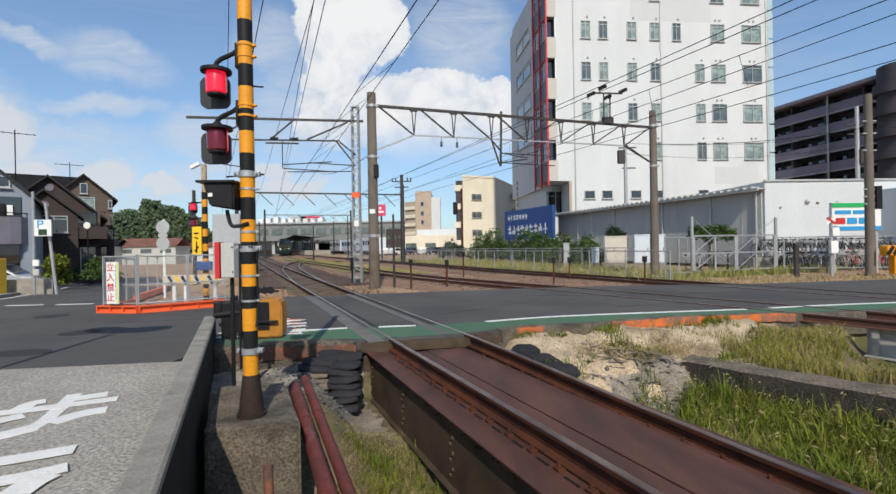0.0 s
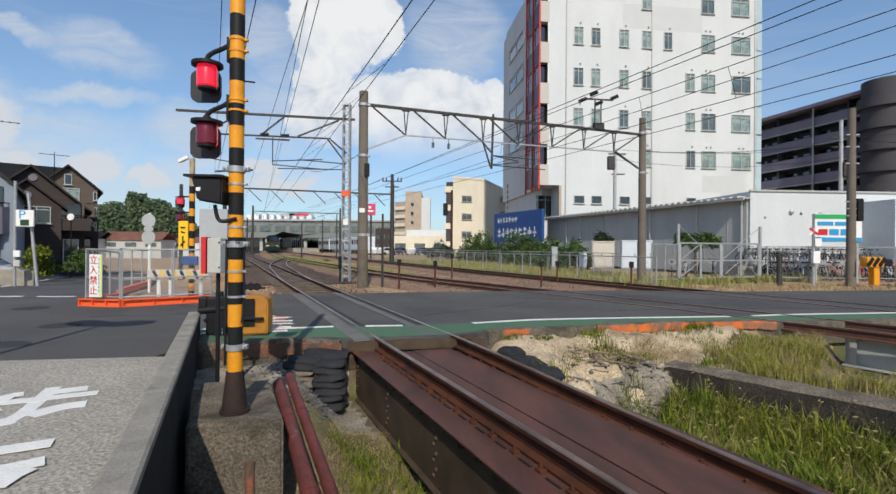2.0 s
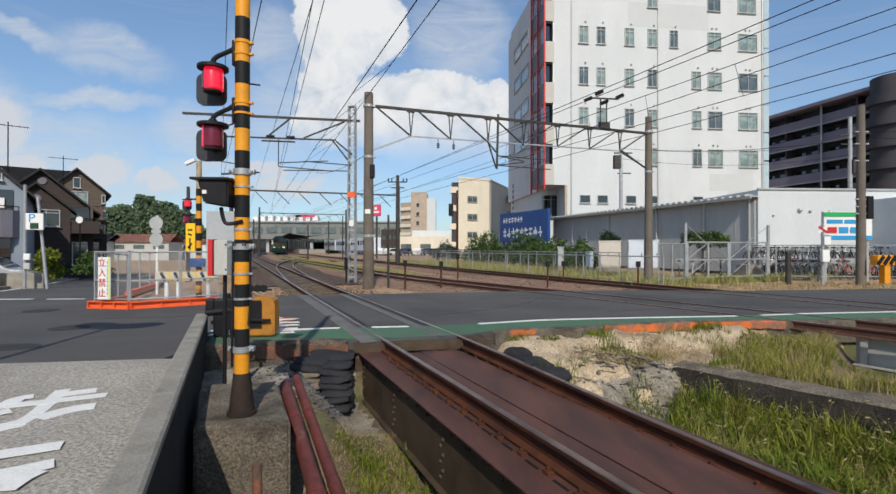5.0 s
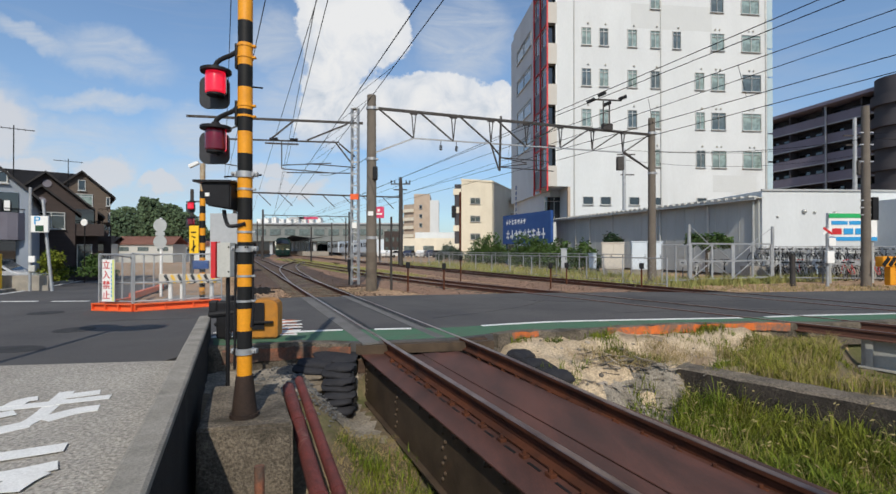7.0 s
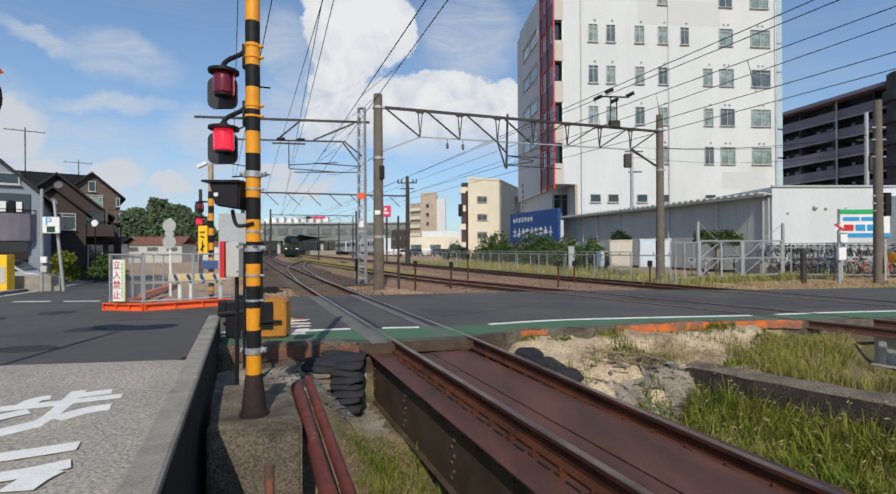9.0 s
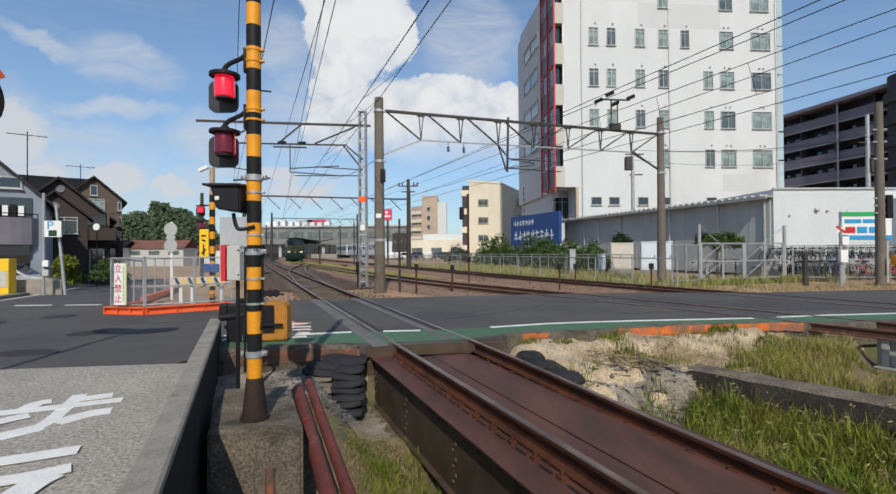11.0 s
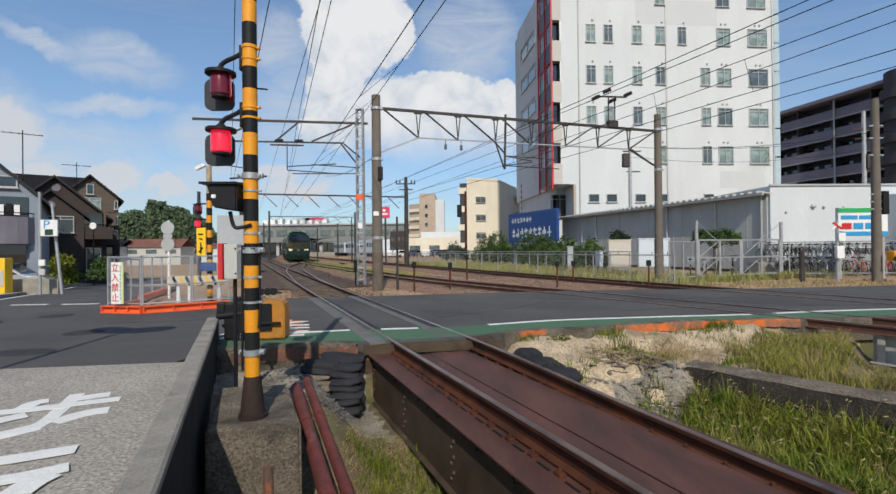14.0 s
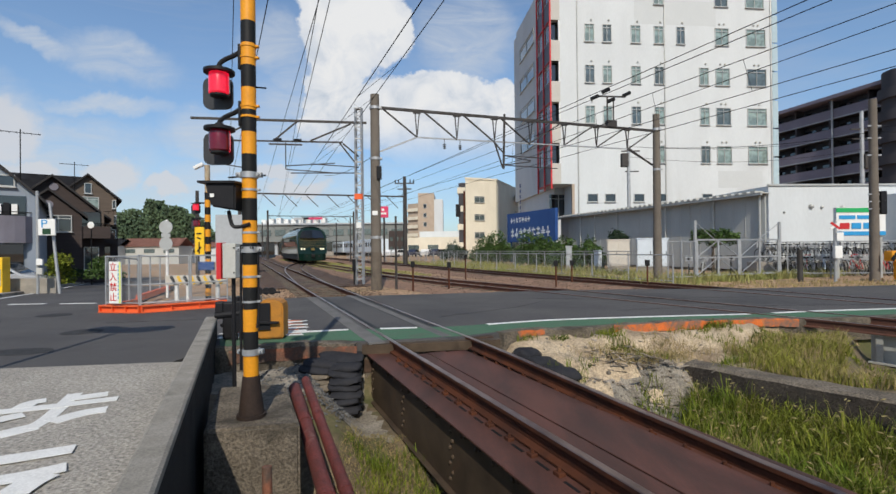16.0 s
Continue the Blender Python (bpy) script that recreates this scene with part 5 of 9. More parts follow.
def spots(n, seed, accept, xr, yr, clump=0.0):
    rnd = random.Random(seed)
    out = []
    tries = 0
    while len(out) < n and tries < n * 30:
        tries += 1
        x, y = rnd.uniform(*xr), rnd.uniform(*yr)
        if clump and noise.noise((x * 1.7, y * 1.7, seed)) < clump - rnd.random() * 0.35:
            continue
        if accept(x, y):
            out.append((x, y, ground_z(x, y)))
    return out


def side_a(x, y):
    return (x - (A_X + (y - A_Y) * A_S)) * 0.917


def wall_off(x, y):
    w = (WALL_B - WALL_A).normalized()
    r = Vector((x, y)) - WALL_A
    return r.dot(w), r.x * -w.y + r.y * w.x


def in_front(x, y):
    a, o = wall_off(x, y)
    return in_cutting(x, y) and side_a(x, y) > 1.3 and x > 0.492 * y + 0.22 * noise.noise((x * 3, y * 3, 8)) and -2.6 < o < -0.03


def at_back(x, y):
    a, o = wall_off(x, y)
    e = x - 0.60 * y - 0.9 * noise.noise((x * 1.5, y * 1.5, 5))
    return in_cutting(x, y) and o > 0.4 and (x < 0.8 * y or y < 6.3) and lerp_line(NEAR_EDGE, x) - y > 0.45 and (e > 0 or (o < 0.9 and e > -0.4 and random.random() < 0.3))


def tufts(name, label, places, m, hmin, hmax, n, w, seed, spread=0.05, category="grass"):
    """Tufts of arching blades that rise from common roots and fall outward."""
    rnd = random.Random(seed)
    verts, faces = [], []
    for x, y, z in places:
        size = 0.65 + 0.7 * rnd.random()
        tend = rnd.uniform(0, 6.283)
        for _ in range(n):
            h = rnd.uniform(hmin, hmax) * size
            a = tend + rnd.gauss(0, 1.5)
            l = h * rnd.uniform(0.15, 1.0)
            dx, dy = math.cos(a), math.sin(a)
            bx, by = x + rnd.gauss(0, spread), y + rnd.gauss(0, spread)
            tw = a + 1.57 + rnd.uniform(-0.7, 0.7)
            sx, sy = math.cos(tw) * w * rnd.uniform(0.7, 1.3), math.sin(tw) * w
            i = len(verts)
            for t, k in ((0.0, 0.8), (0.4, 1.0), (0.75, 0.7)):
                px, py, pz = bx + dx * l * t * t, by + dy * l * t * t, z - 0.02 + h * (t - 0.42 * (l / h) * t * t)
                verts += [(px - sx * k, py - sy * k, pz), (px + sx * k, py + sy * k, pz)]
            verts.append((bx + dx * l, by + dy * l, z - 0.02 + h * (1 - 0.5 * l / h)))
            faces += [(i, i + 1, i + 3, i + 2), (i + 2, i + 3, i + 5, i + 4), (i + 4, i + 5, i + 6)]
    me = bpy.data.meshes.new(name)
    me.from_pydata(verts, [], faces)
    me.materials.append(M[m])
    return tagged(new(name, me), label, category, kind="stuff")


def around(x, y, n, r, seed, flat=1.0):
    """n places on the ground scattered about one point."""
    rnd = random.Random(seed)
    out = []
    for _ in range(n):
        px, py = x + rnd.gauss(0, r), y + rnd.gauss(0, r * flat)
        if in_cutting(px, py):
            out.append((px, py, ground_z(px, py)))
    return out


def seed_heads(name, label, places, hmin, hmax, seed):
    """Thin stalks that bow under a bristly spindle of seeds."""
    rnd = random.Random(seed)
    bm = bmesh.new()
    for x, y, z in places:
        h, a = rnd.uniform(hmin, hmax), rnd.uniform(0, 6.283)
        d = Vector((math.cos(a), math.sin(a), 0)) * h * rnd.uniform(0.15, 0.45)
        p0, p1, p2 = Vector((x, y, z)), Vector((x, y, z + h * 0.7)) + d * 0.4, Vector((x, y, z + h)) + d
        rod(bm, p0, p1, 0.0016, 3, cap=False)
        rod(bm, p1, p2, 0.0014, 3, cap=False)
        p3 = p2 + d.normalized() * 0.05 + Vector((0, 0, rnd.uniform(-0.03, 0.02)))
        rod(bm, p2, (p2 + p3) / 2, 0.003, 5, 0.0085)
        rod(bm, (p2 + p3) / 2, p3, 0.0085, 5, 0.002)
    return tagged(part(name, bm, M["seed_head"]), label, "grass", kind="stuff")


M["seed_head"] = mat("pale_seed_head", (0.30, 0.24, 0.11), (0.22, 0.19, 0.08), 0.85, scale=2.0, grain=30, bump=0.0, vary=0.3, island=True, spec=0.1)
tufts("tall_grass", "tall green arching grass below the channel wall", spots(1350, 11, in_front, (1.5, 7.5), (1.2, 7.0), 0.10), "grass", 0.16, 0.44, 24, 0.0048, 11, 0.055)
tufts("low_grass", "short green undergrowth below the channel wall", spots(1500, 10, in_front, (1.5, 7.5), (1.2, 7.0)), "grass", 0.06, 0.18, 16, 0.006, 10, 0.07)
blades("tall_dry_grass", "dry stalks among the tall grass", spots(2600, 12, in_front, (1.5, 7.5), (1.2, 7.0)), "dry_grass", 0.16, 0.42, 0.0030, 12, 1.2)
seed_heads("foxtail_heads", "pale drooping seed heads over the grass", spots(330, 18, in_front, (1.5, 7.5), (1.2, 7.0)), 0.30, 0.58, 18)
tufts("wall_tufts", "green grass growing against the channel wall", spots(200, 19, lambda x, y: in_front(x, y) and -0.35 < wall_off(x, y)[1], (1.5, 7.5), (1.2, 7.0)), "grass", 0.25, 0.52, 20, 0.0045, 19, 0.04)
for cx, cy, n, r, sd in ((4.62, 8.55, 26, 0.22, 81), (5.35, 8.0, 60, 0.30, 82), (4.2, 7.05, 24, 0.14, 83), (1.75, 7.9, 8, 0.08, 84), (2.45, 7.55, 5, 0.05, 85), (5.9, 7.6, 60, 0.45, 86)):
    tufts("weed_patch", "low green weed patch on the sand", around(cx, cy, n, r, sd, 0.5), "grass", 0.05, 0.17, 18, 0.0045, sd, 0.05)
blades("slope_straw", "dead straw on the broken edge of the sand", around(2.75, 7.25, 1500, 0.42, 87, 0.4) + around(3.4, 7.6, 700, 0.3, 88, 0.6), "dry_grass", 0.03, 0.15, 0.003, 87, 1.6)
rs = random.Random(91)
bm = bmesh.new()
for x, y, z in around(2.75, 6.85, 170, 0.42, 92, 0.9):
    a, l = rs.uniform(0, 6.283), rs.uniform(0.05, 0.26)
    d = Vector((math.cos(a), math.sin(a), rs.uniform(-0.25, 0.35))) * l
    p = Vector((x, y, z + 0.02))
    bar(bm, p, p + d, rs.uniform(0.006, 0.04), rs.uniform(0.004, 0.012))
tagged(part("broken_debris", bm, mat("bleached_debris", (0.36, 0.31, 0.25), (0.14, 0.11, 0.08), 0.95, scale=3.0, grain=40, bump=0.3, vary=0.4, island=True, spread=(0.25, 1.4))), "bleached and dark splinters of broken boards", "debris", kind="stuff")
blades("bank_grass", "yellow-green grass on the bank behind the wall", spots(21000, 13, at_back, (3.0, 9.0), (2.0, 9.2), 0.06), "bank_grass", 0.05, 0.26, 0.0036, 13, 1.3)
blades("bank_dry_grass", "dry straw-coloured grass on the bank", spots(9500, 14, at_back, (3.0, 9.0), (2.0, 9.2)), "dry_grass", 0.08, 0.26, 0.004, 14, 1.1)
in_ditch = lambda x, y: in_cutting(x, y) and -1.9 < side_a(x, y) < -0.9 and y < 5.7 and x > -1.2
tufts("ditch_grass", "green grass tufts beside the girder", spots(280, 15, lambda x, y: in_ditch(x, y) and side_a(x, y) > -1.55, (-2, 1.0), (1.6, 5.3), 0.1), "grass", 0.05, 0.20, 20, 0.0032, 15, 0.05)
tufts("ditch_weeds", "thin green grass in the ditch", spots(70, 20, in_ditch, (-2, 1.0), (1.6, 5.6)), "grass", 0.03, 0.11, 12, 0.0035, 20, 0.08)
blades("ditch_dry_grass", "dry grass litter in the ditch", spots(9000, 16, in_ditch, (-2, 1.0), (1.6, 6.0)), "dry_grass", 0.008, 0.045, 0.0035, 16, 3.0)
blades("kerb_weeds", "small weeds on the sand below the kerb", spots(1500, 17, lambda x, y: in_cutting(x, y) and side_a(x, y) > 1.2 and wall_off(x, y)[0] < 0.4, (1, 5.2), (5.5, 9.2), 0.42), "grass", 0.04, 0.16, 0.005, 17, 0.9)
rs = random.Random(21)
bm = bmesh.new()
for k in range(3600):
    x, y = rs.uniform(1.2, 4.6), rs.uniform(4.4, 8.6)
    if in_cutting(x, y) and side_a(x, y) > 1.15 and x < 0.51 * y and rs.random() < 0.12 + 0.88 * (lerp_line(NEAR_EDGE, x) - y > 1.5):
        bmesh.ops.create_icosphere(bm, subdivisions=1, radius=0.008 + 0.055 * rs.random() ** 4, matrix=Matrix.Translation((x, y, ground_z(x, y))) @ Matrix.Rotation(rs.random() * 6, 4, "Z") @ Matrix.Diagonal((1, 0.7, 0.55, 1)))
tagged(part("stones", bm, mat("stone_rubble", (0.34, 0.295, 0.245), (0.20, 0.175, 0.145), 0.95, scale=5, grain=40, bump=0.6, vary=0.4, island=True, spread=(0.35, 1.3))), "loose stones and broken clods on the sand", "stones", kind="stuff")


def pale_girder():
    """The light grey girder under the main line at the far side of the cutting."""
    t = thing("pale_girder", "light grey painted steel bridge girder under the main line", "girder")
    a, b = Vector((7.1, 8.35, 0)), Vector((9.15, 4.6, 0))
    for z0, z1, w, nm in ((-0.10, -0.07, 0.26, "top_flange"), (-0.62, -0.10, 0.02, "web"), (-0.65, -0.62, 0.26, "bottom_flange")):
        bm = bmesh.new()
        bar(bm, a + Vector((0, 0, (z0 + z1) / 2)), b + Vector((0, 0, (z0 + z1) / 2)), w, z1 - z0)
        part(nm, bm, M["box_grey"], t)
    for k in range(5):
        p = a.lerp(b, 0.03 + k * 0.22)
        bm = bmesh.new()
        box(bm, p + Vector((-0.05, -0.03, -0.36)), (0.10, 0.012, 0.52), -61)
        part("stiffener", bm, M["box_grey"], t)


pale_girder()

# ---- small makers ----
def text_mesh(name, s, size, material, parent, m, extrude=0.004):
    cu = bpy.data.curves.new(name, "FONT")
    cu.body, cu.size, cu.extrude, cu.align_x, cu.align_y = s, size, extrude, "CENTER", "CENTER"
    tmp = new("tmp", cu)
    me = bpy.data.meshes.new_from_object(tmp.evaluated_get(bpy.context.evaluated_depsgraph_get()))
    bpy.data.objects.remove(tmp)
    bpy.data.curves.remove(cu)
    me.materials.clear()
    me.materials.append(material)
    ob = new(name, me)
    ob.parent = parent
    ob.matrix_basis = m
    return ob


def wire(name, pts, label="thin dark overhead wire", sag=0.0, r=0.012, n=8, category="wire", mt="wire"):
    out = []
    for a, b in zip(pts, pts[1:]):
        a, b = Vector(a), Vector(b)
        for k in range(n):
            t = k / n
            out.append(a.lerp(b, t) - Vector((0, 0, 4 * sag * t * (1 - t))))
    out.append(Vector(pts[-1]))
    bm = bmesh.new()
    pipe_run(bm, out, r, 5)
    bmesh.ops.recalc_face_normals(bm, faces=bm.faces)
    return tagged(part(name, bm, M[mt]), label, category)


def window(parent, m, w, h, pane="glass_green", mullion=True, depth=0.14, label=""):
    """A framed window set in a wall: m is its pose, the wall in its x-z plane, outside towards -y."""
    fr = new("window")
    fr.parent = parent
    fr.matrix_basis = m
    f = 0.06
    bm = bmesh.new()
    for c, s in (((0, 0, h / 2 - f / 2), (w, depth, f)), ((0, 0, -h / 2 + f / 2), (w, depth, f)), ((-w / 2 + f / 2, 0, 0), (f, depth, h - 2 * f)), ((w / 2 - f / 2, 0, 0), (f, depth, h - 2 * f))):
        box(bm, c, s)
    if mullion:
        box(bm, (0, 0, 0), (0.05, depth * 0.8, h - 2 * f))
        box(bm, (0, 0, h * 0.30), (w - 2 * f, depth * 0.7, 0.05))
    part("frame", bm, M["alu"], fr)
    bm = bmesh.new()
    box(bm, (0, depth * 0.15, 0), (w - 2 * f, 0.02, h - 2 * f))
    part("pane", bm, M[pane], fr)
    bm = bmesh.new()
    box(bm, (0, -depth * 0.6, -h / 2 - 0.03), (w + 0.1, depth, 0.05))
    part("sill", bm, M["alu"], fr)
    return fr


def hospital():
    t = thing("hospital", "tall white hospital block with rows of small windows", "hospital", 12.2, 50, 0, 6)
    W, D, H = 22.4, 20.0, 31.0
    bm = bmesh.new()
    prism(bm, [(-1.0, 0), (W, 0), (W, D), (-1.0, D)], 7.88, H)
    prism(bm, [(0.4, 0.0), (W, 0.0), (W, D), (1.6, D), (1.6, 3.2), (0.4, 3.2)], 0, 7.88)
    prism(bm, [(-0.6, 3.4), (1.6, 3.4), (1.6, D), (-0.6, D)], 0, 7.88)
    part("wall", bm, M["white_wall"], t)
    for x in (0.83, 10.27, 22.2):
        bm = bmesh.new()
        rod(bm, (x, -0.06, 3), (x, -0.06, H), 0.07, 8)
        part("downpipe", bm, M["alu"], t)
    cols = ((2.14, 1.05), (4.02, 1.0), (7.12, 1.05), (9.64, 1.05))
    rows = {27.6: ((9.64, 1.1), (16.6, 1.5), (20.4, 2.1)),
            23.5: cols + ((12.05, 0.95), (16.65, 1.55), (20.5, 2.2)),
            19.25: cols + ((14.6, 1.05), (16.7, 1.6), (20.55, 2.2)),
            15.05: cols + ((14.65, 1.05), (16.75, 1.65), (20.55, 2.2)),
            11.0: (cols[3], (14.7, 1.05), (16.8, 1.65), (20.6, 2.2))}
    k = 0
    for z, row in rows.items():
        for x, w in row:
            window(t, pose(x, -0.02, z), w, 1.85, ("glass_green", "glass", "glass_green", "alu")[k % 3])
            for dx in (-0.25, 0.25) if w > 1.2 else (0.2,):
                bm = bmesh.new()
                bmesh.ops.create_uvsphere(bm, u_segments=8, v_segments=5, radius=0.11, matrix=Matrix.Translation((x + dx, -0.06, z + 1.35)))
                part("vent_cap", bm, M["box_grey"], t)
            k += 1
    for x in (2.4, 4.3, 7.4, 9.9, 14.9):
        window(t, pose(x - 0.1, -0.02, 6.45), 1.15, 0.85, "glass_dark", False)
    # corner bay on the west side: pale parapets to the south, dark panels and red posts to the west
    bay = mat("bay_panel", (0.105, 0.105, 0.118), (0.085, 0.085, 0.096), 0.45, scale=0.5, grain=8, bump=0.02, vary=0.08)
    pale = mat("warm_grey_parapet", (0.50, 0.475, 0.435), (0.45, 0.43, 0.395), 0.8, scale=0.6, grain=10, bump=0.03, vary=0.08)
    for i in range(6):
        z = 7.88 + 4.21 * i
        bm = bmesh.new()
        box(bm, (-1.475, 0.16, z + 1.06), (0.95, 0.36, 2.12))
        part("parapet", bm, pale, t, "warm grey balcony parapet")
        bm = bmesh.new()
        box(bm, (-1.475, 2.45, z + 0.09), (0.93, 4.7, 0.18))
        part("bay_floor", bm, pale, t)
        bm = bmesh.new()
        box(bm, (-1.06, 0.06, z + 3.16), (0.13, 0.10, 2.06))
        part("mullion", bm, M["white"], t)
        bm = bmesh.new()
        box(bm, (-1.5, 0.62, z + 3.16), (0.85, 0.05, 2.0))
        part("balcony_glass", bm, M["glass_dark"], t)
        for y in (1.2, 3.6):
            bm = bmesh.new()
            box(bm, (-1.93, y, z + 1.06), (0.06, 2.2, 2.1))
            part("bay_panel", bm, bay, t, "dark grey bay panel")
            window(t, pose(-1.90, y, z + 3.15, 0, 0, -90), 2.1, 1.9, "glass", True, 0.08)
    bm = bmesh.new()
    box(bm, (-1.45, 2.6, 20.4), (0.82, 3.9, 25.0))
    part("bay_core", bm, bay, t)
    for y in (0.0, 2.4, 4.8):
        bm = bmesh.new()
        box(bm, (-2.02, y, 20.3), (0.15, 0.17, 25.8))
        part("red_post", bm, M["red"], t, "bright red steel post")
    for i in range(7):
        bm = bmesh.new()
        box(bm, (-2.0, 2.4, 7.9 + 4.21 * i), (0.09, 4.8, 0.12))
        part("red_rail", bm, M["red"], t)
    for i in range(1, 5):
        window(t, pose(-1.02, 13.0, 10.75 + 4.15 * i, 0, 0, -90), 7.0, 1.9, "glass")
    bm = bmesh.new()
    box(bm, (0.25, 0.06, 6.2), (0.26, 0.3, 3.3))
    part("entrance_pier", bm, M["tan"], t, "brown tiled pier under the overhang")
    for k in range(7):
        bm = bmesh.new()
        box(bm, (-1.02, 17.2, 5.4 + 0.75 * k), (0.04, 0.5, 0.5))
        part("lettering_bar", bm, M["sign_blue"], t, "blue sign lettering")
    bm = bmesh.new()
    box(bm, (-0.85, 12, H + 0.3), (0.3, 13, 0.6))
    part("parapet", bm, M["white_wall"], t)
    bm = bmesh.new()
    for i in range(12):
        box(bm, (W + 0.25, 1.2, 2 + i * 2.6), (0.5, 1.6, 0.1))
    for y in (0.4, 2.0):
        box(bm, (W + 0.47, y, 15.5), (0.07, 0.07, 31))
    part("escape_stair", bm, mat("pale_blue_steel", (0.42, 0.55, 0.60), None, 0.5, bump=0, vary=0.05), t, "pale blue steel escape frame")
    window(t, pose(-0.2, 3.36, 5.9), 2.2, 2.6, "glass_dark")
    strip = mat("pale_glass_strip", (0.42, 0.52, 0.56), (0.36, 0.46, 0.50), 0.15, scale=0.4, grain=5, bump=0, vary=0.06, coat=0.5)
    for k in range(9):
        bm = bmesh.new()
        box(bm, (W + 0.28, -0.02, 3.2 + k * 3.05), (0.62, 0.05, 2.9), 0, 0.01)
        part("glazed_panel", bm, strip, t, "pale glazed corner panel")
    patch = mat("greyer_wall_patch", (0.515, 0.535, 0.54), (0.49, 0.51, 0.515), 0.8, scale=0.5, grain=8, bump=0.03, vary=0.06)
    for x, z, w, h in ((11.5, 25.9, 9.0, 2.6), (18.6, 8.4, 5.0, 1.8)):
        bm = bmesh.new()
        box(bm, (x, 0.006, z), (w, 0.024, h))
        part("repainted_patch", bm, patch, t, "slightly greyer repainted patch of wall")


hospital()


def shed():
    t = thing("storage_shed", "long low grey metal shed with a ribbed roof edge", "shed", 16.95, 26.5, 0, 108.3)
    L, Wd, H = 21.0, 7.0, 4.15
    bm = bmesh.new()
    box(bm, (L / 2, -Wd / 2, H / 2), (L, Wd, H))
    part("wall", bm, M["grey_wall"], t)
    bm = bmesh.new()
    n = 42
    for k in range(n):
        x = (k + 0.5) * L / n
        box(bm, (x, -Wd / 2 + 0.2, H + 0.11), (L / n * 0.55, Wd + 0.75, 0.10))
    box(bm, (L / 2, -Wd / 2 + 0.2, H + 0.03), (L + 0.4, Wd + 0.7, 0.06))
    part("roof", bm, M["box_grey"], t, "ribbed grey metal roof")
    bm = bmesh.new()
    box(bm, (L / 2, 0.48, H - 0.03), (L + 0.4, 0.12, 0.12))
    part("gutter", bm, M["alu"], t)
    for x in (0.25, 3.3, 7.3, 12.5, 15.5, 17.6):
        bm = bmesh.new()
        rod(bm, (x, 0.08, 0), (x, 0.08, H - 0.1), 0.06, 8)
        part("downpipe", bm, M["alu"], t)
    bm = bmesh.new()
    for k in range(26):
        box(bm, (0.4 + k * 0.8, 0.008, H / 2), (0.02, 0.02, H - 0.2))
    part("wall_joints", bm, M["box_grey"], t)


shed()


def shop():
    t = thing("convenience_store", "white convenience store wall with green and blue fascia", "shop", 17.05, 26.35, 0, 3)
    bm = bmesh.new()
    box(bm, (5.5, 4, 2.28), (11.0, 8, 4.56))
    part("wall", bm, M["white_wall"], t)
    bm = bmesh.new()
    box(bm, (5.5, -0.02, 4.6), (11.1, 0.12, 0.1))
    part("coping", bm, M["alu"], t)
    for x, z, r in ((2.35, 3.45, 0.13), (2.95, 3.4, 0.08), (4.1, 3.35, 0.13), (0.85, 3.15, 0.06)):
        bm = bmesh.new()
        bmesh.ops.create_uvsphere(bm, u_segments=14, v_segments=8, radius=r, matrix=Matrix.Translation((x, -0.05, z)))
        part("vent_hood", bm, M["alu"], t, smooth=True)
    # glazed front further along, with the striped fascia
    bm = bmesh.new()
    box(bm, (8.9, -1.2, 2.0), (5.6, 2.2, 4.0))
    part("porch", bm, M["white_wall"], t)
    for z, h, m in ((3.68, 0.42, "shop_green"), (3.26, 0.42, "white"), (2.94, 0.22, "shop_blue")):
        bm = bmesh.new()
        box(bm, (9.0, -2.36, z), (5.6, 0.12, h))
        part("fascia_band", bm, M[m], t)
    bm = bmesh.new()
    box(bm, (9.0, -2.34, 1.4), (5.0, 0.06, 2.6))
    part("shop_window", bm, M["glass_green"], t)
    bm = bmesh.new()
    box(bm, (5.0, -1.0, 4.9), (8, 0.2, 0.5))
    s = thing("shop_sign", "white shop sign board with green and blue bands", "sign", 15.0, 22.0, 0, 2)
    bm.free()
    bm = bmesh.new()
    box(bm, (3.38, 0, 2.38), (2.3, 0.14, 1.28), 0, 0.01)
    part("panel", bm, M["white"], s)
    for x, z, w, h, m in ((3.38, 2.90, 2.26, 0.2, "shop_green"), (3.38, 1.85, 2.26, 0.18, "shop_blue"), (2.75, 2.58, 0.75, 0.17, "shop_blue"), (3.52, 2.58, 0.62, 0.17, "shop_blue")):
        bm = bmesh.new()
        box(bm, (x, -0.08, z), (w, 0.02, h))
        part("sign_band", bm, M[m], s)
    for x, m in ((2.62, "red"), (3.16, "shop_blue"), (3.70, "shop_blue")):
        bm = bmesh.new()
        box(bm, (x, -0.093, 2.19), (0.44, 0.01, 0.27), 0)
        part("sign_icon", bm, M[m], s)
    for x in (2.4, 4.4):
        bm = bmesh.new()
        rod(bm, (x, 0.05, -0.17), (x, 0.05, 2.8), 0.06, 10)
        part("post", bm, M["alu"], s)


shop()


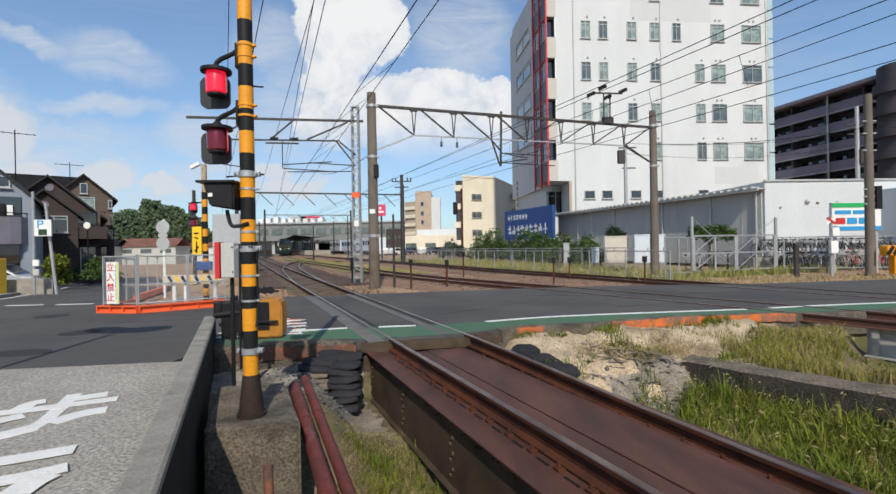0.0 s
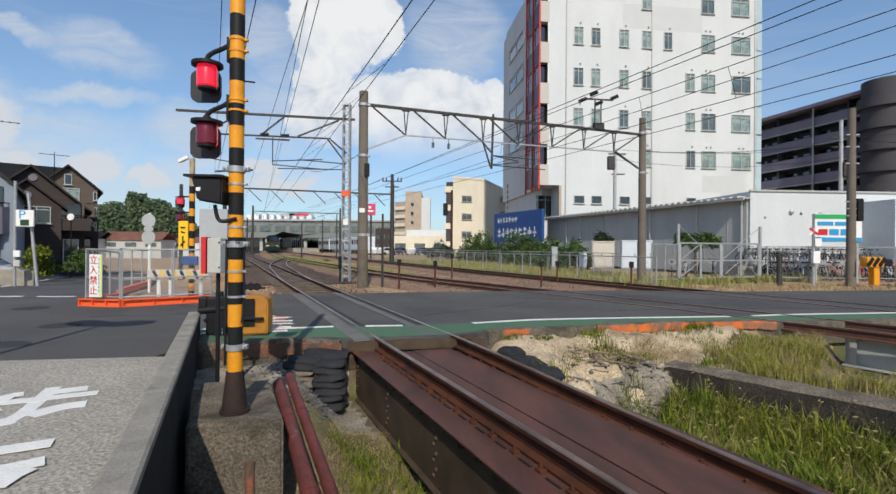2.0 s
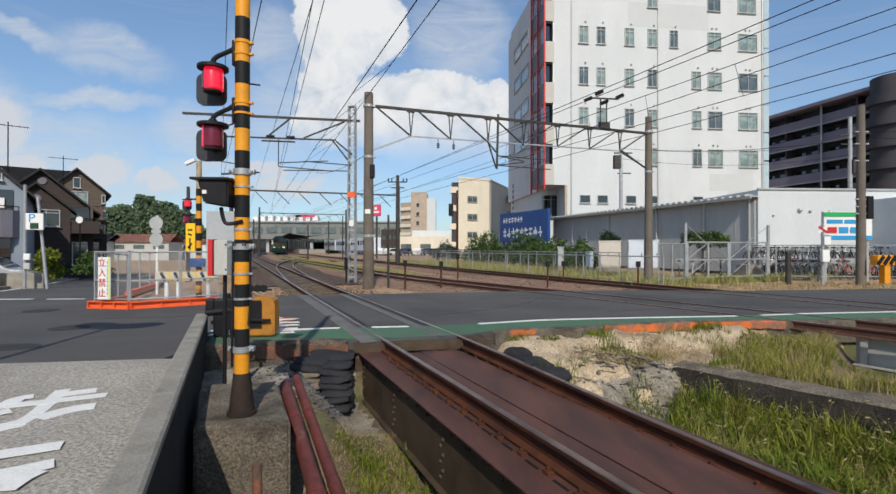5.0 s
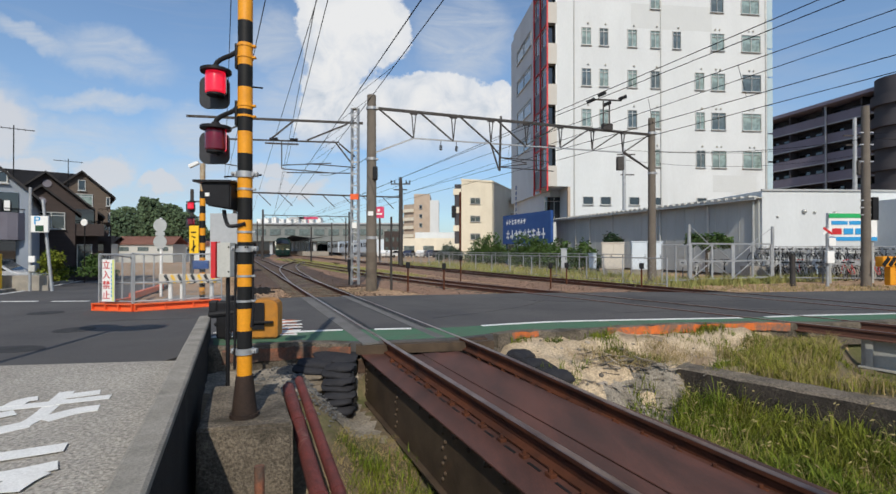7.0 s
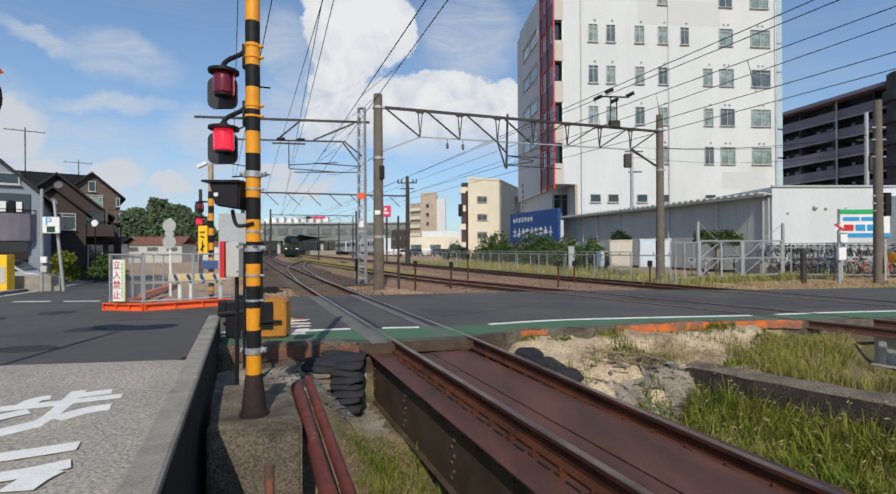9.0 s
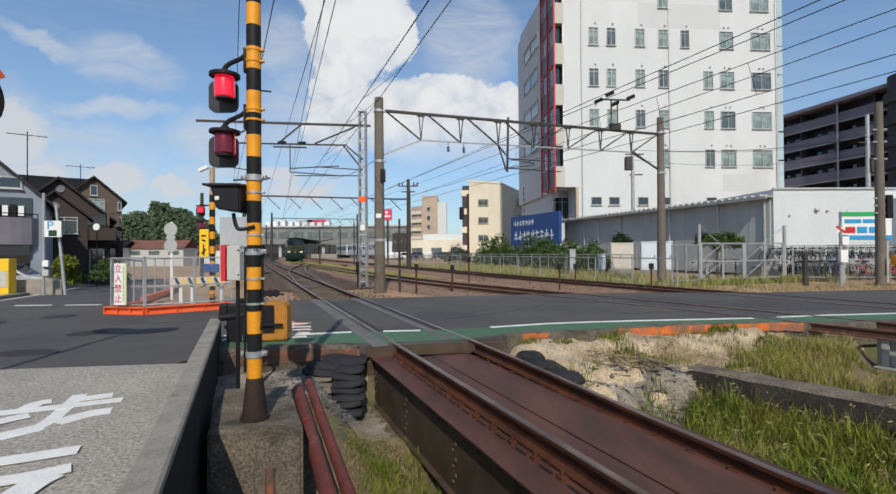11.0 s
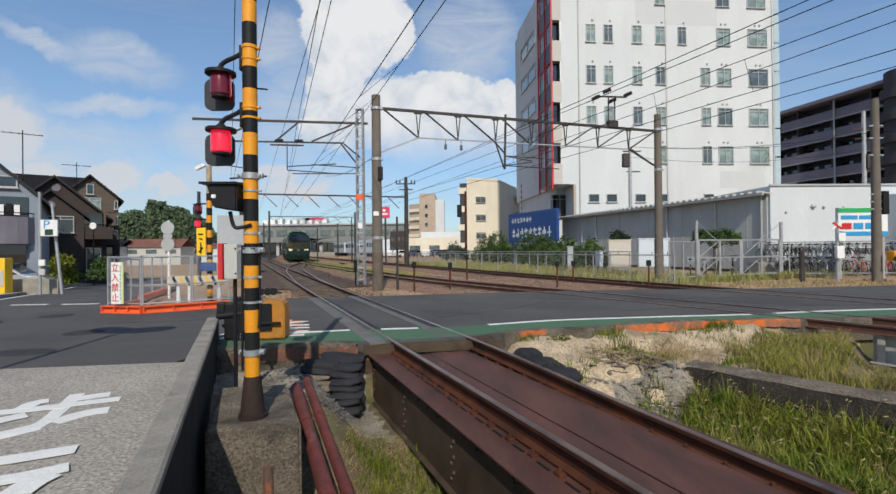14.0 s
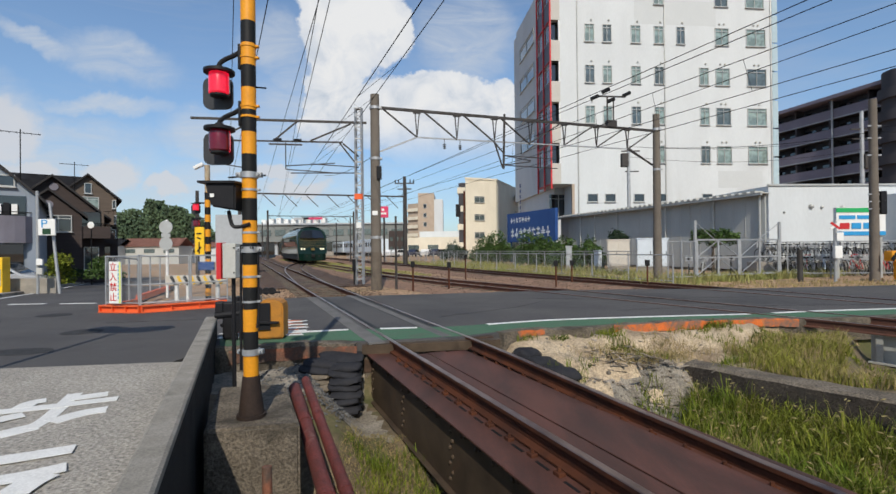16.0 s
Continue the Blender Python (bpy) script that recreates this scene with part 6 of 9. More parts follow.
def apartment():
    t = thing("apartment_block", "dark brown apartment block with rows of balconies", "apartment building", 54.0, 83.3, 0, -76.2)
    L, H, n = 38.0, 22.6, 8
    bm = bmesh.new()
    box(bm, (L / 2, 6, H / 2), (L, 10, H))
    part("wall", bm, M["dark_wall"], t)
    fl = H / n
    for i in range(n):
        b = new("balcony")
        b.parent = t
        b.matrix_basis = pose(L / 2, 0, fl * (i + 0.0))
        bm = bmesh.new()
        box(bm, (0, 0.25, 0.1), (L + 0.4, 1.7, 0.2))
        part("slab", bm, M["dark_wall"], b)
        bm = bmesh.new()
        box(bm, (0, -0.63, 0.13), (L + 0.44, 0.10, 0.16))
        part("slab_edge", bm, M["far_grey"], b, "pale slab edge")
        bm = bmesh.new()
        box(bm, (0, -0.6, 0.86), (L + 0.4, 0.08, 1.28))
        part("panel", bm, M["apart_rail"], b, "mauve balcony panel")
        bm = bmesh.new()
        box(bm, (0, -0.62, 1.53), (L + 0.4, 0.05, 0.05))
        part("handrail", bm, M["truss"], b)
        for k in range(14):
            bm = bmesh.new()
            box(bm, (-L / 2 + 1.4 + 2.7 * k, 1.02, 1.25), (1.7, 0.06, 2.0))
            part("window", bm, M["glass_dark"], b)
    for k in range(8):
        bm = bmesh.new()
        box(bm, (0.2 + k * 5.4, 0.2, H / 2), (0.22, 1.6, H))
        part("party_wall", bm, M["dark_wall"], t)
    for k in (0, 1):
        bm = bmesh.new()
        rod(bm, (11.6 + k * 12, -0.85, 0), (11.6 + k * 12, -0.85, H + 0.4), 0.13, 8)
        part("downpipe", bm, M["far_grey"], t)
    bm = bmesh.new()
    box(bm, (L / 2, 4.6, H + 0.25), (L + 1.4, 12.6, 0.5))
    part("roof", bm, M["apart_rail"], t)
    for i in range(n):
        bm = bmesh.new()
        rod(bm, (20.9, -0.4, fl * i + 0.3), (20.9, -0.4, fl * i + 1.6), 2.9, 28)
        part("tower_parapet", bm, M["dark_wall"], t, smooth=True)
    bm = bmesh.new()
    rod(bm, (20.9, -0.2, 0), (20.9, -0.2, H + 1.1), 2.6, 28)
    part("round_tower", bm, M["dark_wall"], t, "round stair tower", smooth=True)


apartment()


def cream_flats():
    t = thing("cream_apartment_house", "cream four-storey apartment house with balconies", "apartment building")
    bm = bmesh.new()
    prism(bm, [(2.05, 74), (6.9, 76), (12.4, 90), (4.0, 92)], 0, 11.9)
    part("wall", bm, M["cream"], t)
    bm = bmesh.new()
    prism(bm, [(1.0, 74.4), (2.05, 74.2), (3.5, 90), (2.2, 90)], 0, 11.4)
    part("balcony_side", bm, M["dark_wall"], t)
    for i in range(4):
        bm = bmesh.new()
        prism(bm, [(0.8, 74.2), (2.0, 74.1), (3.2, 89), (1.9, 89)], 1.4 + 2.8 * i, 2.3 + 2.8 * i)
        part("balcony", bm, M["cream"], t)
    for i in range(3):
        window(t, pose(4.2, 74.85, 3.4 + 2.75 * i, 0, 0, 22.4), 1.7, 0.95, "glass", True)
    for i in range(4):
        bm = bmesh.new()
        prism(bm, [(11.0, 85.5), (12.6, 89.5), (13.6, 89.0), (12.0, 85.0)], 1.2 + 2.8 * i, 2.2 + 2.8 * i)
        part("balcony", bm, M["tan"], t)
    bm = bmesh.new()
    prism(bm, [(1.95, 73.9), (6.95, 75.9), (12.5, 90.1), (4.0, 92.1)], 11.9, 12.2)
    part("roof", bm, M["cream"], t)


cream_flats()


def tan_tower():
    t = thing("tan_apartment_tower", "tan tiled apartment tower with stepped balconies", "apartment building")
    Y = 150
    bm = bmesh.new()
    prism(bm, [(-14, Y + 3), (-10.5, Y), (-10.5, Y + 14), (-14, Y + 14)], 0, 15.5)
    prism(bm, [(-10.5, Y), (-5.6, Y), (-5.6, Y + 14), (-10.5, Y + 14)], 0, 18.6)
    part("wall", bm, M["tan"], t)
    bm = bmesh.new()
    prism(bm, [(-5.6, Y + 0.6), (-2.9, Y + 1.5), (-2.9, Y + 12), (-5.6, Y + 14)], 0, 16.8)
    part("side_wall", bm, M["white_wall"], t)
    for i in range(5):
        bm = bmesh.new()
        prism(bm, [(-14.2, Y + 2.4), (-10.6, Y - 0.6), (-10.6, Y), (-14.2, Y + 3)], 2.6 + 2.6 * i, 3.6 + 2.6 * i)
        part("balcony", bm, M["cream"], t)
        window(t, pose(-8.4, Y - 0.02, 3.4 + 2.8 * i), 1.0, 1.3, "glass_dark", False)


tan_tower()


def plain_building(name, label, x0, x1, y, d, h, m, rows=0, cols=0, roof=None, z0=-0.3, cat="building"):
    t = thing(name, label, cat, (x0 + x1) / 2, y, 0)
    w = x1 - x0
    bm = bmesh.new()
    box(bm, (0, d / 2, (h + z0) / 2), (w, d, h - z0))
    part("wall", bm, M[m], t)
    if roof:
        bm = bmesh.new()
        for s in (-1, 1):
            v = [bm.verts.new(c) for c in ((-w / 2 - 0.4, d / 2, h + w * 0.14), (w / 2 + 0.4, d / 2, h + w * 0.14), (w / 2 + 0.5, d / 2 + s * (d / 2 + 0.6), h - 0.1), (-w / 2 - 0.5, d / 2 + s * (d / 2 + 0.6), h - 0.1))]
            bm.faces.new(v)
        bmesh.ops.solidify(bm, geom=bm.faces[:], thickness=0.15)
        part("roof", bm, M[roof], t)
    for i in range(rows):
        for j in range(cols):
            bm = bmesh.new()
            box(bm, (-w / 2 + (j + 0.5) * w / cols, -0.03, 1.6 + i * (h - 1.2) / max(rows, 1)), (w / cols * 0.55, 0.1, min(1.3, h / rows * 0.5)))
            part("window", bm, M["glass"], t)
    return t


plain_building("white_warehouse", "low white commercial building behind the station car park", -8.0, 2.0, 118, 14, 5.6, "white_wall", 1, 3)
plain_building("cream_annex", "low cream building beside the car park", -11.0, 2.2, 110, 8, 4.0, "cream", 1, 3)
plain_building("white_office", "distant white office block beyond the station", -34, -20, 205, 16, 11.5, "white_wall", 3, 5)
plain_building("grey_office", "distant grey office block beyond the station", -24, -13, 190, 12, 9.0, "far_grey", 3, 4)
plain_building("brown_office", "distant brown office block", -21, -15.5, 160, 12, 7.5, "brown_wall", 2, 3)
plain_building("crossing_hut", "pale grey railway equipment hut", -14.7, -13.0, 30, 2, 3.6, "far_grey", 0, 0)
for x0, x1, y, h, m, r in ((-62, -51, 90, 2.5, "box_grey", "terracotta"), (-52, -45, 96, 2.2, "white_wall", "terracotta"), (-70, -61, 88, 2.6, "grey_wall", "roof"), (-58, -52, 105, 3.4, "white_wall", "roof"), (-78, -70, 100, 3.6, "cream", "roof"), (-47, -41, 112, 3.2, "grey_wall", "roof")):
    plain_building("far_house", "small distant house with a tiled roof", x0 * 1.7, x1 * 1.7, y * 1.7, 8, h * 1.25, m, 1, 3, r, -5.0, "house")


def station():
    t = thing("station_building", "long grey station concourse bridging the tracks", "station", -60, 165, 0, 0)
    bm = bmesh.new()
    box(bm, (18, 8, 7.2), (74, 14, 5.8))
    part("concourse", bm, M["station"], t)
    for k in range(14):
        bm = bmesh.new()
        box(bm, (-14 + k * 5.0, 0.9, 7.4), (3.6, 0.3, 2.0))
        part("window_band", bm, M["glass"], t)
    for k in range(10):
        bm = bmesh.new()
        box(bm, (-16 + k * 7.5, 3, 2.1), (1.0, 1.0, 4.6))
        part("column", bm, M["far_grey"], t)
    bm = bmesh.new()
    box(bm, (18, 8, 10.3), (76, 15, 0.5))
    part("roof", bm, M["far_grey"], t)
    bm = bmesh.new()
    box(bm, (18, 14, 2.0), (72, 0.5, 4.4))
    part("back_wall", bm, M["glass_dark"], t)
    for x, m in ((8.0, "far_grey"), (12.0, "pinkred")):
        bm = bmesh.new()
        box(bm, (x, 2, 12.3), (6.5 if x > 10 else 5, 0.3, 0.8))
        box(bm, (x, 2, 11.2), (0.2, 0.2, 1.8))
        part("roof_sign", bm, M[m], t)
    for k in range(9):
        bm = bmesh.new()
        box(bm, (-8 + k * 2.6 + 2, 6, 11.4), (1.6, 3, 1.6 + 0.5 * (k % 3)))
        part("roof_plant", bm, M["white"], t)
    # platform with its dark canopy
    p = thing("station_platform", "station platform under a dark pitched canopy", "platform", -35.5, 125, 0, 22)
    bm = bmesh.new()
    box(bm, (0, 20, 0.45), (6, 64, 1.1))
    part("platform", bm, M["concrete"], p)
    bm = bmesh.new()
    for s in (-1, 1):
        v = [bm.verts.new(c) for c in ((0, -4, 4.3), (0, 50, 4.3), (s * 4.6, 50, 4.9), (s * 4.6, -4, 4.9))]
        bm.faces.new(v)
    bmesh.ops.solidify(bm, geom=bm.faces[:], thickness=0.25)
    part("canopy", bm, M["roof"], p, "dark canopy roof")
    for k in range(10):
        bm = bmesh.new()
        rod(bm, (0, -3 + k * 5.5, 0.9), (0, -3 + k * 5.5, 4.4), 0.16, 8)
        part("canopy_post", bm, M["far_grey"], p)
    # stabled pale carriages beyond
    for k in range(3):
        c = thing("parked_railcar", "pale blue and white railcar standing at the platform", "railcar", -30 + k * 6.5, 132 - k * 14.5, 0, 24, "stabled railcars")
        bm = bmesh.new()
        box(bm, (0, 0, 2.05), (2.7, 15, 2.8), 0, 0.12)
        part("body", bm, M["cabinet_blue"], c)
        for j in range(7):
            for s in (-1, 1):
                bm = bmesh.new()
                box(bm, (s * 1.36, -6 + j * 2, 2.4), (0.04, 1.2, 0.9))
                part("window", bm, M["glass_dark"], c)
        bm = bmesh.new()
        box(bm, (0, 0, 0.4), (2.2, 13.5, 0.8))
        part("underframe", bm, M["train_black"], c)


station()


def hillside():
    verts, faces = [], []
    rnd = random.Random(4)
    for cx, cy, rx, rz in ((-350, 434, 60, 35), (-305, 432, 40, 36), (-276, 430, 26, 37), (-258, 428, 9, 45), (-243, 430, 15, 40), (-231, 431, 18, 33), (-214, 433, 26, 18), (-420, 450, 70, 36), (-500, 460, 80, 34)):
        for k in range(3800):
            a, b = rnd.uniform(0, math.pi), rnd.uniform(0, 1.08)
            x, z = cx + rx * math.cos(a) * b ** 0.5, rz * math.sin(a) * b ** 0.5
            y = cy + rnd.uniform(-10, 10) - 8 * math.sin(a)
            r = rnd.uniform(0.5, 1.7)
            i = len(verts)
            for j in range(5):
                th = j * 1.2566 + rnd.random()
                verts.append((x + r * math.cos(th), y + rnd.uniform(-1, 1), z + r * 0.8 * math.sin(th)))
            faces.append(tuple(range(i, i + 5)))
    me = bpy.data.meshes.new("wooded_hill")
    me.from_pydata(verts, [], faces)
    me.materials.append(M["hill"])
    tagged(new("wooded_hill", me), "distant dark green wooded hill behind houses", "hill", kind="stuff")
    bm = bmesh.new()
    for cx, cy, rx, rz in ((-350, 448, 57, 31), (-305, 446, 38, 32), (-274, 445, 27, 33), (-243, 445, 12, 36), (-231, 446, 15, 28), (-214, 447, 23, 14), (-420, 465, 68, 32), (-500, 475, 78, 31)):
        bmesh.ops.create_uvsphere(bm, u_segments=20, v_segments=12, radius=1.0, matrix=Matrix.Translation((cx, cy, -3)) @ Matrix.Diagonal((rx, 12, rz + 2, 1)))
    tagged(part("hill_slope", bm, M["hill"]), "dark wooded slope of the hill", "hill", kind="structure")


hillside()


# ---- houses by the side road ----
def gable(bm, x0, x1, y, d, z0, zr, over=0.4, th=0.16, m=0):
    """A pitched roof with its ridge along y over x0..x1."""
    xm = (x0 + x1) / 2
    sl = (zr - z0) / (xm - x0)
    for s, xe in ((-1, x0 - over), (1, x1 + over)):
        zl = z0 - over * sl
        v = [(xm, y - over, zr), (xe, y - over, zl), (xe, y + d + over, zl), (xm, y + d + over, zr)]
        a = [bm.verts.new(c) for c in v]
        b = [bm.verts.new((c[0], c[1], c[2] + th)) for c in v]
        fs = [bm.faces.new(a), bm.faces.new(b)]
        for i in range(4):
            fs.append(bm.faces.new((a[i], a[(i + 1) % 4], b[(i + 1) % 4], b[i])))
        bmesh.ops.recalc_face_normals(bm, faces=fs)
        for f in fs:
            f.material_index = m


def gable_wall(bm, x0, x1, y, d, z0, ze, zr):
    pts = [(x0, z0), (x1, z0), (x1, ze), ((x0 + x1) / 2, zr), (x0, ze)]
    a = [bm.verts.new((x, y, z)) for x, z in pts]
    b = [bm.verts.new((x, y + d, z)) for x, z in pts]
    fs = [bm.faces.new(a), bm.faces.new(b)]
    for i in range(5):
        fs.append(bm.faces.new((a[i], a[(i + 1) % 5], b[(i + 1) % 5], b[i])))
    bmesh.ops.recalc_face_normals(bm, faces=fs)


def antenna(parent, x, y, z):
    bm = bmesh.new()
    rod(bm, (x, y, z - 1.2), (x, y, z + 2.2), 0.03, 6)
    rod(bm, (x - 0.9, y, z + 2.0), (x + 0.9, y, z + 2.0), 0.02, 5)
    for k in range(6):
        rod(bm, (x - 0.8 + k * 0.32, y - 0.3, z + 2.0), (x - 0.8 + k * 0.32, y + 0.3, z + 2.0), 0.012, 4)
    part("antenna", bm, M["wire"], parent)


def blue_house():
    t = thing("pale_blue_house", "pale blue house with a rounded lilac balcony", "house", -21.45, 25.0, -0.55, 38)
    bm = bmesh.new()
    gable_wall(bm, -7.0, 0.0, 0, 9, 0, 4.75, 8.2)
    part("wall", bm, M["blue_wall"], t)
    bm = bmesh.new()
    gable(bm, -7.0, 0.0, 0, 9, 4.75, 8.2, 0.3)
    part("roof", bm, M["roof"], t, "dark tiled roof")
    window(t, pose(-1.35, -0.02, 5.55), 0.9, 0.6, "glass_dark", False)
    # a flat dark panel paints the shade inside the loggia
    bm = bmesh.new()
    box(bm, (-2.0, -0.02, 4.3), (3.0, 0.1, 1.0))
    part("shade_panel", bm, M["glass_dark"], t, "flat dark panel for the shade inside the loggia")
    bm = bmesh.new()
    arc = [(-5.5 + 5.4 * k / 14, -1.1 * math.sin(math.pi * (k / 14)) ** 0.45) for k in range(15)]
    prism(bm, [(-5.5, 0.05)] + arc + [(-0.1, 0.05)], 2.4, 3.75)
    bal = part("balcony", bm, M["lilac"], t, "rounded lilac balcony")
    bm = bmesh.new()
    pipe_run(bm, [(x, y + 0.05, 3.95) for x, y in arc], 0.025, 6)
    for x, y in arc[1:-1:2]:
        rod(bm, (x, y + 0.05, 3.7), (x, y + 0.05, 3.95), 0.015, 6)
    part("handrail", bm, M["wire"], bal)
    # dark sheet on the wall for the shaded carport
    bm = bmesh.new()
    box(bm, (-3.4, -0.01, 1.2), (5.6, 0.08, 2.3))
    part("carport", bm, M["glass_dark"], t)
    bm = bmesh.new()
    box(bm, (-0.25, -0.1, 2.4), (0.4, 0.2, 4.8))
    part("corner_pillar", bm, M["blue_wall"], t)
    bm = bmesh.new()
    rod(bm, (-0.02, -0.16, 0), (-0.02, -0.16, 4.7), 0.05, 8)
    part("downpipe", bm, M["alu"], t)
    for k in range(4):
        bm = bmesh.new()
        box(bm, (-0.9 - 0.3 * k, -0.5, 4.1), (0.22, 0.05, 0.5 + 0.12 * (k % 2)))
        part("laundry", bm, M["white" if k % 2 == 0 else "casing"], t)
    antenna(t, -0.9, 3, 6.6)


blue_house()


def brown_house():
    t = thing("brown_house", "dark brown two-storey house with stepped gables", "house", -26.75, 33.2, -0.85, 38)
    bm = bmesh.new()
    gable_wall(bm, -3.6, 2.35, 1.4, 8, 0, 4.85, 7.55)
    part("wall", bm, M["brown_wall"], t)
    bm = bmesh.new()
    gable(bm, -3.6, 2.35, 1.4, 8, 4.85, 7.55, 0.4)
    part("roof", bm, M["roof"], t)
    bm = bmesh.new()
    gable_wall(bm, -2.6, 1.0, 0, 4, 0, 4.85, 6.45)
    part("front_wall", bm, M["brown_wall"], t)
    bm = bmesh.new()
    gable(bm, -2.6, 1.0, 0, 4, 4.85, 6.45, 0.35)
    part("front_roof", bm, M["roof"], t)
    bm = bmesh.new()
    box(bm, (1.75, 0.75, 3.62), (1.8, 1.3, 0.85))
    part("balcony", bm, M["brown_wall"], t, "brown balcony")
    # dark panel on the wall for the shade behind the balcony
    bm = bmesh.new()
    box(bm, (1.65, 1.36, 4.6), (1.3, 0.08, 1.1))
    part("shade_panel", bm, M["glass_dark"], t)
    bm = bmesh.new()
    rod(bm, (0.9, 0.12, 4.25), (2.6, 0.12, 4.25), 0.03, 6)
    for k in range(6):
        rod(bm, (0.95 + k * 0.32, 0.12, 4.05), (0.95 + k * 0.32, 0.12, 4.25), 0.02, 5)
    part("handrail", bm, M["wire"], t)
    bm = bmesh.new()
    box(bm, (2.2, 0.3, 4.75), (0.14, 0.14, 1.4))
    part("pillar", bm, M["beige_wall"], t)
    window(t, pose(-0.3, -0.02, 4.2), 1.5, 1.15, "glass_dark")
    window(t, pose(1.55, 1.36, 1.75), 0.9, 1.7, "glass", False)
    for x, y, z in ((-0.8, 0, 5.5), (-0.55, 1.4, 6.85)):
        bm = bmesh.new()
        rod(bm, (x, y - 0.06, z), (x, y + 0.1, z), 0.26, 18)
        part("round_vent", bm, M["lilac"], t)
    antenna(t, 0.6, 4, 6.9)


brown_house()


def beige_house():
    t = thing("beige_house", "tall beige and brown house with balconies and garage", "house", -31.7, 44.0, -1.25, 38)
    bm = bmesh.new()
    gable_wall(bm, -3.3, 0.9, 0, 9, 4.9, 7.6, 9.5)
    part("upper_wall", bm, M["beige_wall"], t, "beige upper wall")
    bm = bmesh.new()
    box(bm, (-1.6, 4.6, 2.45), (5.2, 8.8, 4.9))
    part("lower_wall", bm, M["brown_wall"], t)
    bm = bmesh.new()
    gable(bm, -3.3, 0.9, 0, 9, 7.6, 9.5, 0.4)
    part("roof", bm, M["roof"], t)
    bm = bmesh.new()
    for s in (-1, 1):
        v = [bm.verts.new(c) for c in ((-7.0, 4.5, 9.9), (-0.8, 4.5, 9.9), (0.4, 4.5 + s * 4.4, 7.7), (-8.0, 4.5 + s * 4.4, 7.7))]
        bm.faces.new(v)
    bmesh.ops.solidify(bm, geom=bm.faces[:], thickness=0.15)
    part("main_roof", bm, M["roof"], t)
    bm = bmesh.new()
    box(bm, (-5.6, 4.6, 3.8), (4.6, 8.2, 7.6))
    part("side_wing", bm, M["brown_wall"], t)
    window(t, pose(-1.2, -0.02, 8.35), 0.55, 0.95, "glass_dark", False)
    window(t, pose(-1.25, -0.02, 7.0), 1.7, 1.2, "glass_green")
    for z, x, w, m in ((5.55, -0.75, 2.8, "beige_wall"), (3.85, -0.75, 2.9, "brown_wall")):
        bm = bmesh.new()
        box(bm, (x, -0.45, z), (w, 1.0, 1.0))
        b = part("balcony", bm, M[m], t)
        bm = bmesh.new()
        rod(bm, (x - w / 2, -0.93, z + 0.7), (x + w / 2, -0.93, z + 0.7), 0.03, 6)
        for k in range(8):
            rod(bm, (x - w / 2 + k * w / 7, -0.93, z + 0.45), (x - w / 2 + k * w / 7, -0.93, z + 0.7), 0.02, 5)
        part("handrail", bm, M["wire"], b)
    # dark sheets on the wall paint the shade behind the balcony and in the garage
    bm = bmesh.new()
    box(bm, (-0.75, 0.18, 4.65), (2.6, 0.06, 0.7))
    part("shade_panel", bm, M["glass_dark"], t)
    bm = bmesh.new()
    box(bm, (-1.2, 0.18, 1.6), (3.2, 0.06, 3.0))
    part("garage", bm, M["glass_dark"], t, "flat dark panel for the shade inside the garage")
    for z in (7.0, 5.6, 4.3, 1.8):
        window(t, pose(0.72, -0.02 if z > 5 else 0.18, z), 0.3, 0.8, "glass_dark", False)
    for x, h in ((0.25, 0.85), (-0.05, 0.6)):
        bm = bmesh.new()
        box(bm, (x, -0.2, 4.6), (0.28, 0.05, h))
        part("laundry", bm, M["white"], t)


beige_house()


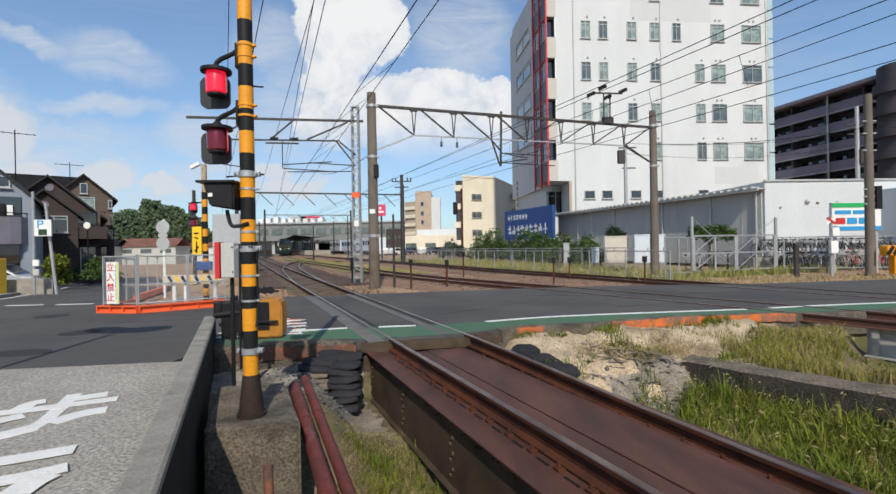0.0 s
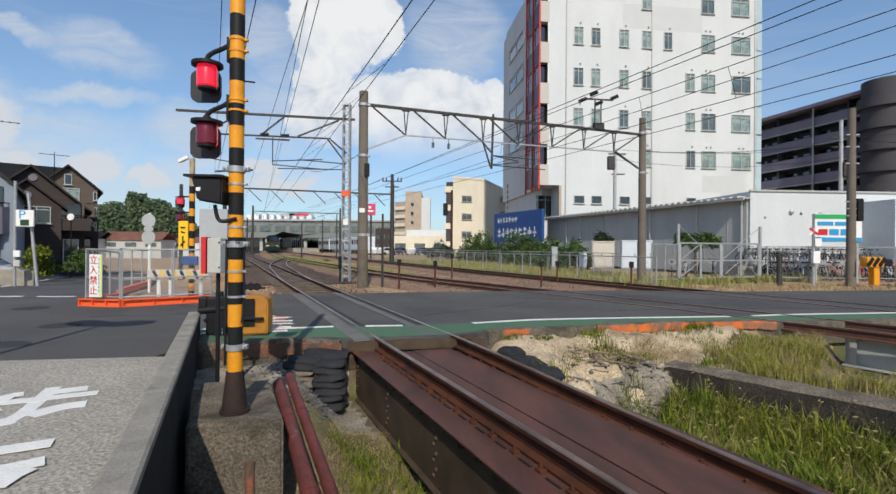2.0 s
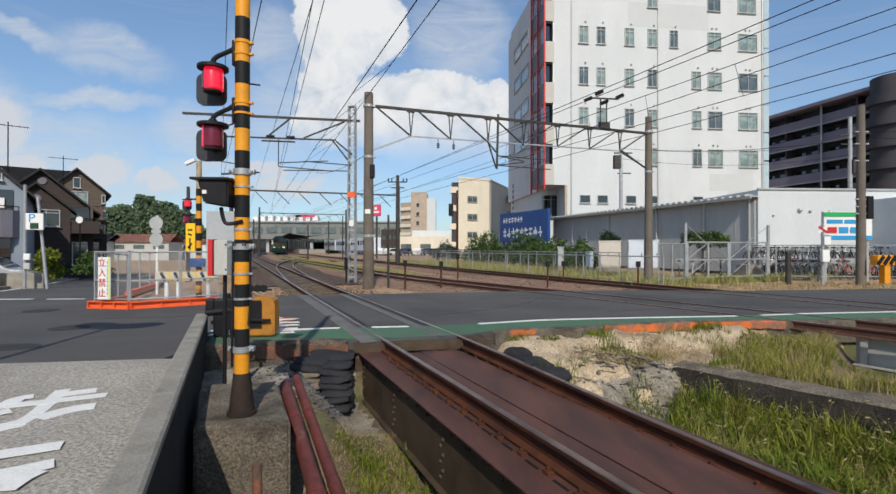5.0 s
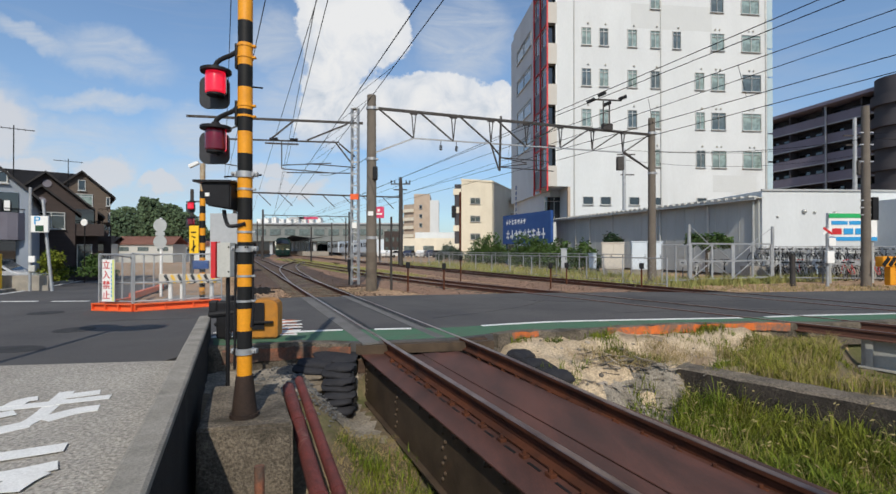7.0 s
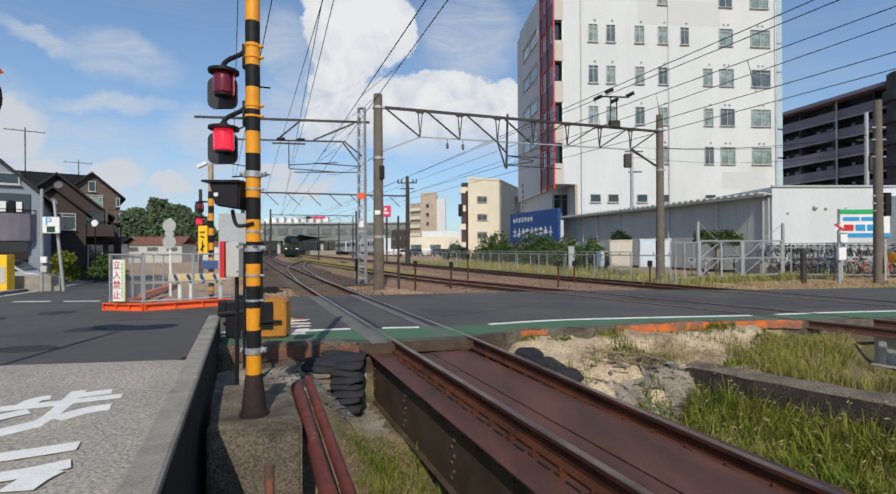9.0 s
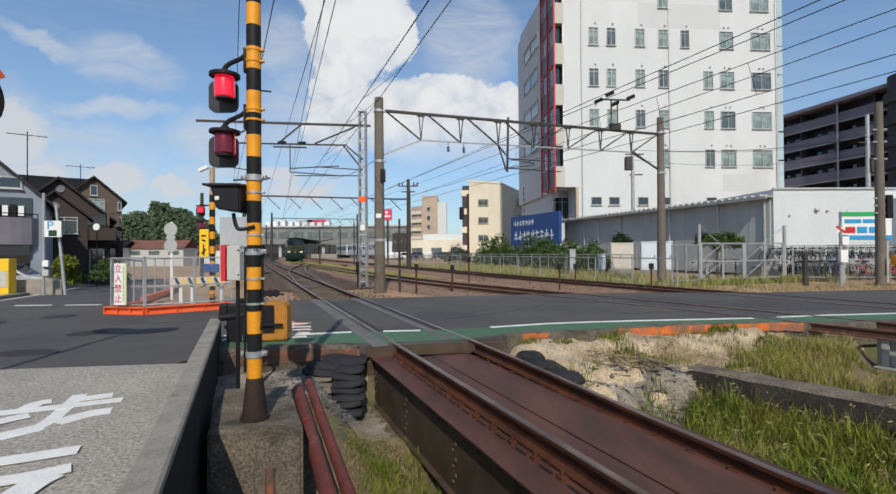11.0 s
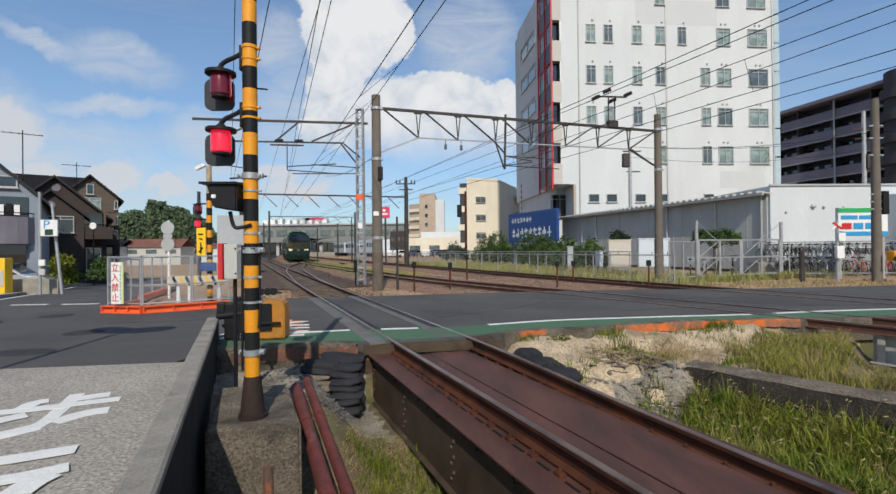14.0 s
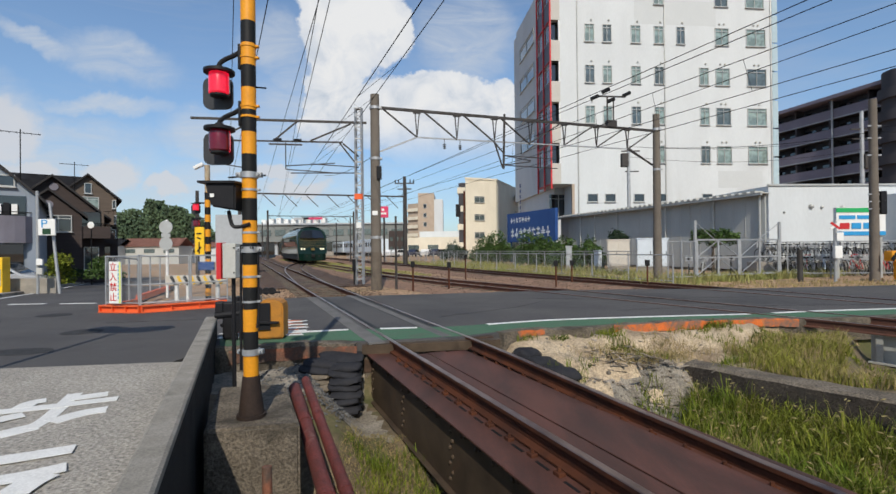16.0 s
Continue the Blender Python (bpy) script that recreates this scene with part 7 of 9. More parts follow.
def leaf_clump(name, label, blobs, m="leaf", n=900, r=0.09, seed=1, trunk=None):
    """A bush or crown of many small leaves in uneven clumps; blobs are (x, y, z, radius)."""
    rnd = random.Random(seed)
    t = thing(name, label, "bush" if trunk is None else "tree", blobs[0][0], blobs[0][1], 0)
    ox, oy = blobs[0][0], blobs[0][1]
    verts, faces = [], []
    for bx, by, bz, br in blobs:
        for _ in range(n):
            d = Vector((rnd.gauss(0, 1), rnd.gauss(0, 1), rnd.gauss(0, 1))).normalized()
            lump = 0.72 + 0.45 * noise.noise(d * 2.3 + Vector((bx, by, bz)))
            p = Vector((bx - ox, by - oy, bz)) + d * br * lump * rnd.uniform(0.6, 1.0)
            if p.z < -0.15:
                continue
            a = Vector((rnd.gauss(0, 1), rnd.gauss(0, 1), rnd.gauss(0, 0.6))).normalized() * r * rnd.uniform(0.6, 1.3)
            b = a.cross(Vector((rnd.gauss(0, 1), rnd.gauss(0, 1), rnd.gauss(0, 1)))).normalized() * r * 0.5
            i = len(verts)
            verts += [p - a, p + b, p + a, p - b]
            faces.append((i, i + 1, i + 2, i + 3))
    me = bpy.data.meshes.new("leaves")
    me.from_pydata(verts, [], faces)
    me.materials.append(M[m])
    ob = new("crown" if trunk else "leaves", me)
    ob.parent = t
    bm = bmesh.new()
    for k, (bx, by, bz, br) in enumerate(blobs):
        base = Vector((bx - ox, by - oy, -0.17 if trunk is None else trunk))
        if trunk is not None and k == 0:
            rod(bm, (0, 0, -0.2), (0, 0, trunk + 0.1), 0.09, 8, 0.06)
        rod(bm, base if trunk is None else (0, 0, trunk), (bx - ox, by - oy, bz + br * 0.3), 0.035, 6, 0.012)
        if trunk is None:
            part("stem", bm, M["bark"], t)
            bm = bmesh.new()
    if trunk is None:
        bm.free()
    else:
        part("trunk", bm, M["bark"], t)
    return t


leaf_clump("garden_bush", "yellow-green garden bush beside a low wall", [(-19.2, 23.6, 0.2, 0.9), (-18.9, 23.2, 0.9, 0.6)], "grass", 700, 0.09, 31)
leaf_clump("garden_bush", "green garden bush in front of a brown house", [(-20.2, 27.5, -0.1, 0.9), (-19.2, 27.6, -0.4, 0.8), (-20.6, 28.2, 0.6, 0.7)], "leaf", 800, 0.09, 32)
leaf_clump("garden_bush", "green garden bush by a drive", [(-22.6, 28.5, -0.1, 0.9), (-22.2, 28.2, -0.6, 0.7)], "leaf_dark", 700, 0.09, 33)
for k, (px_, y, z, r, m) in enumerate(((0.2, 60, 1.0, 1.6, "leaf_dark"), (4.9, 56, 1.0, 1.9, "leaf"), (5.8, 55, 0.8, 1.2, "leaf"), (9.0, 49, 1.1, 1.9, "leaf"), (8.0, 49.5, 0.8, 1.4, "leaf_dark"), (10.4, 42, 0.6, 1.0, "leaf_dark"), (9.4, 43, 0.5, 0.9, "leaf"))):
    leaf_clump("shrub", "rounded green shrub along the railway fence", [(px_, y, z, r), (px_ + r * 0.6, y - 0.3, z * 0.7, r * 0.7), (px_ - r * 0.7, y, z * 0.6, r * 0.6)], m, 650, 0.12, 40 + k)
for k, (x, y, z, r) in enumerate(((6.4, 40.0, 1.75, 1.5), (7.4, 39.4, 1.4, 1.3), (4.2, 48.0, 1.9, 1.6), (3.2, 48.5, 1.5, 1.4), (8.25, 36.0, 1.3, 1.1), (8.95, 32.0, 1.2, 1.0))):
    leaf_clump("shrub", "bright green leafy shrub behind the railway fence", [(x, y, z, r), (x + r * 0.5, y - 0.3, z * 0.45, r * 0.9), (x - r * 0.6, y, z * 0.4, r * 0.8)], "leaf", 750, 0.12, 140 + k)
leaf_clump("small_tree", "small broad-leaved tree in front of a grey shed", [(13.0, 24.4, 1.75, 0.6), (13.7, 24.5, 1.8, 0.55), (12.3, 24.4, 1.85, 0.5), (14.2, 24.7, 1.7, 0.4)], "leaf", 420, 0.10, 60, 1.2)
leaf_clump("small_tree", "round-headed small tree before the shed", [(10.9, 32.6, 2.0, 0.75), (11.4, 32.8, 1.8, 0.6)], "leaf_dark", 500, 0.10, 61, 1.2)


# ---- railway furniture ----
PL, PR = Vector((-2.87, 18.2, 0)), Vector((9.45, 22.5, 0))


def tapered_pole(name, label, x, y, h, r0, r1, m="pole_concrete", z0=-0.2, cat="pole", seg=16, group=""):
    t = thing(name, label, cat, x, y, z0, 0, group)
    bm = bmesh.new()
    rod(bm, (0, 0, 0), (0, 0, h - z0), r0, seg, r1)
    part("shaft", bm, M[m], t, smooth=True)
    return t


def collars(t, zs, r, m="steel"):
    for z in zs:
        bm = bmesh.new()
        rod(bm, (0, 0, z - 0.05), (0, 0, z + 0.05), r, 14)
        box(bm, (r, -0.03, z), (0.12, 0.1, 0.08), 0, 0.01)
        part("collar", bm, M[m], t)


def portal():
    lp = tapered_pole("catenary_pole", "weathered brown concrete catenary pole", PL.x, PL.y, 7.15, 0.205, 0.165)
    collars(lp, (6.85, 4.95, 2.0), 0.2)
    bm = bmesh.new()
    rod(bm, (0, 0, 0), (0, 0, 1.45), 0.212, 16, 0.205)
    part("foot_wrap", bm, mat("brown_wrap", (0.14, 0.115, 0.09), None, 0.9, scale=3, grain=30, bump=0.1, vary=0.2), lp)
    bm = bmesh.new()
    box(bm, (0.0, -0.2, 2.9), (0.2, 0.02, 0.16))
    part("number_plate", bm, M["white"], lp)
    bm = bmesh.new()
    box(bm, (0.16, -0.14, 4.4), (0.18, 0.16, 0.5), 0, 0.03)
    part("switch_box", bm, M["casing"], lp)
    rp = tapered_pole("catenary_pole", "weathered grey concrete catenary pole by the gate", PR.x, PR.y, 7.45, 0.19, 0.15)
    collars(rp, (6.95, 5.1), 0.18)
    t = thing("catenary_portal", "dark steel truss beam spanning the tracks between poles", "catenary portal")

    def at(s, z):
        p = PL.lerp(PR, s)
        return Vector((p.x, p.y - 0.0, z))

    zt, zb = 6.68, 5.66
    nodes = [0.125 * k for k in range(9)]
    bm = bmesh.new()
    bar(bm, at(-0.012, zt), at(1.012, zt), 0.09, 0.1)
    part("top_chord", bm, M["truss"], t)
    bm = bmesh.new()
    bar(bm, at(nodes[1], zb), at(nodes[7], zb + 0.1), 0.05, 0.05)
    part("bottom_chord", bm, M["steel"], t)
    for k in range(1, 8):
        z = zb + 0.1 * (k - 1) / 6
        bm = bmesh.new()
        bar(bm, at(nodes[k] - 0.006, zt), at(nodes[k], z), 0.05, 0.03)
        bar(bm, at(nodes[k] + 0.008, zt), at(nodes[k], z), 0.04, 0.03)
        box(bm, at(nodes[k], zt - 0.07), (0.3, 0.08, 0.07), 19)
        part("post", bm, M["truss"], t)
    for k in range(8):
        bm = bmesh.new()
        if k < 4:
            bar(bm, at(nodes[k] + 0.02, zt), at(nodes[k + 1], zb), 0.06, 0.05)
        else:
            bar(bm, at(nodes[k], zb + 0.08), at(nodes[k + 1] - 0.01, zt), 0.05, 0.05)
        part("diagonal", bm, M["truss"], t)
    for a, b, m in ((at(0.0, 4.95), at(nodes[1], zb), "steel"), (at(1.0, 5.0), at(nodes[7], zb + 0.1), "truss"), (at(0.98, 5.1), at(nodes[7] + 0.01, zb + 0.1), "truss")):
        bm = bmesh.new()
        bar(bm, a, b, 0.06, 0.06)
        part("knee_brace", bm, M[m], t)
    # drop arm with registration arms
    bm = bmesh.new()
    bar(bm, at(0.41, 6.85), at(0.405, 4.6), 0.07, 0.07)
    part("drop_post", bm, M["truss"], t)
    for z0, z1, s1 in ((5.15, 5.0, 0.50), (4.75, 4.95, 0.50), (5.15, 5.12, 0.58), (4.75, 4.72, 0.60)):
        bm = bmesh.new()
        rod(bm, at(0.405, z0), at(s1, z1), 0.022, 6)
        part("register_arm", bm, M["truss"], t)
    bm = bmesh.new()
    bar(bm, at(nodes[3], zb), at(0.402, 4.65), 0.05, 0.05)
    bar(bm, at(nodes[3], zb), at(0.405, 5.25), 0.05, 0.05)
    part("drop_brace", bm, M["truss"], t)
    # feeder frame with insulators above the beam
    bm = bmesh.new()
    for s in (0.795, 0.82):
        bar(bm, at(s, zt), at(s, 8.05), 0.05, 0.05)
    bar(bm, at(0.75, 8.0), at(0.87, 8.1), 0.06, 0.06)
    box(bm, at(0.81, zt + 0.15), (0.5, 0.2, 0.3), 19, 0.02)
    part("feeder_frame", bm, M["truss"], t)
    for s, z in ((0.735, 7.85), (0.78, 8.2), (0.80, 7.8), (0.865, 8.15)):
        bm = bmesh.new()
        p = at(s, z)
        for k in range(4):
            rod(bm, p + Vector((0.09 * k - 0.05, 0, 0.04 * k)), p + Vector((0.09 * k, 0, 0.04 * k + 0.02)), 0.085, 10)
        part("insulator", bm, M["casing"], t)
    for s in (0.26, 0.21):
        bm = bmesh.new()
        p = at(s, zb)
        rod(bm, p, p - Vector((0, 0, 0.4)), 0.015, 6)
        for k in range(3):
            rod(bm, p - Vector((0, 0, 0.2 + 0.07 * k)), p - Vector((0, 0, 0.235 + 0.07 * k)), 0.06, 10)
        part("insulator", bm, M["hood"], t)


portal()


def cantilever_post():
    """The lattice post and its long arm over the near track."""
    x, y = -4.0, 20.9
    t = thing("lattice_post", "galvanised lattice catenary post with a long cantilever arm", "catenary post", x, y, -0.2)
    h = 7.6
    for sx in (-1, 1):
        for sy in (-1, 1):
            bm = bmesh.new()
            bar(bm, (sx * 0.15, sy * 0.12, 0), (sx * 0.13, sy * 0.10, h), 0.07, 0.05)
            part("leg", bm, M["steel"], t)
    for k in range(15):
        bm = bmesh.new()
        z = 0.3 + k * 0.5
        bar(bm, (-0.15, -0.13, z), (0.15, -0.13, z + 0.24), 0.04, 0.02)
        bar(bm, (0.15, -0.13, z + 0.24), (-0.15, -0.13, z + 0.48), 0.04, 0.02)
        box(bm, (0.0, -0.14, z), (0.3, 0.03, 0.06))
        part("lacing", bm, M["steel"], t)
    bm = bmesh.new()
    box(bm, (0, 0, h + 0.02), (0.34, 0.3, 0.04))
    part("top_plate", bm, M["steel"], t)
    for z, m in ((3.82, "orange"), (2.6, "white")):
        bm = bmesh.new()
        box(bm, (0, -0.15, z), (0.36 if m == "orange" else 0.2, 0.05, 0.24))
        part("tag", bm, M[m], t)
    bm = bmesh.new()
    box(bm, (-0.22, -0.15, 0.9), (0.14, 0.14, 0.5), 0, 0.02)
    rod(bm, (-0.22, -0.15, 0), (-0.22, -0.15, 0.7), 0.035, 8)
    part("track_relay", bm, M["casing"], t)

    def q(s, z):
        return Vector((-6.6 * s, -1.25 * s, z + 0.2))

    bm = bmesh.new()
    bar(bm, q(-0.05, 6.82), q(1.0, 6.78), 0.08, 0.09)
    arm = part("upper_arm", bm, M["truss"], t, "dark cantilever beam")
    for a, b, m in ((q(0.10, 5.95), q(0.92, 5.90), "truss"), (q(0.10, 5.9), q(-0.0, 5.35), "truss"), (q(0.05, 6.75), q(0.30, 5.98), "truss"), (q(0.38, 6.78), q(0.52, 5.95), "truss"), (q(0.62, 6.78), q(0.86, 5.95), "truss"),
                    (q(0.12, 5.92), q(0.02, 5.05), "truss"), (q(0.55, 5.8), q(0.35, 5.8), "truss")):
        bm = bmesh.new()
        bar(bm, a, b, 0.06, 0.06)
        part("brace", bm, M[m], t)
    for a, b in ((q(0.45, 5.9), q(0.45, 4.75)), (q(0.45, 4.9), q(0.15, 5.05)), (q(0.45, 4.75), q(0.12, 4.62)), (q(0.9, 5.9), q(0.9, 4.9)), (q(0.9, 5.0), q(0.7, 4.8)), (q(0.0, 4.65), q(0.42, 4.6)), (q(0.0, 4.9), q(0.3, 5.0))):
        bm = bmesh.new()
        rod(bm, a, b, 0.022, 6)
        part("register_arm", bm, M["truss"], t)
    for s, z in ((0.40, 5.98), (0.52, 5.98), (0.85, 5.6)):
        bm = bmesh.new()
        for k in range(5):
            p = q(s, z) + Vector((0.07 * k, 0, 0))
            rod(bm, p, p + Vector((0.03, 0, 0)), 0.07, 10)
        part("insulator", bm, M["casing"], t)


cantilever_post()


def far_portal(xl, xr, y, dy, h, name_m="truss"):
    t = thing("far_portal", "distant steel catenary portal over the yard", "catenary portal", group="far portals")
    a, b = Vector((xl, y, 0)), Vector((xr, y + dy, 0))
    for p in (a, b):
        bm = bmesh.new()
        rod(bm, p - Vector((0, 0, 0.2)), p + Vector((0, 0, h + 0.9)), 0.17, 10, 0.14)
        part("pole", bm, M["truss"], t)
    bm = bmesh.new()
    bar(bm, a + Vector((0, 0, h)), b + Vector((0, 0, h)), 0.1, 0.12)
    part("beam", bm, M["truss"], t)
    n = 8
    for k in range(n):
        p, q_ = a.lerp(b, k / n), a.lerp(b, (k + 0.6) / n)
        bm = bmesh.new()
        bar(bm, p + Vector((0, 0, h)), q_ + Vector((0, 0, h - 1.0)) if k < n / 2 else q_ + Vector((0, 0, h - 1.0)), 0.06, 0.06)
        part("strut", bm, M["truss"], t)


far_portal(-16.9, -4.1, 38.5, 4.0, 5.95)
far_portal(-30.5, -17.2, 80, 4.5, 7.1)
far_portal(-44, -28, 112, 5, 7.0)
wood = tapered_pole("utility_pole", "utility pole with crossarms and insulators", -4.15, 42.5, 7.7, 0.2, 0.14, "truss")
bm = bmesh.new()
for z, w in ((7.3, 1.7), (6.8, 1.2)):
    box(bm, (0, -0.1, z), (w, 0.1, 0.09))
part("crossarm", bm, M["truss"], wood)
for dx in (-0.8, -0.5, 0.5, 0.8):
    bm = bmesh.new()
    rod(bm, (dx, -0.1, 7.34), (dx, -0.1, 7.62), 0.05, 8)
    part("insulator", bm, M["casing"], wood)

# poles in the yard
p = tapered_pole("street_pole", "tall concrete utility pole with bolts at the road", 17.3, 20.1, 7.3, 0.18, 0.14)
for z in (6.4, 5.9, 5.2, 3.6, 3.3, 3.0):
    bm = bmesh.new()
    box(bm, (0, -0.05, z), (0.55, 0.05, 0.05))
    part("step_bolt", bm, M["steel"], p)
bm = bmesh.new()
box(bm, (0.30, -0.05, 3.25), (0.24, 0.2, 0.95), 0, 0.03)
part("signal_head", bm, M["casing"], p, "black signal back plate")
p = tapered_pole("transformer_pole", "utility pole with a grey transformer against a white wall", 15.6, 43.0, 10.3, 0.17, 0.13, "steel")
bm = bmesh.new()
box(bm, (-0.35, 0, 9.2), (0.6, 0.5, 1.2), 0, 0.08)
part("transformer", bm, M["truss"], p)
for args in (((0.2, 0, 10.0), (1.6, 0.1, 0.1)), ((0.3, 0, 8.2), (1.2, 0.1, 0.1))):
    bm = bmesh.new()
    box(bm, *args)
    part("crossarm", bm, M["truss"], p)
p = tapered_pole("transformer_pole", "utility pole with a transformer near the apartments", 39.0, 46.5, 14.0, 0.22, 0.16, "steel")
bm = bmesh.new()
box(bm, (0.5, -0.1, 9.4), (1.0, 0.6, 1.4), 0, 0.1)
part("transformer", bm, M["truss"], p)
for args in (((0, 0, 12.5), (2.2, 0.12, 0.12)), ((0, 0, 11.6), (1.8, 0.12, 0.12))):
    bm = bmesh.new()
    box(bm, *args)
    part("crossarm", bm, M["truss"], p)
p = tapered_pole("signal_post", "thin rusty railway signal post with a black signal head", 1.55, 62.0, 8.7, 0.16, 0.13, "rust")
bm = bmesh.new()
box(bm, (-0.8, -0.2, 6.4), (0.6, 0.3, 1.6), 0, 0.1)
part("signal_head", bm, M["casing"], p)
for x, y, h, r in ((-2.15, 18.4, 2.6, 0.05), (-30.7, 80, 3.5, 0.12), (-27, 62, 2.4, 0.08), (-11.6, 22.0, 4.1, 0.09), (-16.9, 60, 4.2, 0.1), (-12.2, 58, 5.2, 0.08)):
    tapered_pole("yard_post", "slim grey post standing in the railway yard", x, y, h, r, r * 0.8, "truss", group="yard posts", seg=10)
for x, y, h in ((-1.45, 17.6, 1.0), (-0.15, 17.9, 0.95), (0.62, 23.6, 1.15), (3.95, 18.7, 0.95), (7.25, 18.2, 0.95), (5.0, 20.5, 0.9)):
    t = thing("track_relay", "small rusty trackside relay box on a stake", "relay box", x, y, -0.2, 0, "relay boxes")
    bm = bmesh.new()
    rod(bm, (0, 0, 0), (0, 0, h), 0.035, 8)
    part("stake", bm, M["rust"], t)
    bm = bmesh.new()
    box(bm, (0, 0, h), (0.15, 0.13, 0.22), 0, 0.02)
    part("box", bm, M["casing"], t)


# ---- overhead wires ----
def run_wire(p, q, lo, hi, r=0.011, sag=0.0):
    """A wire along the line through p and q, from y = lo to y = hi."""
    p, q = Vector(p), Vector(q)
    d = (q - p) / (q.y - p.y)
    return wire("overhead_wire", [p + d * (lo - p.y), p + d * (hi - p.y)], "dark overhead line wire above the tracks", sag, r)


for p, q in (((-0.43, 7.5, 5.2), (-8.6, 27.5, 5.2)), ((-0.1, 9.05, 6.0), (-7.1, 26.9, 6.0)), ((-2.55, 10.5, 7.0), (-8.77, 27.0, 7.0)), ((-2.85, 10.6, 7.0), (-8.2, 25.0, 7.0)), ((-3.1, 11.4, 7.2), (-9.75, 27.0, 7.2)),
             ((-3.6, 9.6, 6.4), (-10.6, 24.0, 6.4)), ((-5.2, 11.6, 7.3), (-12.35, 27.0, 7.3)),
             ((6.87, 9.05, 6.0), (0.0, 24.0, 5.9)), ((7.36, 9.05, 6.0), (-1.0, 27.0, 6.0)), ((8.64, 9.37, 6.0), (0.3, 27.0, 6.0)), ((9.3, 10.1, 6.0), (2.5, 26.0, 6.0)), ((8.83, 9.57, 5.2), (0.6, 26.0, 5.2)), ((9.67, 10.5, 5.2), (2.2, 26.0, 5.2))):
    run_wire(p, q, -2.0, 110.0, 0.0105)
for f in (0.2, 0.36, 0.5, 0.64, 0.8):
    y = 9 + 16 * f
    for (a, b) in (((-0.43 - 0.4085 * (y - 7.5), y, 5.2), (-0.1 - 0.392 * (y - 9.05), y, 6.0)), ((8.83 - 0.501 * (y - 9.57), y, 5.2), (8.64 - 0.473 * (y - 9.37), y, 6.0))):
        wire("dropper", [a, b], "thin dropper between contact and messenger wire", 0, 0.006, 1)
wire("feeder_cable", [(-2.8, 18.3, 5.0), (-9, 34, 6.6)], "black feeder cable between catenary poles", 0.3, 0.012)
wire("feeder_cable", [(9.4, 22.4, 5.9), (17.5, 20.2, 6.0), (36, 22, 6.6)], "black cable between poles by the road", 0.25, 0.012)
wire("feeder_cable", [(15.6, 43, 10.2), (39.0, 46.5, 11.6)], "black cable between transformer poles", 0.6, 0.016)
wire("feeder_cable", [(15.6, 43, 9.3), (39.0, 46.5, 10.4)], "black cable between transformer poles", 0.8, 0.016)
wire("feeder_cable", [(39.0, 46.5, 12.4), (60, 40, 14)], "black cable between transformer poles", 0.5, 0.016)


# ---- fences, gate, boxes on the far side of the tracks ----
def mesh_panel(bm, a, b, z0, z1, step=0.12, r=0.004):
    a, b = Vector(a), Vector(b)
    L = (b - a).length
    H = z1 - z0
    d = (b - a) / L
    k = -H
    while k < L:
        for s in (0, 1):
            u0, u1 = k, k + H
            v0, v1 = (z0, z1) if s == 0 else (z1, z0)
            if u0 < 0:
                v0 += (v1 - v0) * (-u0 / H)
                u0 = 0
            if u1 > L:
                v1 -= (v1 - v0) * ((u1 - L) / (u1 - u0))
                u1 = L
            if u1 - u0 > 0.01:
                p, q_ = a + d * u0, a + d * u1
                bar(bm, (p.x, p.y, v0), (q_.x, q_.y, v1), r, r)
        k += step


def fence(name, label, pts, h, gap, z=-0.17, step=0.16, r=0.03, mesh=True, m="steel"):
    t = thing(name, label, "fence")
    for a, b in zip(pts, pts[1:]):
        a, b = Vector((*a, z)), Vector((*b, z))
        n = max(1, round((b - a).length / gap))
        for k in range(n + 1):
            p_ = a.lerp(b, k / n)
            bm = bmesh.new()
            rod(bm, p_, p_ + Vector((0, 0, h)), r, 8)
            part("post", bm, M[m], t)
        for hh in (h - 0.03, h * 0.1 + 0.06):
            bm = bmesh.new()
            rod(bm, a + Vector((0, 0, hh)), b + Vector((0, 0, hh)), r * 0.75, 6)
            part("rail", bm, M[m], t)
        if mesh:
            bm = bmesh.new()
            mesh_panel(bm, a, b, z + 0.1, z + h - 0.03, step)
            part("wire_mesh", bm, M[m], t, "wire mesh")["kind"] = "stuff"
    return t


fence("yard_fence", "low grey wire fence along the tracks", [(8.47, 18.8), (5.58, 25.0), (1.0, 35.6), (-6.0, 52.0), (-17, 78)], 1.22, 2.1, step=0.22)
fence("yard_fence", "low grey wire fence behind the tracks", [(8.9, 20.2), (10.3, 20.75)], 1.75, 0.8)
fence("site_fence", "grey wire fence beside parked bicycles", [(15.6, 22.8), (17.2, 22.3), (25.0, 21.8)], 1.7, 1.9)
fence("back_fence", "grey wire fence behind the equipment cabinets", [(10.0, 26.5), (4.0, 41.0), (-4.0, 60.0)], 1.3, 2.4, step=0.3)


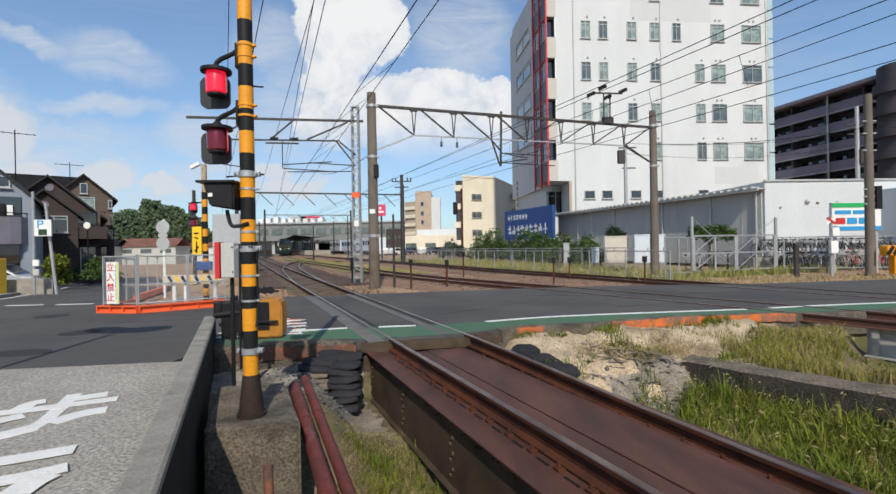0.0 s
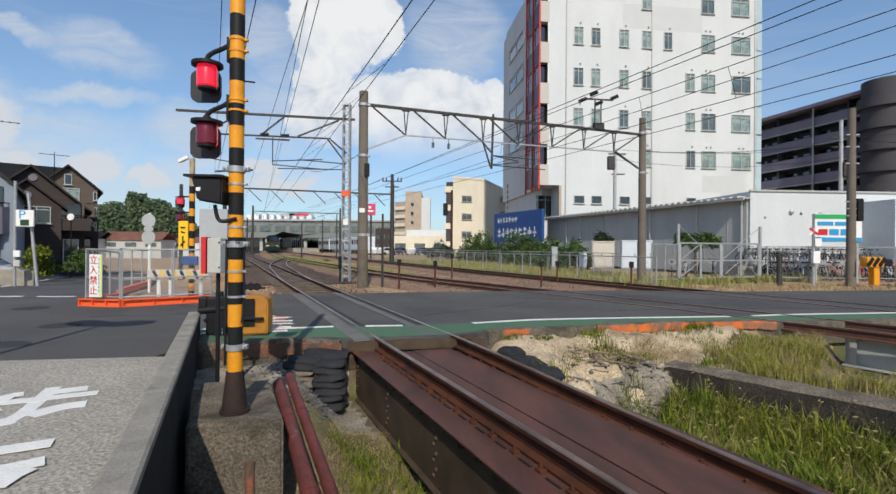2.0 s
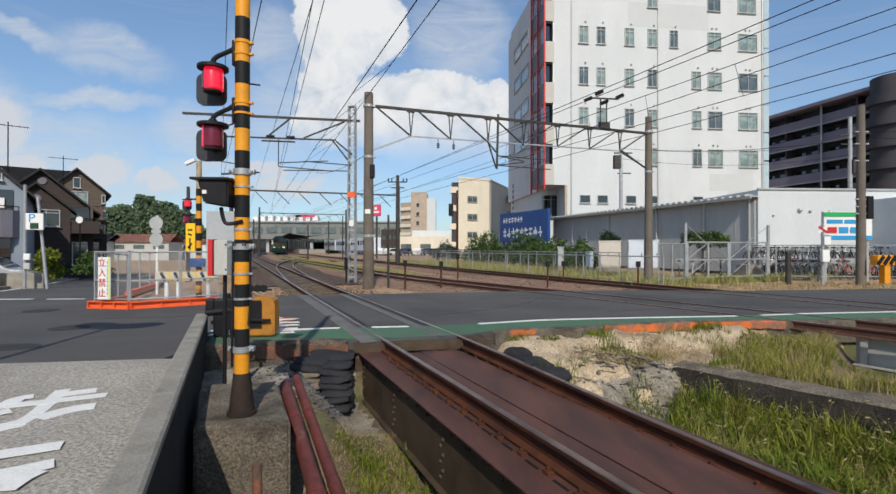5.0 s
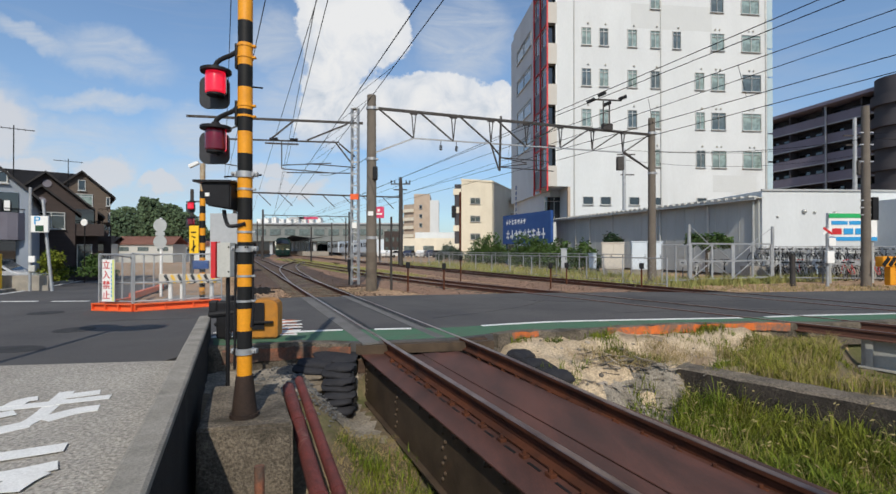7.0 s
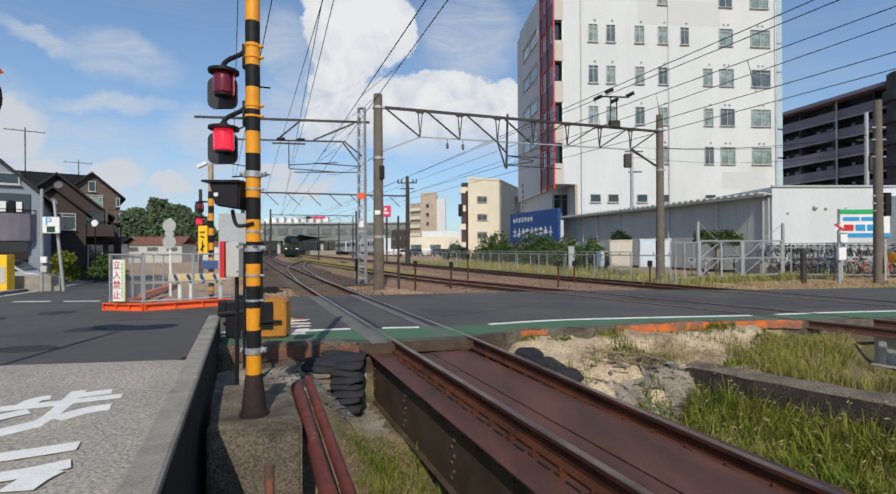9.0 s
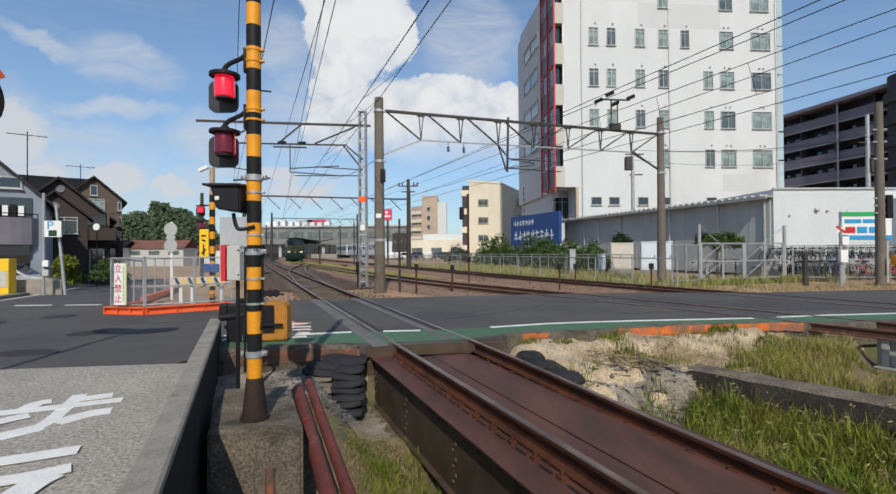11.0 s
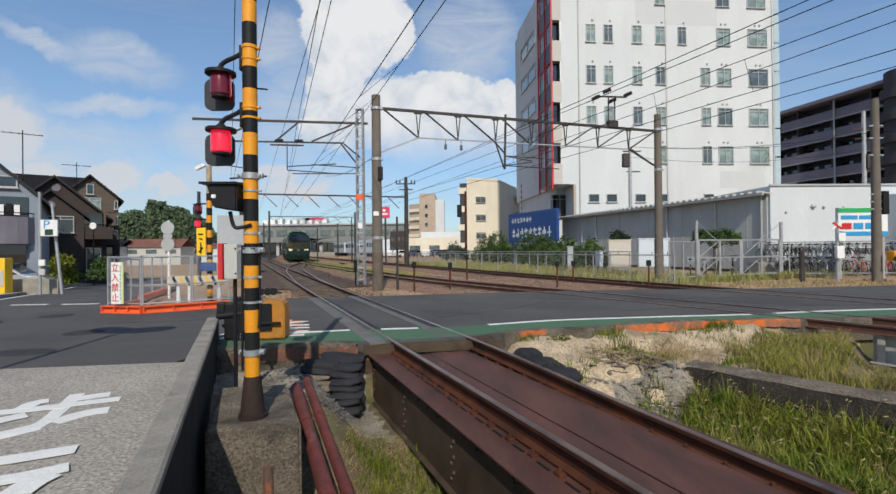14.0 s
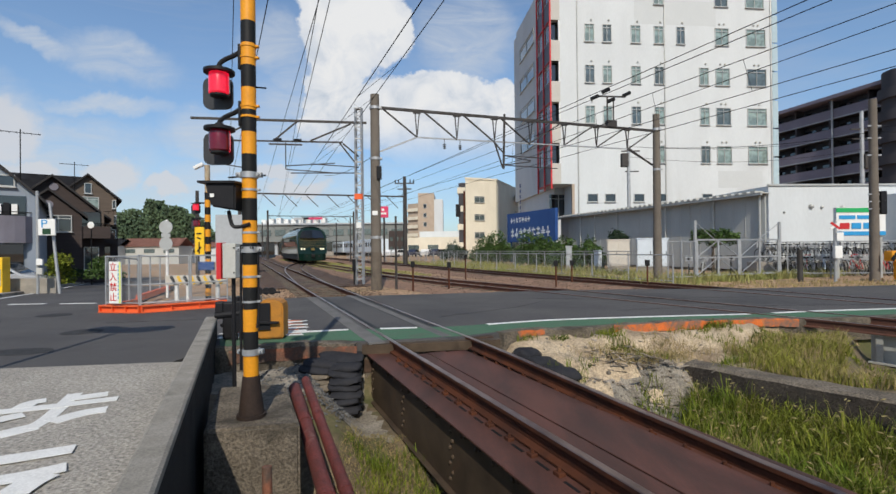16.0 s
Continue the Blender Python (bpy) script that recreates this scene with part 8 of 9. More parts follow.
def gate():
    t = thing("double_gate", "grey steel double gate with cross braces", "gate")
    a, b = Vector((10.36, 20.87, 0)), Vector((15.3, 22.9, 0))
    for p_ in (a, b):
        bm = bmesh.new()
        rod(bm, p_ - Vector((0, 0, 0.2)), p_ + Vector((0, 0, 2.45)), 0.07, 12)
        part("gate_post", bm, M["steel"], t)
    for i in range(2):
        lf = new("leaf")
        lf.parent = t
        p0, p1 = a.lerp(b, 0.02 + 0.49 * i), a.lerp(b, 0.49 + 0.49 * i)
        Z = Vector((0, 0, 1))
        for u, v in ((p0 + Z * 1.62, p1 + Z * 1.62), (p0 + Z * 0.08, p1 + Z * 0.08), (p0 + Z * 0.85, p1 + Z * 0.85), (p0 + Z * 0.08, p0 + Z * 1.62), (p1 + Z * 0.08, p1 + Z * 1.62), ((p0 + p1) / 2 + Z * 0.08, (p0 + p1) / 2 + Z * 1.62)):
            bm = bmesh.new()
            bar(bm, u, v, 0.07, 0.07)
            part("frame_bar", bm, M["steel"], lf)
        mid = (p0 + p1) / 2
        for u, v in ((p0 + Z * 0.1, mid + Z * 0.84), (p1 + Z * 0.1, mid + Z * 0.84), (mid + Z * 1.6, p0 + Z * 0.87), (mid + Z * 1.6, p1 + Z * 0.87)):
            bm = bmesh.new()
            rod(bm, u, v, 0.022, 6)
            part("brace", bm, M["steel"], lf)
        bm = bmesh.new()
        mesh_panel(bm, p0, p1, 0.1, 1.6, 0.2)
        part("wire_mesh", bm, M["steel"], lf)["kind"] = "stuff"
    for s in (0, 1):
        bm = bmesh.new()
        p0 = a.lerp(b, s)
        rod(bm, p0 + Vector((0, 0, 2.4)), a.lerp(b, 0.22 if s == 0 else 0.72) + Vector((0, 0, 1.62)), 0.02, 6)
        part("stay", bm, M["steel"], t)


gate()


def cabinet(x, y, w, d, h, m, label, rz=-16, doors=2):
    t = thing("equipment_cabinet", label, "cabinet", x, y, -0.17, rz)
    bm = bmesh.new()
    box(bm, (0, 0, 0.17), (w * 0.94, d * 0.94, 0.34))
    part("plinth", bm, M["concrete"], t)
    bm = bmesh.new()
    box(bm, (0, 0, 0.36 + h / 2), (w, d, h), 0, 0.015)
    part("body", bm, M[m], t)
    for k in range(doors):
        bm = bmesh.new()
        box(bm, (-w / 2 + (k + 0.5) * w / doors, -d / 2 - 0.012, 0.36 + h / 2), (w / doors - 0.04, 0.03, h - 0.1), 0, 0.006)
        dr = part("door", bm, M[m], t)
        bm = bmesh.new()
        box(bm, (-w / 2 + (k + 0.85) * w / doors, -d / 2 - 0.04, 0.36 + h / 2), (0.03, 0.04, 0.16))
        part("handle", bm, M["wire"], dr)
    bm = bmesh.new()
    box(bm, (0, 0, 0.36 + h + 0.03), (w + 0.08, d + 0.08, 0.06), 0, 0.01)
    part("lid", bm, M[m], t)


cabinet(9.9, 29.2, 1.25, 0.9, 1.55, "cabinet", "beige steel equipment cabinet on a plinth", -16, 2)
cabinet(11.35, 28.9, 0.85, 0.9, 1.6, "cabinet_blue", "pale blue steel equipment cabinet on a plinth", -16, 1)
cabinet(12.2, 28.7, 0.75, 0.9, 1.6, "cabinet_blue", "pale blue steel equipment cabinet beside a pole", -16, 1)
cabinet(8.9, 29.9, 0.45, 0.5, 0.9, "cabinet_blue", "small pale steel equipment cabinet", -16, 1)
cabinet(7.4, 31.0, 0.35, 0.4, 1.2, "far_grey", "narrow grey relay cabinet", -16, 1)


def bicycle(x, y, rz, c, z=-0.17):
    t = thing("bicycle", "parked bicycle in a crowded rack behind the fence", "bicycle", x, y, z, rz, "parked bicycles")
    for dx in (-0.52, 0.52):
        bm = bmesh.new()
        n = 18
        pts = [(dx + 0.33 * math.cos(2 * math.pi * k / n), 0, 0.34 + 0.33 * math.sin(2 * math.pi * k / n)) for k in range(n)]
        for a, b in zip(pts, pts[1:] + pts[:1]):
            rod(bm, a, b, 0.018, 5)
        for k in range(0, n, 3):
            rod(bm, (dx, 0, 0.34), pts[k], 0.004, 4)
        part("wheel", bm, M["tyre"], t)
    bm = bmesh.new()
    for a, b in (((-0.52, 0, 0.34), (-0.2, 0, 0.34)), ((-0.2, 0, 0.34), (-0.3, 0, 0.85)), ((-0.52, 0, 0.34), (-0.28, 0, 0.75)), ((-0.2, 0, 0.34), (0.35, 0, 0.8)), ((0.52, 0, 0.34), (0.33, 0, 1.0)), ((0.33, -0.25, 1.02), (0.33, 0.25, 1.02))):
        rod(bm, a, b, 0.018, 6)
    part("frame", bm, M[c], t)
    bm = bmesh.new()
    box(bm, (-0.3, 0, 0.9), (0.24, 0.14, 0.07), 0, 0.02)
    part("saddle", bm, M["tyre"], t)
    bm = bmesh.new()
    box(bm, (0.5, 0, 0.86), (0.3, 0.34, 0.22), 0, 0.02)
    part("basket", bm, M["steel"], t)


rb = random.Random(9)
for k in range(26):
    bicycle(16.2 + 0.34 * k, 24.3 + rb.uniform(-0.25, 0.25) - 0.02 * k, 70 + rb.uniform(-14, 14), rb.choice(("steel", "alu", "wire", "red", "cabinet_blue")))
bm = bmesh.new()
box(bm, (20.6, 25.75, 0.16), (9.6, 0.9, 0.66), -1, 0.02)
tagged(part("bicycle_plinth", bm, M["concrete"]), "low concrete plinth under a row of parked bicycles", "plinth", kind="structure")
for k in range(22):
    b_ = bicycle(16.4 + 0.41 * k, 25.75 - 0.017 * 0.41 * k, 78 + rb.uniform(-12, 12), rb.choice(("steel", "alu", "wire", "hood", "casing")), 0.49)
for k in range(4):
    bicycle(11.6 + 0.8 * k, 24.0 + 0.2 * k, 65 + rb.uniform(-10, 10), rb.choice(("steel", "alu", "wire")))


def crossing_post():
    t = thing("crossing_sign_post", "white post with red crossed boards and a white box", "sign post", 15.7, 20.1, -0.17)
    bm = bmesh.new()
    rod(bm, (0, 0, 0), (0, 0, 2.5), 0.06, 12)
    part("post", bm, M["steel"], t)
    for r, m in ((35, "red"), (-35, "white")):
        bm = bmesh.new()
        box(bm, (-0.05, -0.08 - (0.01 if r > 0 else 0), 2.3), (0.44, 0.02, 0.09), 0, 0.003, tilt=Matrix.Rotation(radians(r), 3, "Y"))
        part("crossed_board", bm, M[m], t)
    bm = bmesh.new()
    box(bm, (0.12, -0.1, 1.85), (0.28, 0.04, 0.34), 0, 0.01)
    part("notice", bm, M["white"], t)
    bm = bmesh.new()
    box(bm, (0.0, -0.12, 1.22), (0.3, 0.16, 0.5), 0, 0.02)
    part("button_box", bm, M["white"], t)


crossing_post()


def guard_block(x, y, rz):
    t = thing("barrier_guard", "yellow and black striped barrier guard block", "barrier machine", x, y, -0.1, rz)
    bm = bmesh.new()
    box(bm, (0, 0, 0.98), (0.80, 0.36, 0.42), 0, 0.06)
    part("shell", bm, M["yellow"], t, smooth=True)
    for k in range(3):
        bm = bmesh.new()
        box(bm, (-0.27 + 0.27 * k, -0.185, 0.98), (0.16, 0.02, 0.42), 0, 0, tilt=Matrix.Rotation(radians(38), 3, "Y"))
        part("stripe", bm, M["black"], t)
    bm = bmesh.new()
    box(bm, (0.10, 0, 0.4), (0.26, 0.26, 0.75), 0, 0.03)
    part("pedestal", bm, M["yellow"], t)
    bm = bmesh.new()
    box(bm, (0.62, 0.0, 0.95), (0.4, 0.3, 0.3), 0, 0.05)
    part("drive_arm", bm, M["casing"], t)


guard_block(17.75, 19.6, 6)
bm = bmesh.new()
box(bm, (19.6, 19.8, 0.35), (0.9, 0.5, 0.9), 4, 0.03)
tagged(part("rusty_box", bm, M["kerb_orange"]), "orange-brown rusty box at the road edge", "box")
tapered_pole("bollard", "short grey post with a small white box", 14.4, 20.3, 1.15, 0.11, 0.11, "truss", seg=10)


# ---- works site by the side road ----
def site_barrier():
    t = thing("site_barrier", "orange steel kerb beams carrying a grey mesh fence", "barrier")
    P = [(-7.9, 10.85), (-6.88, 10.66), (-5.5, 11.75)]
    for a, b in zip(P, P[1:]):
        a, b = Vector((*a, 0.0)), Vector((*b, 0.0))
        bm = bmesh.new()
        for z in (0.015, 0.155):
            bar(bm, a + Vector((0, 0, z)), b + Vector((0, 0, z)), 0.16, 0.025)
        bar(bm, a + Vector((0, 0, 0.085)), b + Vector((0, 0, 0.085)), 0.02, 0.13)
        for k in range(4):
            p_ = a.lerp(b, (k + 0.02) / 3.06)
            box(bm, p_ + Vector((0, 0, 0.085)), (0.02, 0.14, 0.13), math.degrees(math.atan2((b - a).y, (b - a).x)))
        part("kerb_beam", bm, M["orange"], t, "orange steel channel beam")
    panels = [((-7.8, 10.86), (-6.95, 10.70)), ((-6.92, 10.72), (-6.15, 11.28)), ((-6.12, 11.3), (-5.5, 11.8))]
    for a, b in panels:
        a, b = Vector((*a, 0.17)), Vector((*b, 0.17))
        f = new("mesh_panel")
        f.parent = t
        f["label"] = "galvanised mesh fence panel"
        for u, v in ((a, a + Vector((0, 0, 1.08))), (b, b + Vector((0, 0, 1.08))), (a + Vector((0, 0, 1.08)), b + Vector((0, 0, 1.08))), (a + Vector((0, 0, 0.04)), b + Vector((0, 0, 0.04))), (a + Vector((0, 0, 0.45)), b + Vector((0, 0, 0.45)))):
            bm = bmesh.new()
            rod(bm, u, v, 0.017, 8)
            part("tube", bm, M["steel"], f)
        bm = bmesh.new()
        mesh_panel(bm, a, b, 0.21, 1.25, 0.06, 0.0040)
        part("mesh", bm, M["steel"], f)["kind"] = "stuff"
    # the other side of the enclosure
    for a, b in (((-7.8, 10.9), (-8.6, 13.2)), ((-8.6, 13.2), (-10.6, 18.0))):
        a, b = Vector((*a, 0.0)), Vector((*b, -0.1))
        bm = bmesh.new()
        bar(bm, a + Vector((0, 0, 0.09)), b + Vector((0, 0, 0.09)), 0.12, 0.16)
        part("kerb_beam", bm, M["orange"], t)
        for k in range(4):
            p_ = a.lerp(b, k / 3)
            bm = bmesh.new()
            rod(bm, p_, p_ + Vector((0, 0, 1.25)), 0.022, 8)
            part("tube", bm, M["steel"], t)
        bm = bmesh.new()
        rod(bm, a + Vector((0, 0, 1.25)), b + Vector((0, 0, 1.25)), 0.022, 8)
        part("tube", bm, M["steel"], t)
    s = thing("warning_board", "white warning board with red characters on the fence", "sign", -7.42, 10.62, 0, -10)
    bm = bmesh.new()
    box(bm, (0, 0, 0.68), (0.31, 0.02, 0.92), 0, 0.004)
    part("board", bm, M["white"], s)
    bm = bmesh.new()
    box(bm, (0.125, -0.012, 0.68), (0.05, 0.006, 0.9))
    part("edge_stripe", bm, mat("pale_lime", (0.62, 0.66, 0.22), None, 0.6, bump=0, vary=0.03), s)
    for k in range(9):
        bm = bmesh.new()
        box(bm, (0.088, -0.0125, 1.03 - 0.085 * k), (0.022, 0.005, 0.055))
        part("print_bar", bm, M["shop_blue"], s)
    for k, ch in enumerate("立入禁止"):
        text_mesh("character", ch, 0.2, M["red"], s, pose(-0.045, -0.014, 1.01 - 0.22 * k, 90, 0, 0))


site_barrier()


def striped_board():
    t = thing("striped_guard_board", "white guard board with yellow and black stripes on posts", "barrier", -6.55, 12.35, 0.0, 6)
    bm = bmesh.new()
    box(bm, (0, 0, 0.62), (1.5, 0.06, 0.24), 0, 0.02)
    part("board", bm, M["cabinet"], t)
    for k in range(8):
        bm = bmesh.new()
        box(bm, (-0.55 + 0.16 * k, -0.04, 0.62), (0.07, 0.01, 0.23), 0, 0, tilt=Matrix.Rotation(radians(-25), 3, "Y"))
        part("stripe", bm, M["black" if k % 2 == 0 else "bright_yellow"], t)
    for x in (-0.5, -0.22, 0.5):
        bm = bmesh.new()
        rod(bm, (x, 0.05, -0.18), (x, 0.05, 0.55), 0.05, 10)
        part("post", bm, M["white"], t)
    bm = bmesh.new()
    prism(bm, [(-0.9, -0.4), (1.0, -0.5), (1.2, 1.5), (-1.0, 1.6)], -0.18, 0.06)
    tagged(part("site_kerb", bm, M["concrete"], t), "concrete base")


striped_board()


def far_signal():
    t = thing("crossing_signal", "far striped crossing signal with a yellow direction sign", "crossing signal", -6.32, 12.5, -0.18)
    striped_pole(t, 0.07, 0.0, 3.05, 0.19, 12)
    bm = bmesh.new()
    rod(bm, (0, 0, 3.05), (0, 0, 3.75), 0.065, 12)
    part("plain_top", bm, mat("rusty_cream", (0.42, 0.36, 0.26), (0.30, 0.2, 0.12), 0.8, scale=6, grain=30, bump=0.1, vary=0.3), t)
    bm = bmesh.new()
    box(bm, (-0.2, -0.05, 3.72), (0.26, 0.1, 0.09), 0, 0.02, tilt=Matrix.Rotation(radians(-25), 3, "Y"))
    part("camera_housing", bm, M["white"], t)
    bm = bmesh.new()
    box(bm, (-0.16, -0.1, 1.78), (0.24, 0.05, 0.74), 0, 0.02)
    sgn = part("direction_sign", bm, M["bright_yellow"], t, "yellow direction sign")
    for z, w, r in ((1.98, 0.12, 0), (1.86, 0.1, 20), (1.58, 0.16, -50), (1.62, 0.03, 0)):
        bm = bmesh.new()
        box(bm, (-0.16, -0.13, z), (w, 0.008, 0.035 if w > 0.05 else 0.3), 0, 0, tilt=Matrix.Rotation(radians(r), 3, "Y"))
        part("sign_mark", bm, M["black"], sgn)
    for z, lit in ((2.72, True), (2.32, False)):
        bm = bmesh.new()
        rod(bm, (0, 0, z + 0.05), (-0.2, -0.06, z + 0.05), 0.02, 6)
        part("lamp_arm", bm, M["casing"], t)
        warning_lamp(t, -0.26, -0.08, z + 0.03, 0.92, lit, True)
    bm = bmesh.new()
    box(bm, (0.02, -0.12, 1.15), (0.4, 0.06, 0.22), 0, 0.02)
    part("notice", bm, M["sign_blue"], t)


far_signal()


def round_sign():
    t = thing("road_sign", "white post with two round grey sign backs", "road sign", -9.45, 16.0, -0.25)
    bm = bmesh.new()
    rod(bm, (0, 0, 0), (0, 0, 2.65), 0.045, 10)
    part("post", bm, M["white"], t)
    for z in (2.40, 1.86):
        bm = bmesh.new()
        rod(bm, (0, -0.07, z), (0, -0.05, z), 0.22, 24)
        part("disc", bm, M["alu"], t)
    bm = bmesh.new()
    box(bm, (0, -0.06, 2.13), (0.3, 0.02, 0.12))
    part("plate", bm, M["alu"], t)


round_sign()


def parking_corner():
    t = thing("parking_sign", "white parking sign with a blue letter on a grey post", "sign", -15.75, 18.3, -0.3, 20)
    bm = bmesh.new()
    rod(bm, (0, 0, 0), (0, 0, 4.0), 0.05, 10)
    part("post", bm, M["steel"], t)
    bm = bmesh.new()
    box(bm, (0.33, -0.06, 2.62), (0.54, 0.12, 0.62), 0, 0.02)
    b = part("panel", bm, M["white"], t)
    text_mesh("letter", "P", 0.44, M["shop_blue"], b, pose(0.25, -0.125, 2.74, 90, 0, 0))
    bm = bmesh.new()
    box(bm, (0.33, -0.125, 2.46), (0.26, 0.01, 0.22))
    part("display", bm, mat("dark_green_display", (0.02, 0.06, 0.03), None, 0.3, bump=0, vary=0.05), b)
    for z, m in ((1.30, "white"), (0.95, "box_grey")):
        bm = bmesh.new()
        box(bm, (0.1, -0.08, z), (0.2, 0.14, 0.24), 0, 0.02)
        part("meter_box", bm, M[m], t)
    p = tapered_pole("leaning_post", "grey steel post leaning beside the road", -15.15, 18.6, 3.3, 0.06, 0.05, "steel", -0.3, "post", 12)
    p.matrix_basis = pose(-15.15, 18.6, -0.3, 0, -6, 0)
    w = thing("low_wall", "low concrete block wall by a parking space", "wall", kind="structure")
    bm = bmesh.new()
    prism(bm, [(-18.8, 18.3), (-15.55, 18.9), (-15.6, 19.1), (-18.9, 18.5)], -0.5, 0.36)
    part("wall_body", bm, M["concrete"], w)
    v = thing("vending_machine", "yellow ticket machine beside the parking space", "ticket machine", -17.0, 18.0, -0.3, 15)
    bm = bmesh.new()
    box(bm, (0, 0, 0.75), (0.55, 0.5, 1.5), 0, 0.03)
    part("body", bm, M["bright_yellow"], v)
    bm = bmesh.new()
    box(bm, (0.05, -0.26, 0.75), (0.36, 0.02, 0.6))
    part("panel", bm, M["box_grey"], v)
    m = thing("wall_mirror", "white round mirror on a bracket by the house", "mirror", -20.5, 27.4, -0.5)
    bm = bmesh.new()
    rod(bm, (0, 0, 0), (0, 0, 3.3), 0.03, 8)
    part("post", bm, M["wire"], m)
    bm = bmesh.new()
    rod(bm, (0, -0.06, 3.4), (0, -0.02, 3.4), 0.19, 20)
    part("disc", bm, M["white"], m)


parking_corner()


def car(x, y, z, rz, m, label, s=1.0):
    t = thing("car", label, "car", x, y, z, rz)
    bm = bmesh.new()
    prof = [(-2.05, 0.3), (2.05, 0.3), (2.1, 0.62), (1.95, 0.82), (1.15, 0.92), (0.45, 1.42), (-1.35, 1.45), (-1.95, 0.98), (-2.1, 0.85)]
    a = [bm.verts.new((p_, -0.82, q_)) for p_, q_ in prof]
    b = [bm.verts.new((p_, 0.82, q_)) for p_, q_ in prof]
    bm.faces.new(a)
    bm.faces.new(b[::-1])
    for i in range(len(prof)):
        j = (i + 1) % len(prof)
        bm.faces.new((a[i], b[i], b[j], a[j]))
    bmesh.ops.recalc_face_normals(bm, faces=bm.faces)
    bmesh.ops.bevel(bm, geom=list(bm.edges), offset=0.06, segments=2, affect="EDGES")
    part("body", bm, M[m], t, smooth=True)
    for s_ in (-1, 1):
        bm = bmesh.new()
        v = [bm.verts.new((p_, s_ * 0.835, q_)) for p_, q_ in ((0.95, 0.95), (0.4, 1.34), (-1.25, 1.36), (-1.7, 0.98))]
        bm.faces.new(v)
        bmesh.ops.solidify(bm, geom=bm.faces[:], thickness=0.02)
        part("side_window", bm, M["glass_dark"], t)
        for dx in (-1.3, 1.3):
            bm = bmesh.new()
            rod(bm, (dx, s_ * 0.66, 0.31), (dx, s_ * 0.86, 0.31), 0.31, 18)
            part("wheel", bm, M["tyre"], t)
    bm = bmesh.new()
    v = [bm.verts.new(c) for c in ((1.13, -0.68, 0.96), (1.13, 0.68, 0.96), (0.50, 0.62, 1.41), (0.50, -0.62, 1.41))]
    bm.faces.new(v)
    bmesh.ops.solidify(bm, geom=bm.faces[:], thickness=0.03)
    part("windscreen", bm, M["glass_dark"], t)


car(-21.3, 22.6, -0.55, 20, "car_silver", "silver car parked in an open carport")
rc = random.Random(12)
for k in range(9):
    car(-12.5 + 2.6 * k * 0.95, 96 + rc.uniform(-2, 2), -0.17, 70 + rc.uniform(-25, 25), rc.choice(("car_white", "car_silver", "car_white", "car_navy")), "car parked in the station car park")


def blue_sign():
    t = thing("hospital_sign", "long blue sign board with pale lettering", "sign", 6.0, 52.0, 0, -67)
    L = 8.75
    bm = bmesh.new()
    box(bm, (L / 2, 0, 3.45), (L, 0.3, 3.0), 0, 0.03)
    part("board", bm, M["sign_blue"], t)
    for x in (0.4, L - 0.4):
        bm = bmesh.new()
        rod(bm, (x, 0.1, -0.2), (x, 0.1, 2.2), 0.1, 8)
        part("post", bm, M["sign_blue"], t)
    rnd = random.Random(3)
    for z, x0, x1, h, n in ((4.2, 0.7, 4.6, 0.55, 7), (2.9, 0.7, 8.0, 0.95, 9)):
        for k in range(n):
            x = x0 + (k + 0.5) * (x1 - x0) / n
            w = (x1 - x0) / n * 0.72
            for _ in range(2):
                bm = bmesh.new()
                box(bm, (x, -0.17, z + rnd.uniform(-0.3, 0.3) * h), (w, 0.03, h * 0.16))
                part("lettering_bar", bm, M["sign_grey"], t)
            bm = bmesh.new()
            box(bm, (x + rnd.uniform(-0.2, 0.2) * w, -0.17, z), (w * 0.16, 0.03, h))
            part("lettering_bar", bm, M["sign_grey"], t)


blue_sign()
t = thing("pink_shop_sign", "pink-red square sign board on a pole", "sign", -8.55, 60.0, -0.17)
bm = bmesh.new()
box(bm, (0, 0, 6.15), (1.3, 0.25, 1.4), 0, 0.04)
b_ = part("board", bm, M["pinkred"], t)
for z, w, h in ((5.95, 0.85, 0.22), (6.4, 0.3, 0.3)):
    bm = bmesh.new()
    box(bm, (0, -0.14, z), (w, 0.02, h))
    part("emblem", bm, M["white"], b_)
bm = bmesh.new()
rod(bm, (0.1, 0.1, 0), (0.1, 0.1, 5.6), 0.12, 8)
part("post", bm, M["truss"], t)

# weeds and dry grass in the yard
FAR_OK = lambda x, y: y > lerp_line(sorted(FAR_EDGE), x) + 0.15
blades("yard_dry_grass", "dry grass and weeds along the far road edge", [(x, y, -0.17) for x, y, z in spots(4200, 71, lambda x, y: FAR_OK(x, y) and y < lerp_line(sorted(FAR_EDGE), x) + (4.5 if x > 8.5 else 1.0) , (-4.5, 22), (13.8, 23), 0.1)], "dry_grass", 0.03, 0.15, 0.012, 71, 1.0)
blades("fence_weeds", "green weeds along the railway fence", [(x, y, -0.17) for x, y, z in spots(9000, 72, lambda x, y: abs((x - 8.47) + 0.437 * (y - 18.8)) < 1.3 or abs((x - 10.4) + 0.437 * (y - 24.5)) < 0.8, (-6, 12), (18.6, 52))], "far_grass", 0.12, 0.5, 0.016, 72)
blades("gate_weeds", "green weeds growing round the gate", [(x, y, -0.17) for x, y, z in spots(3500, 73, lambda x, y: abs((y - 21.4) - 0.41 * (x - 11.5)) < 0.9, (9.0, 20), (19.5, 25.5), 0.15)], "far_grass", 0.10, 0.45, 0.014, 73)
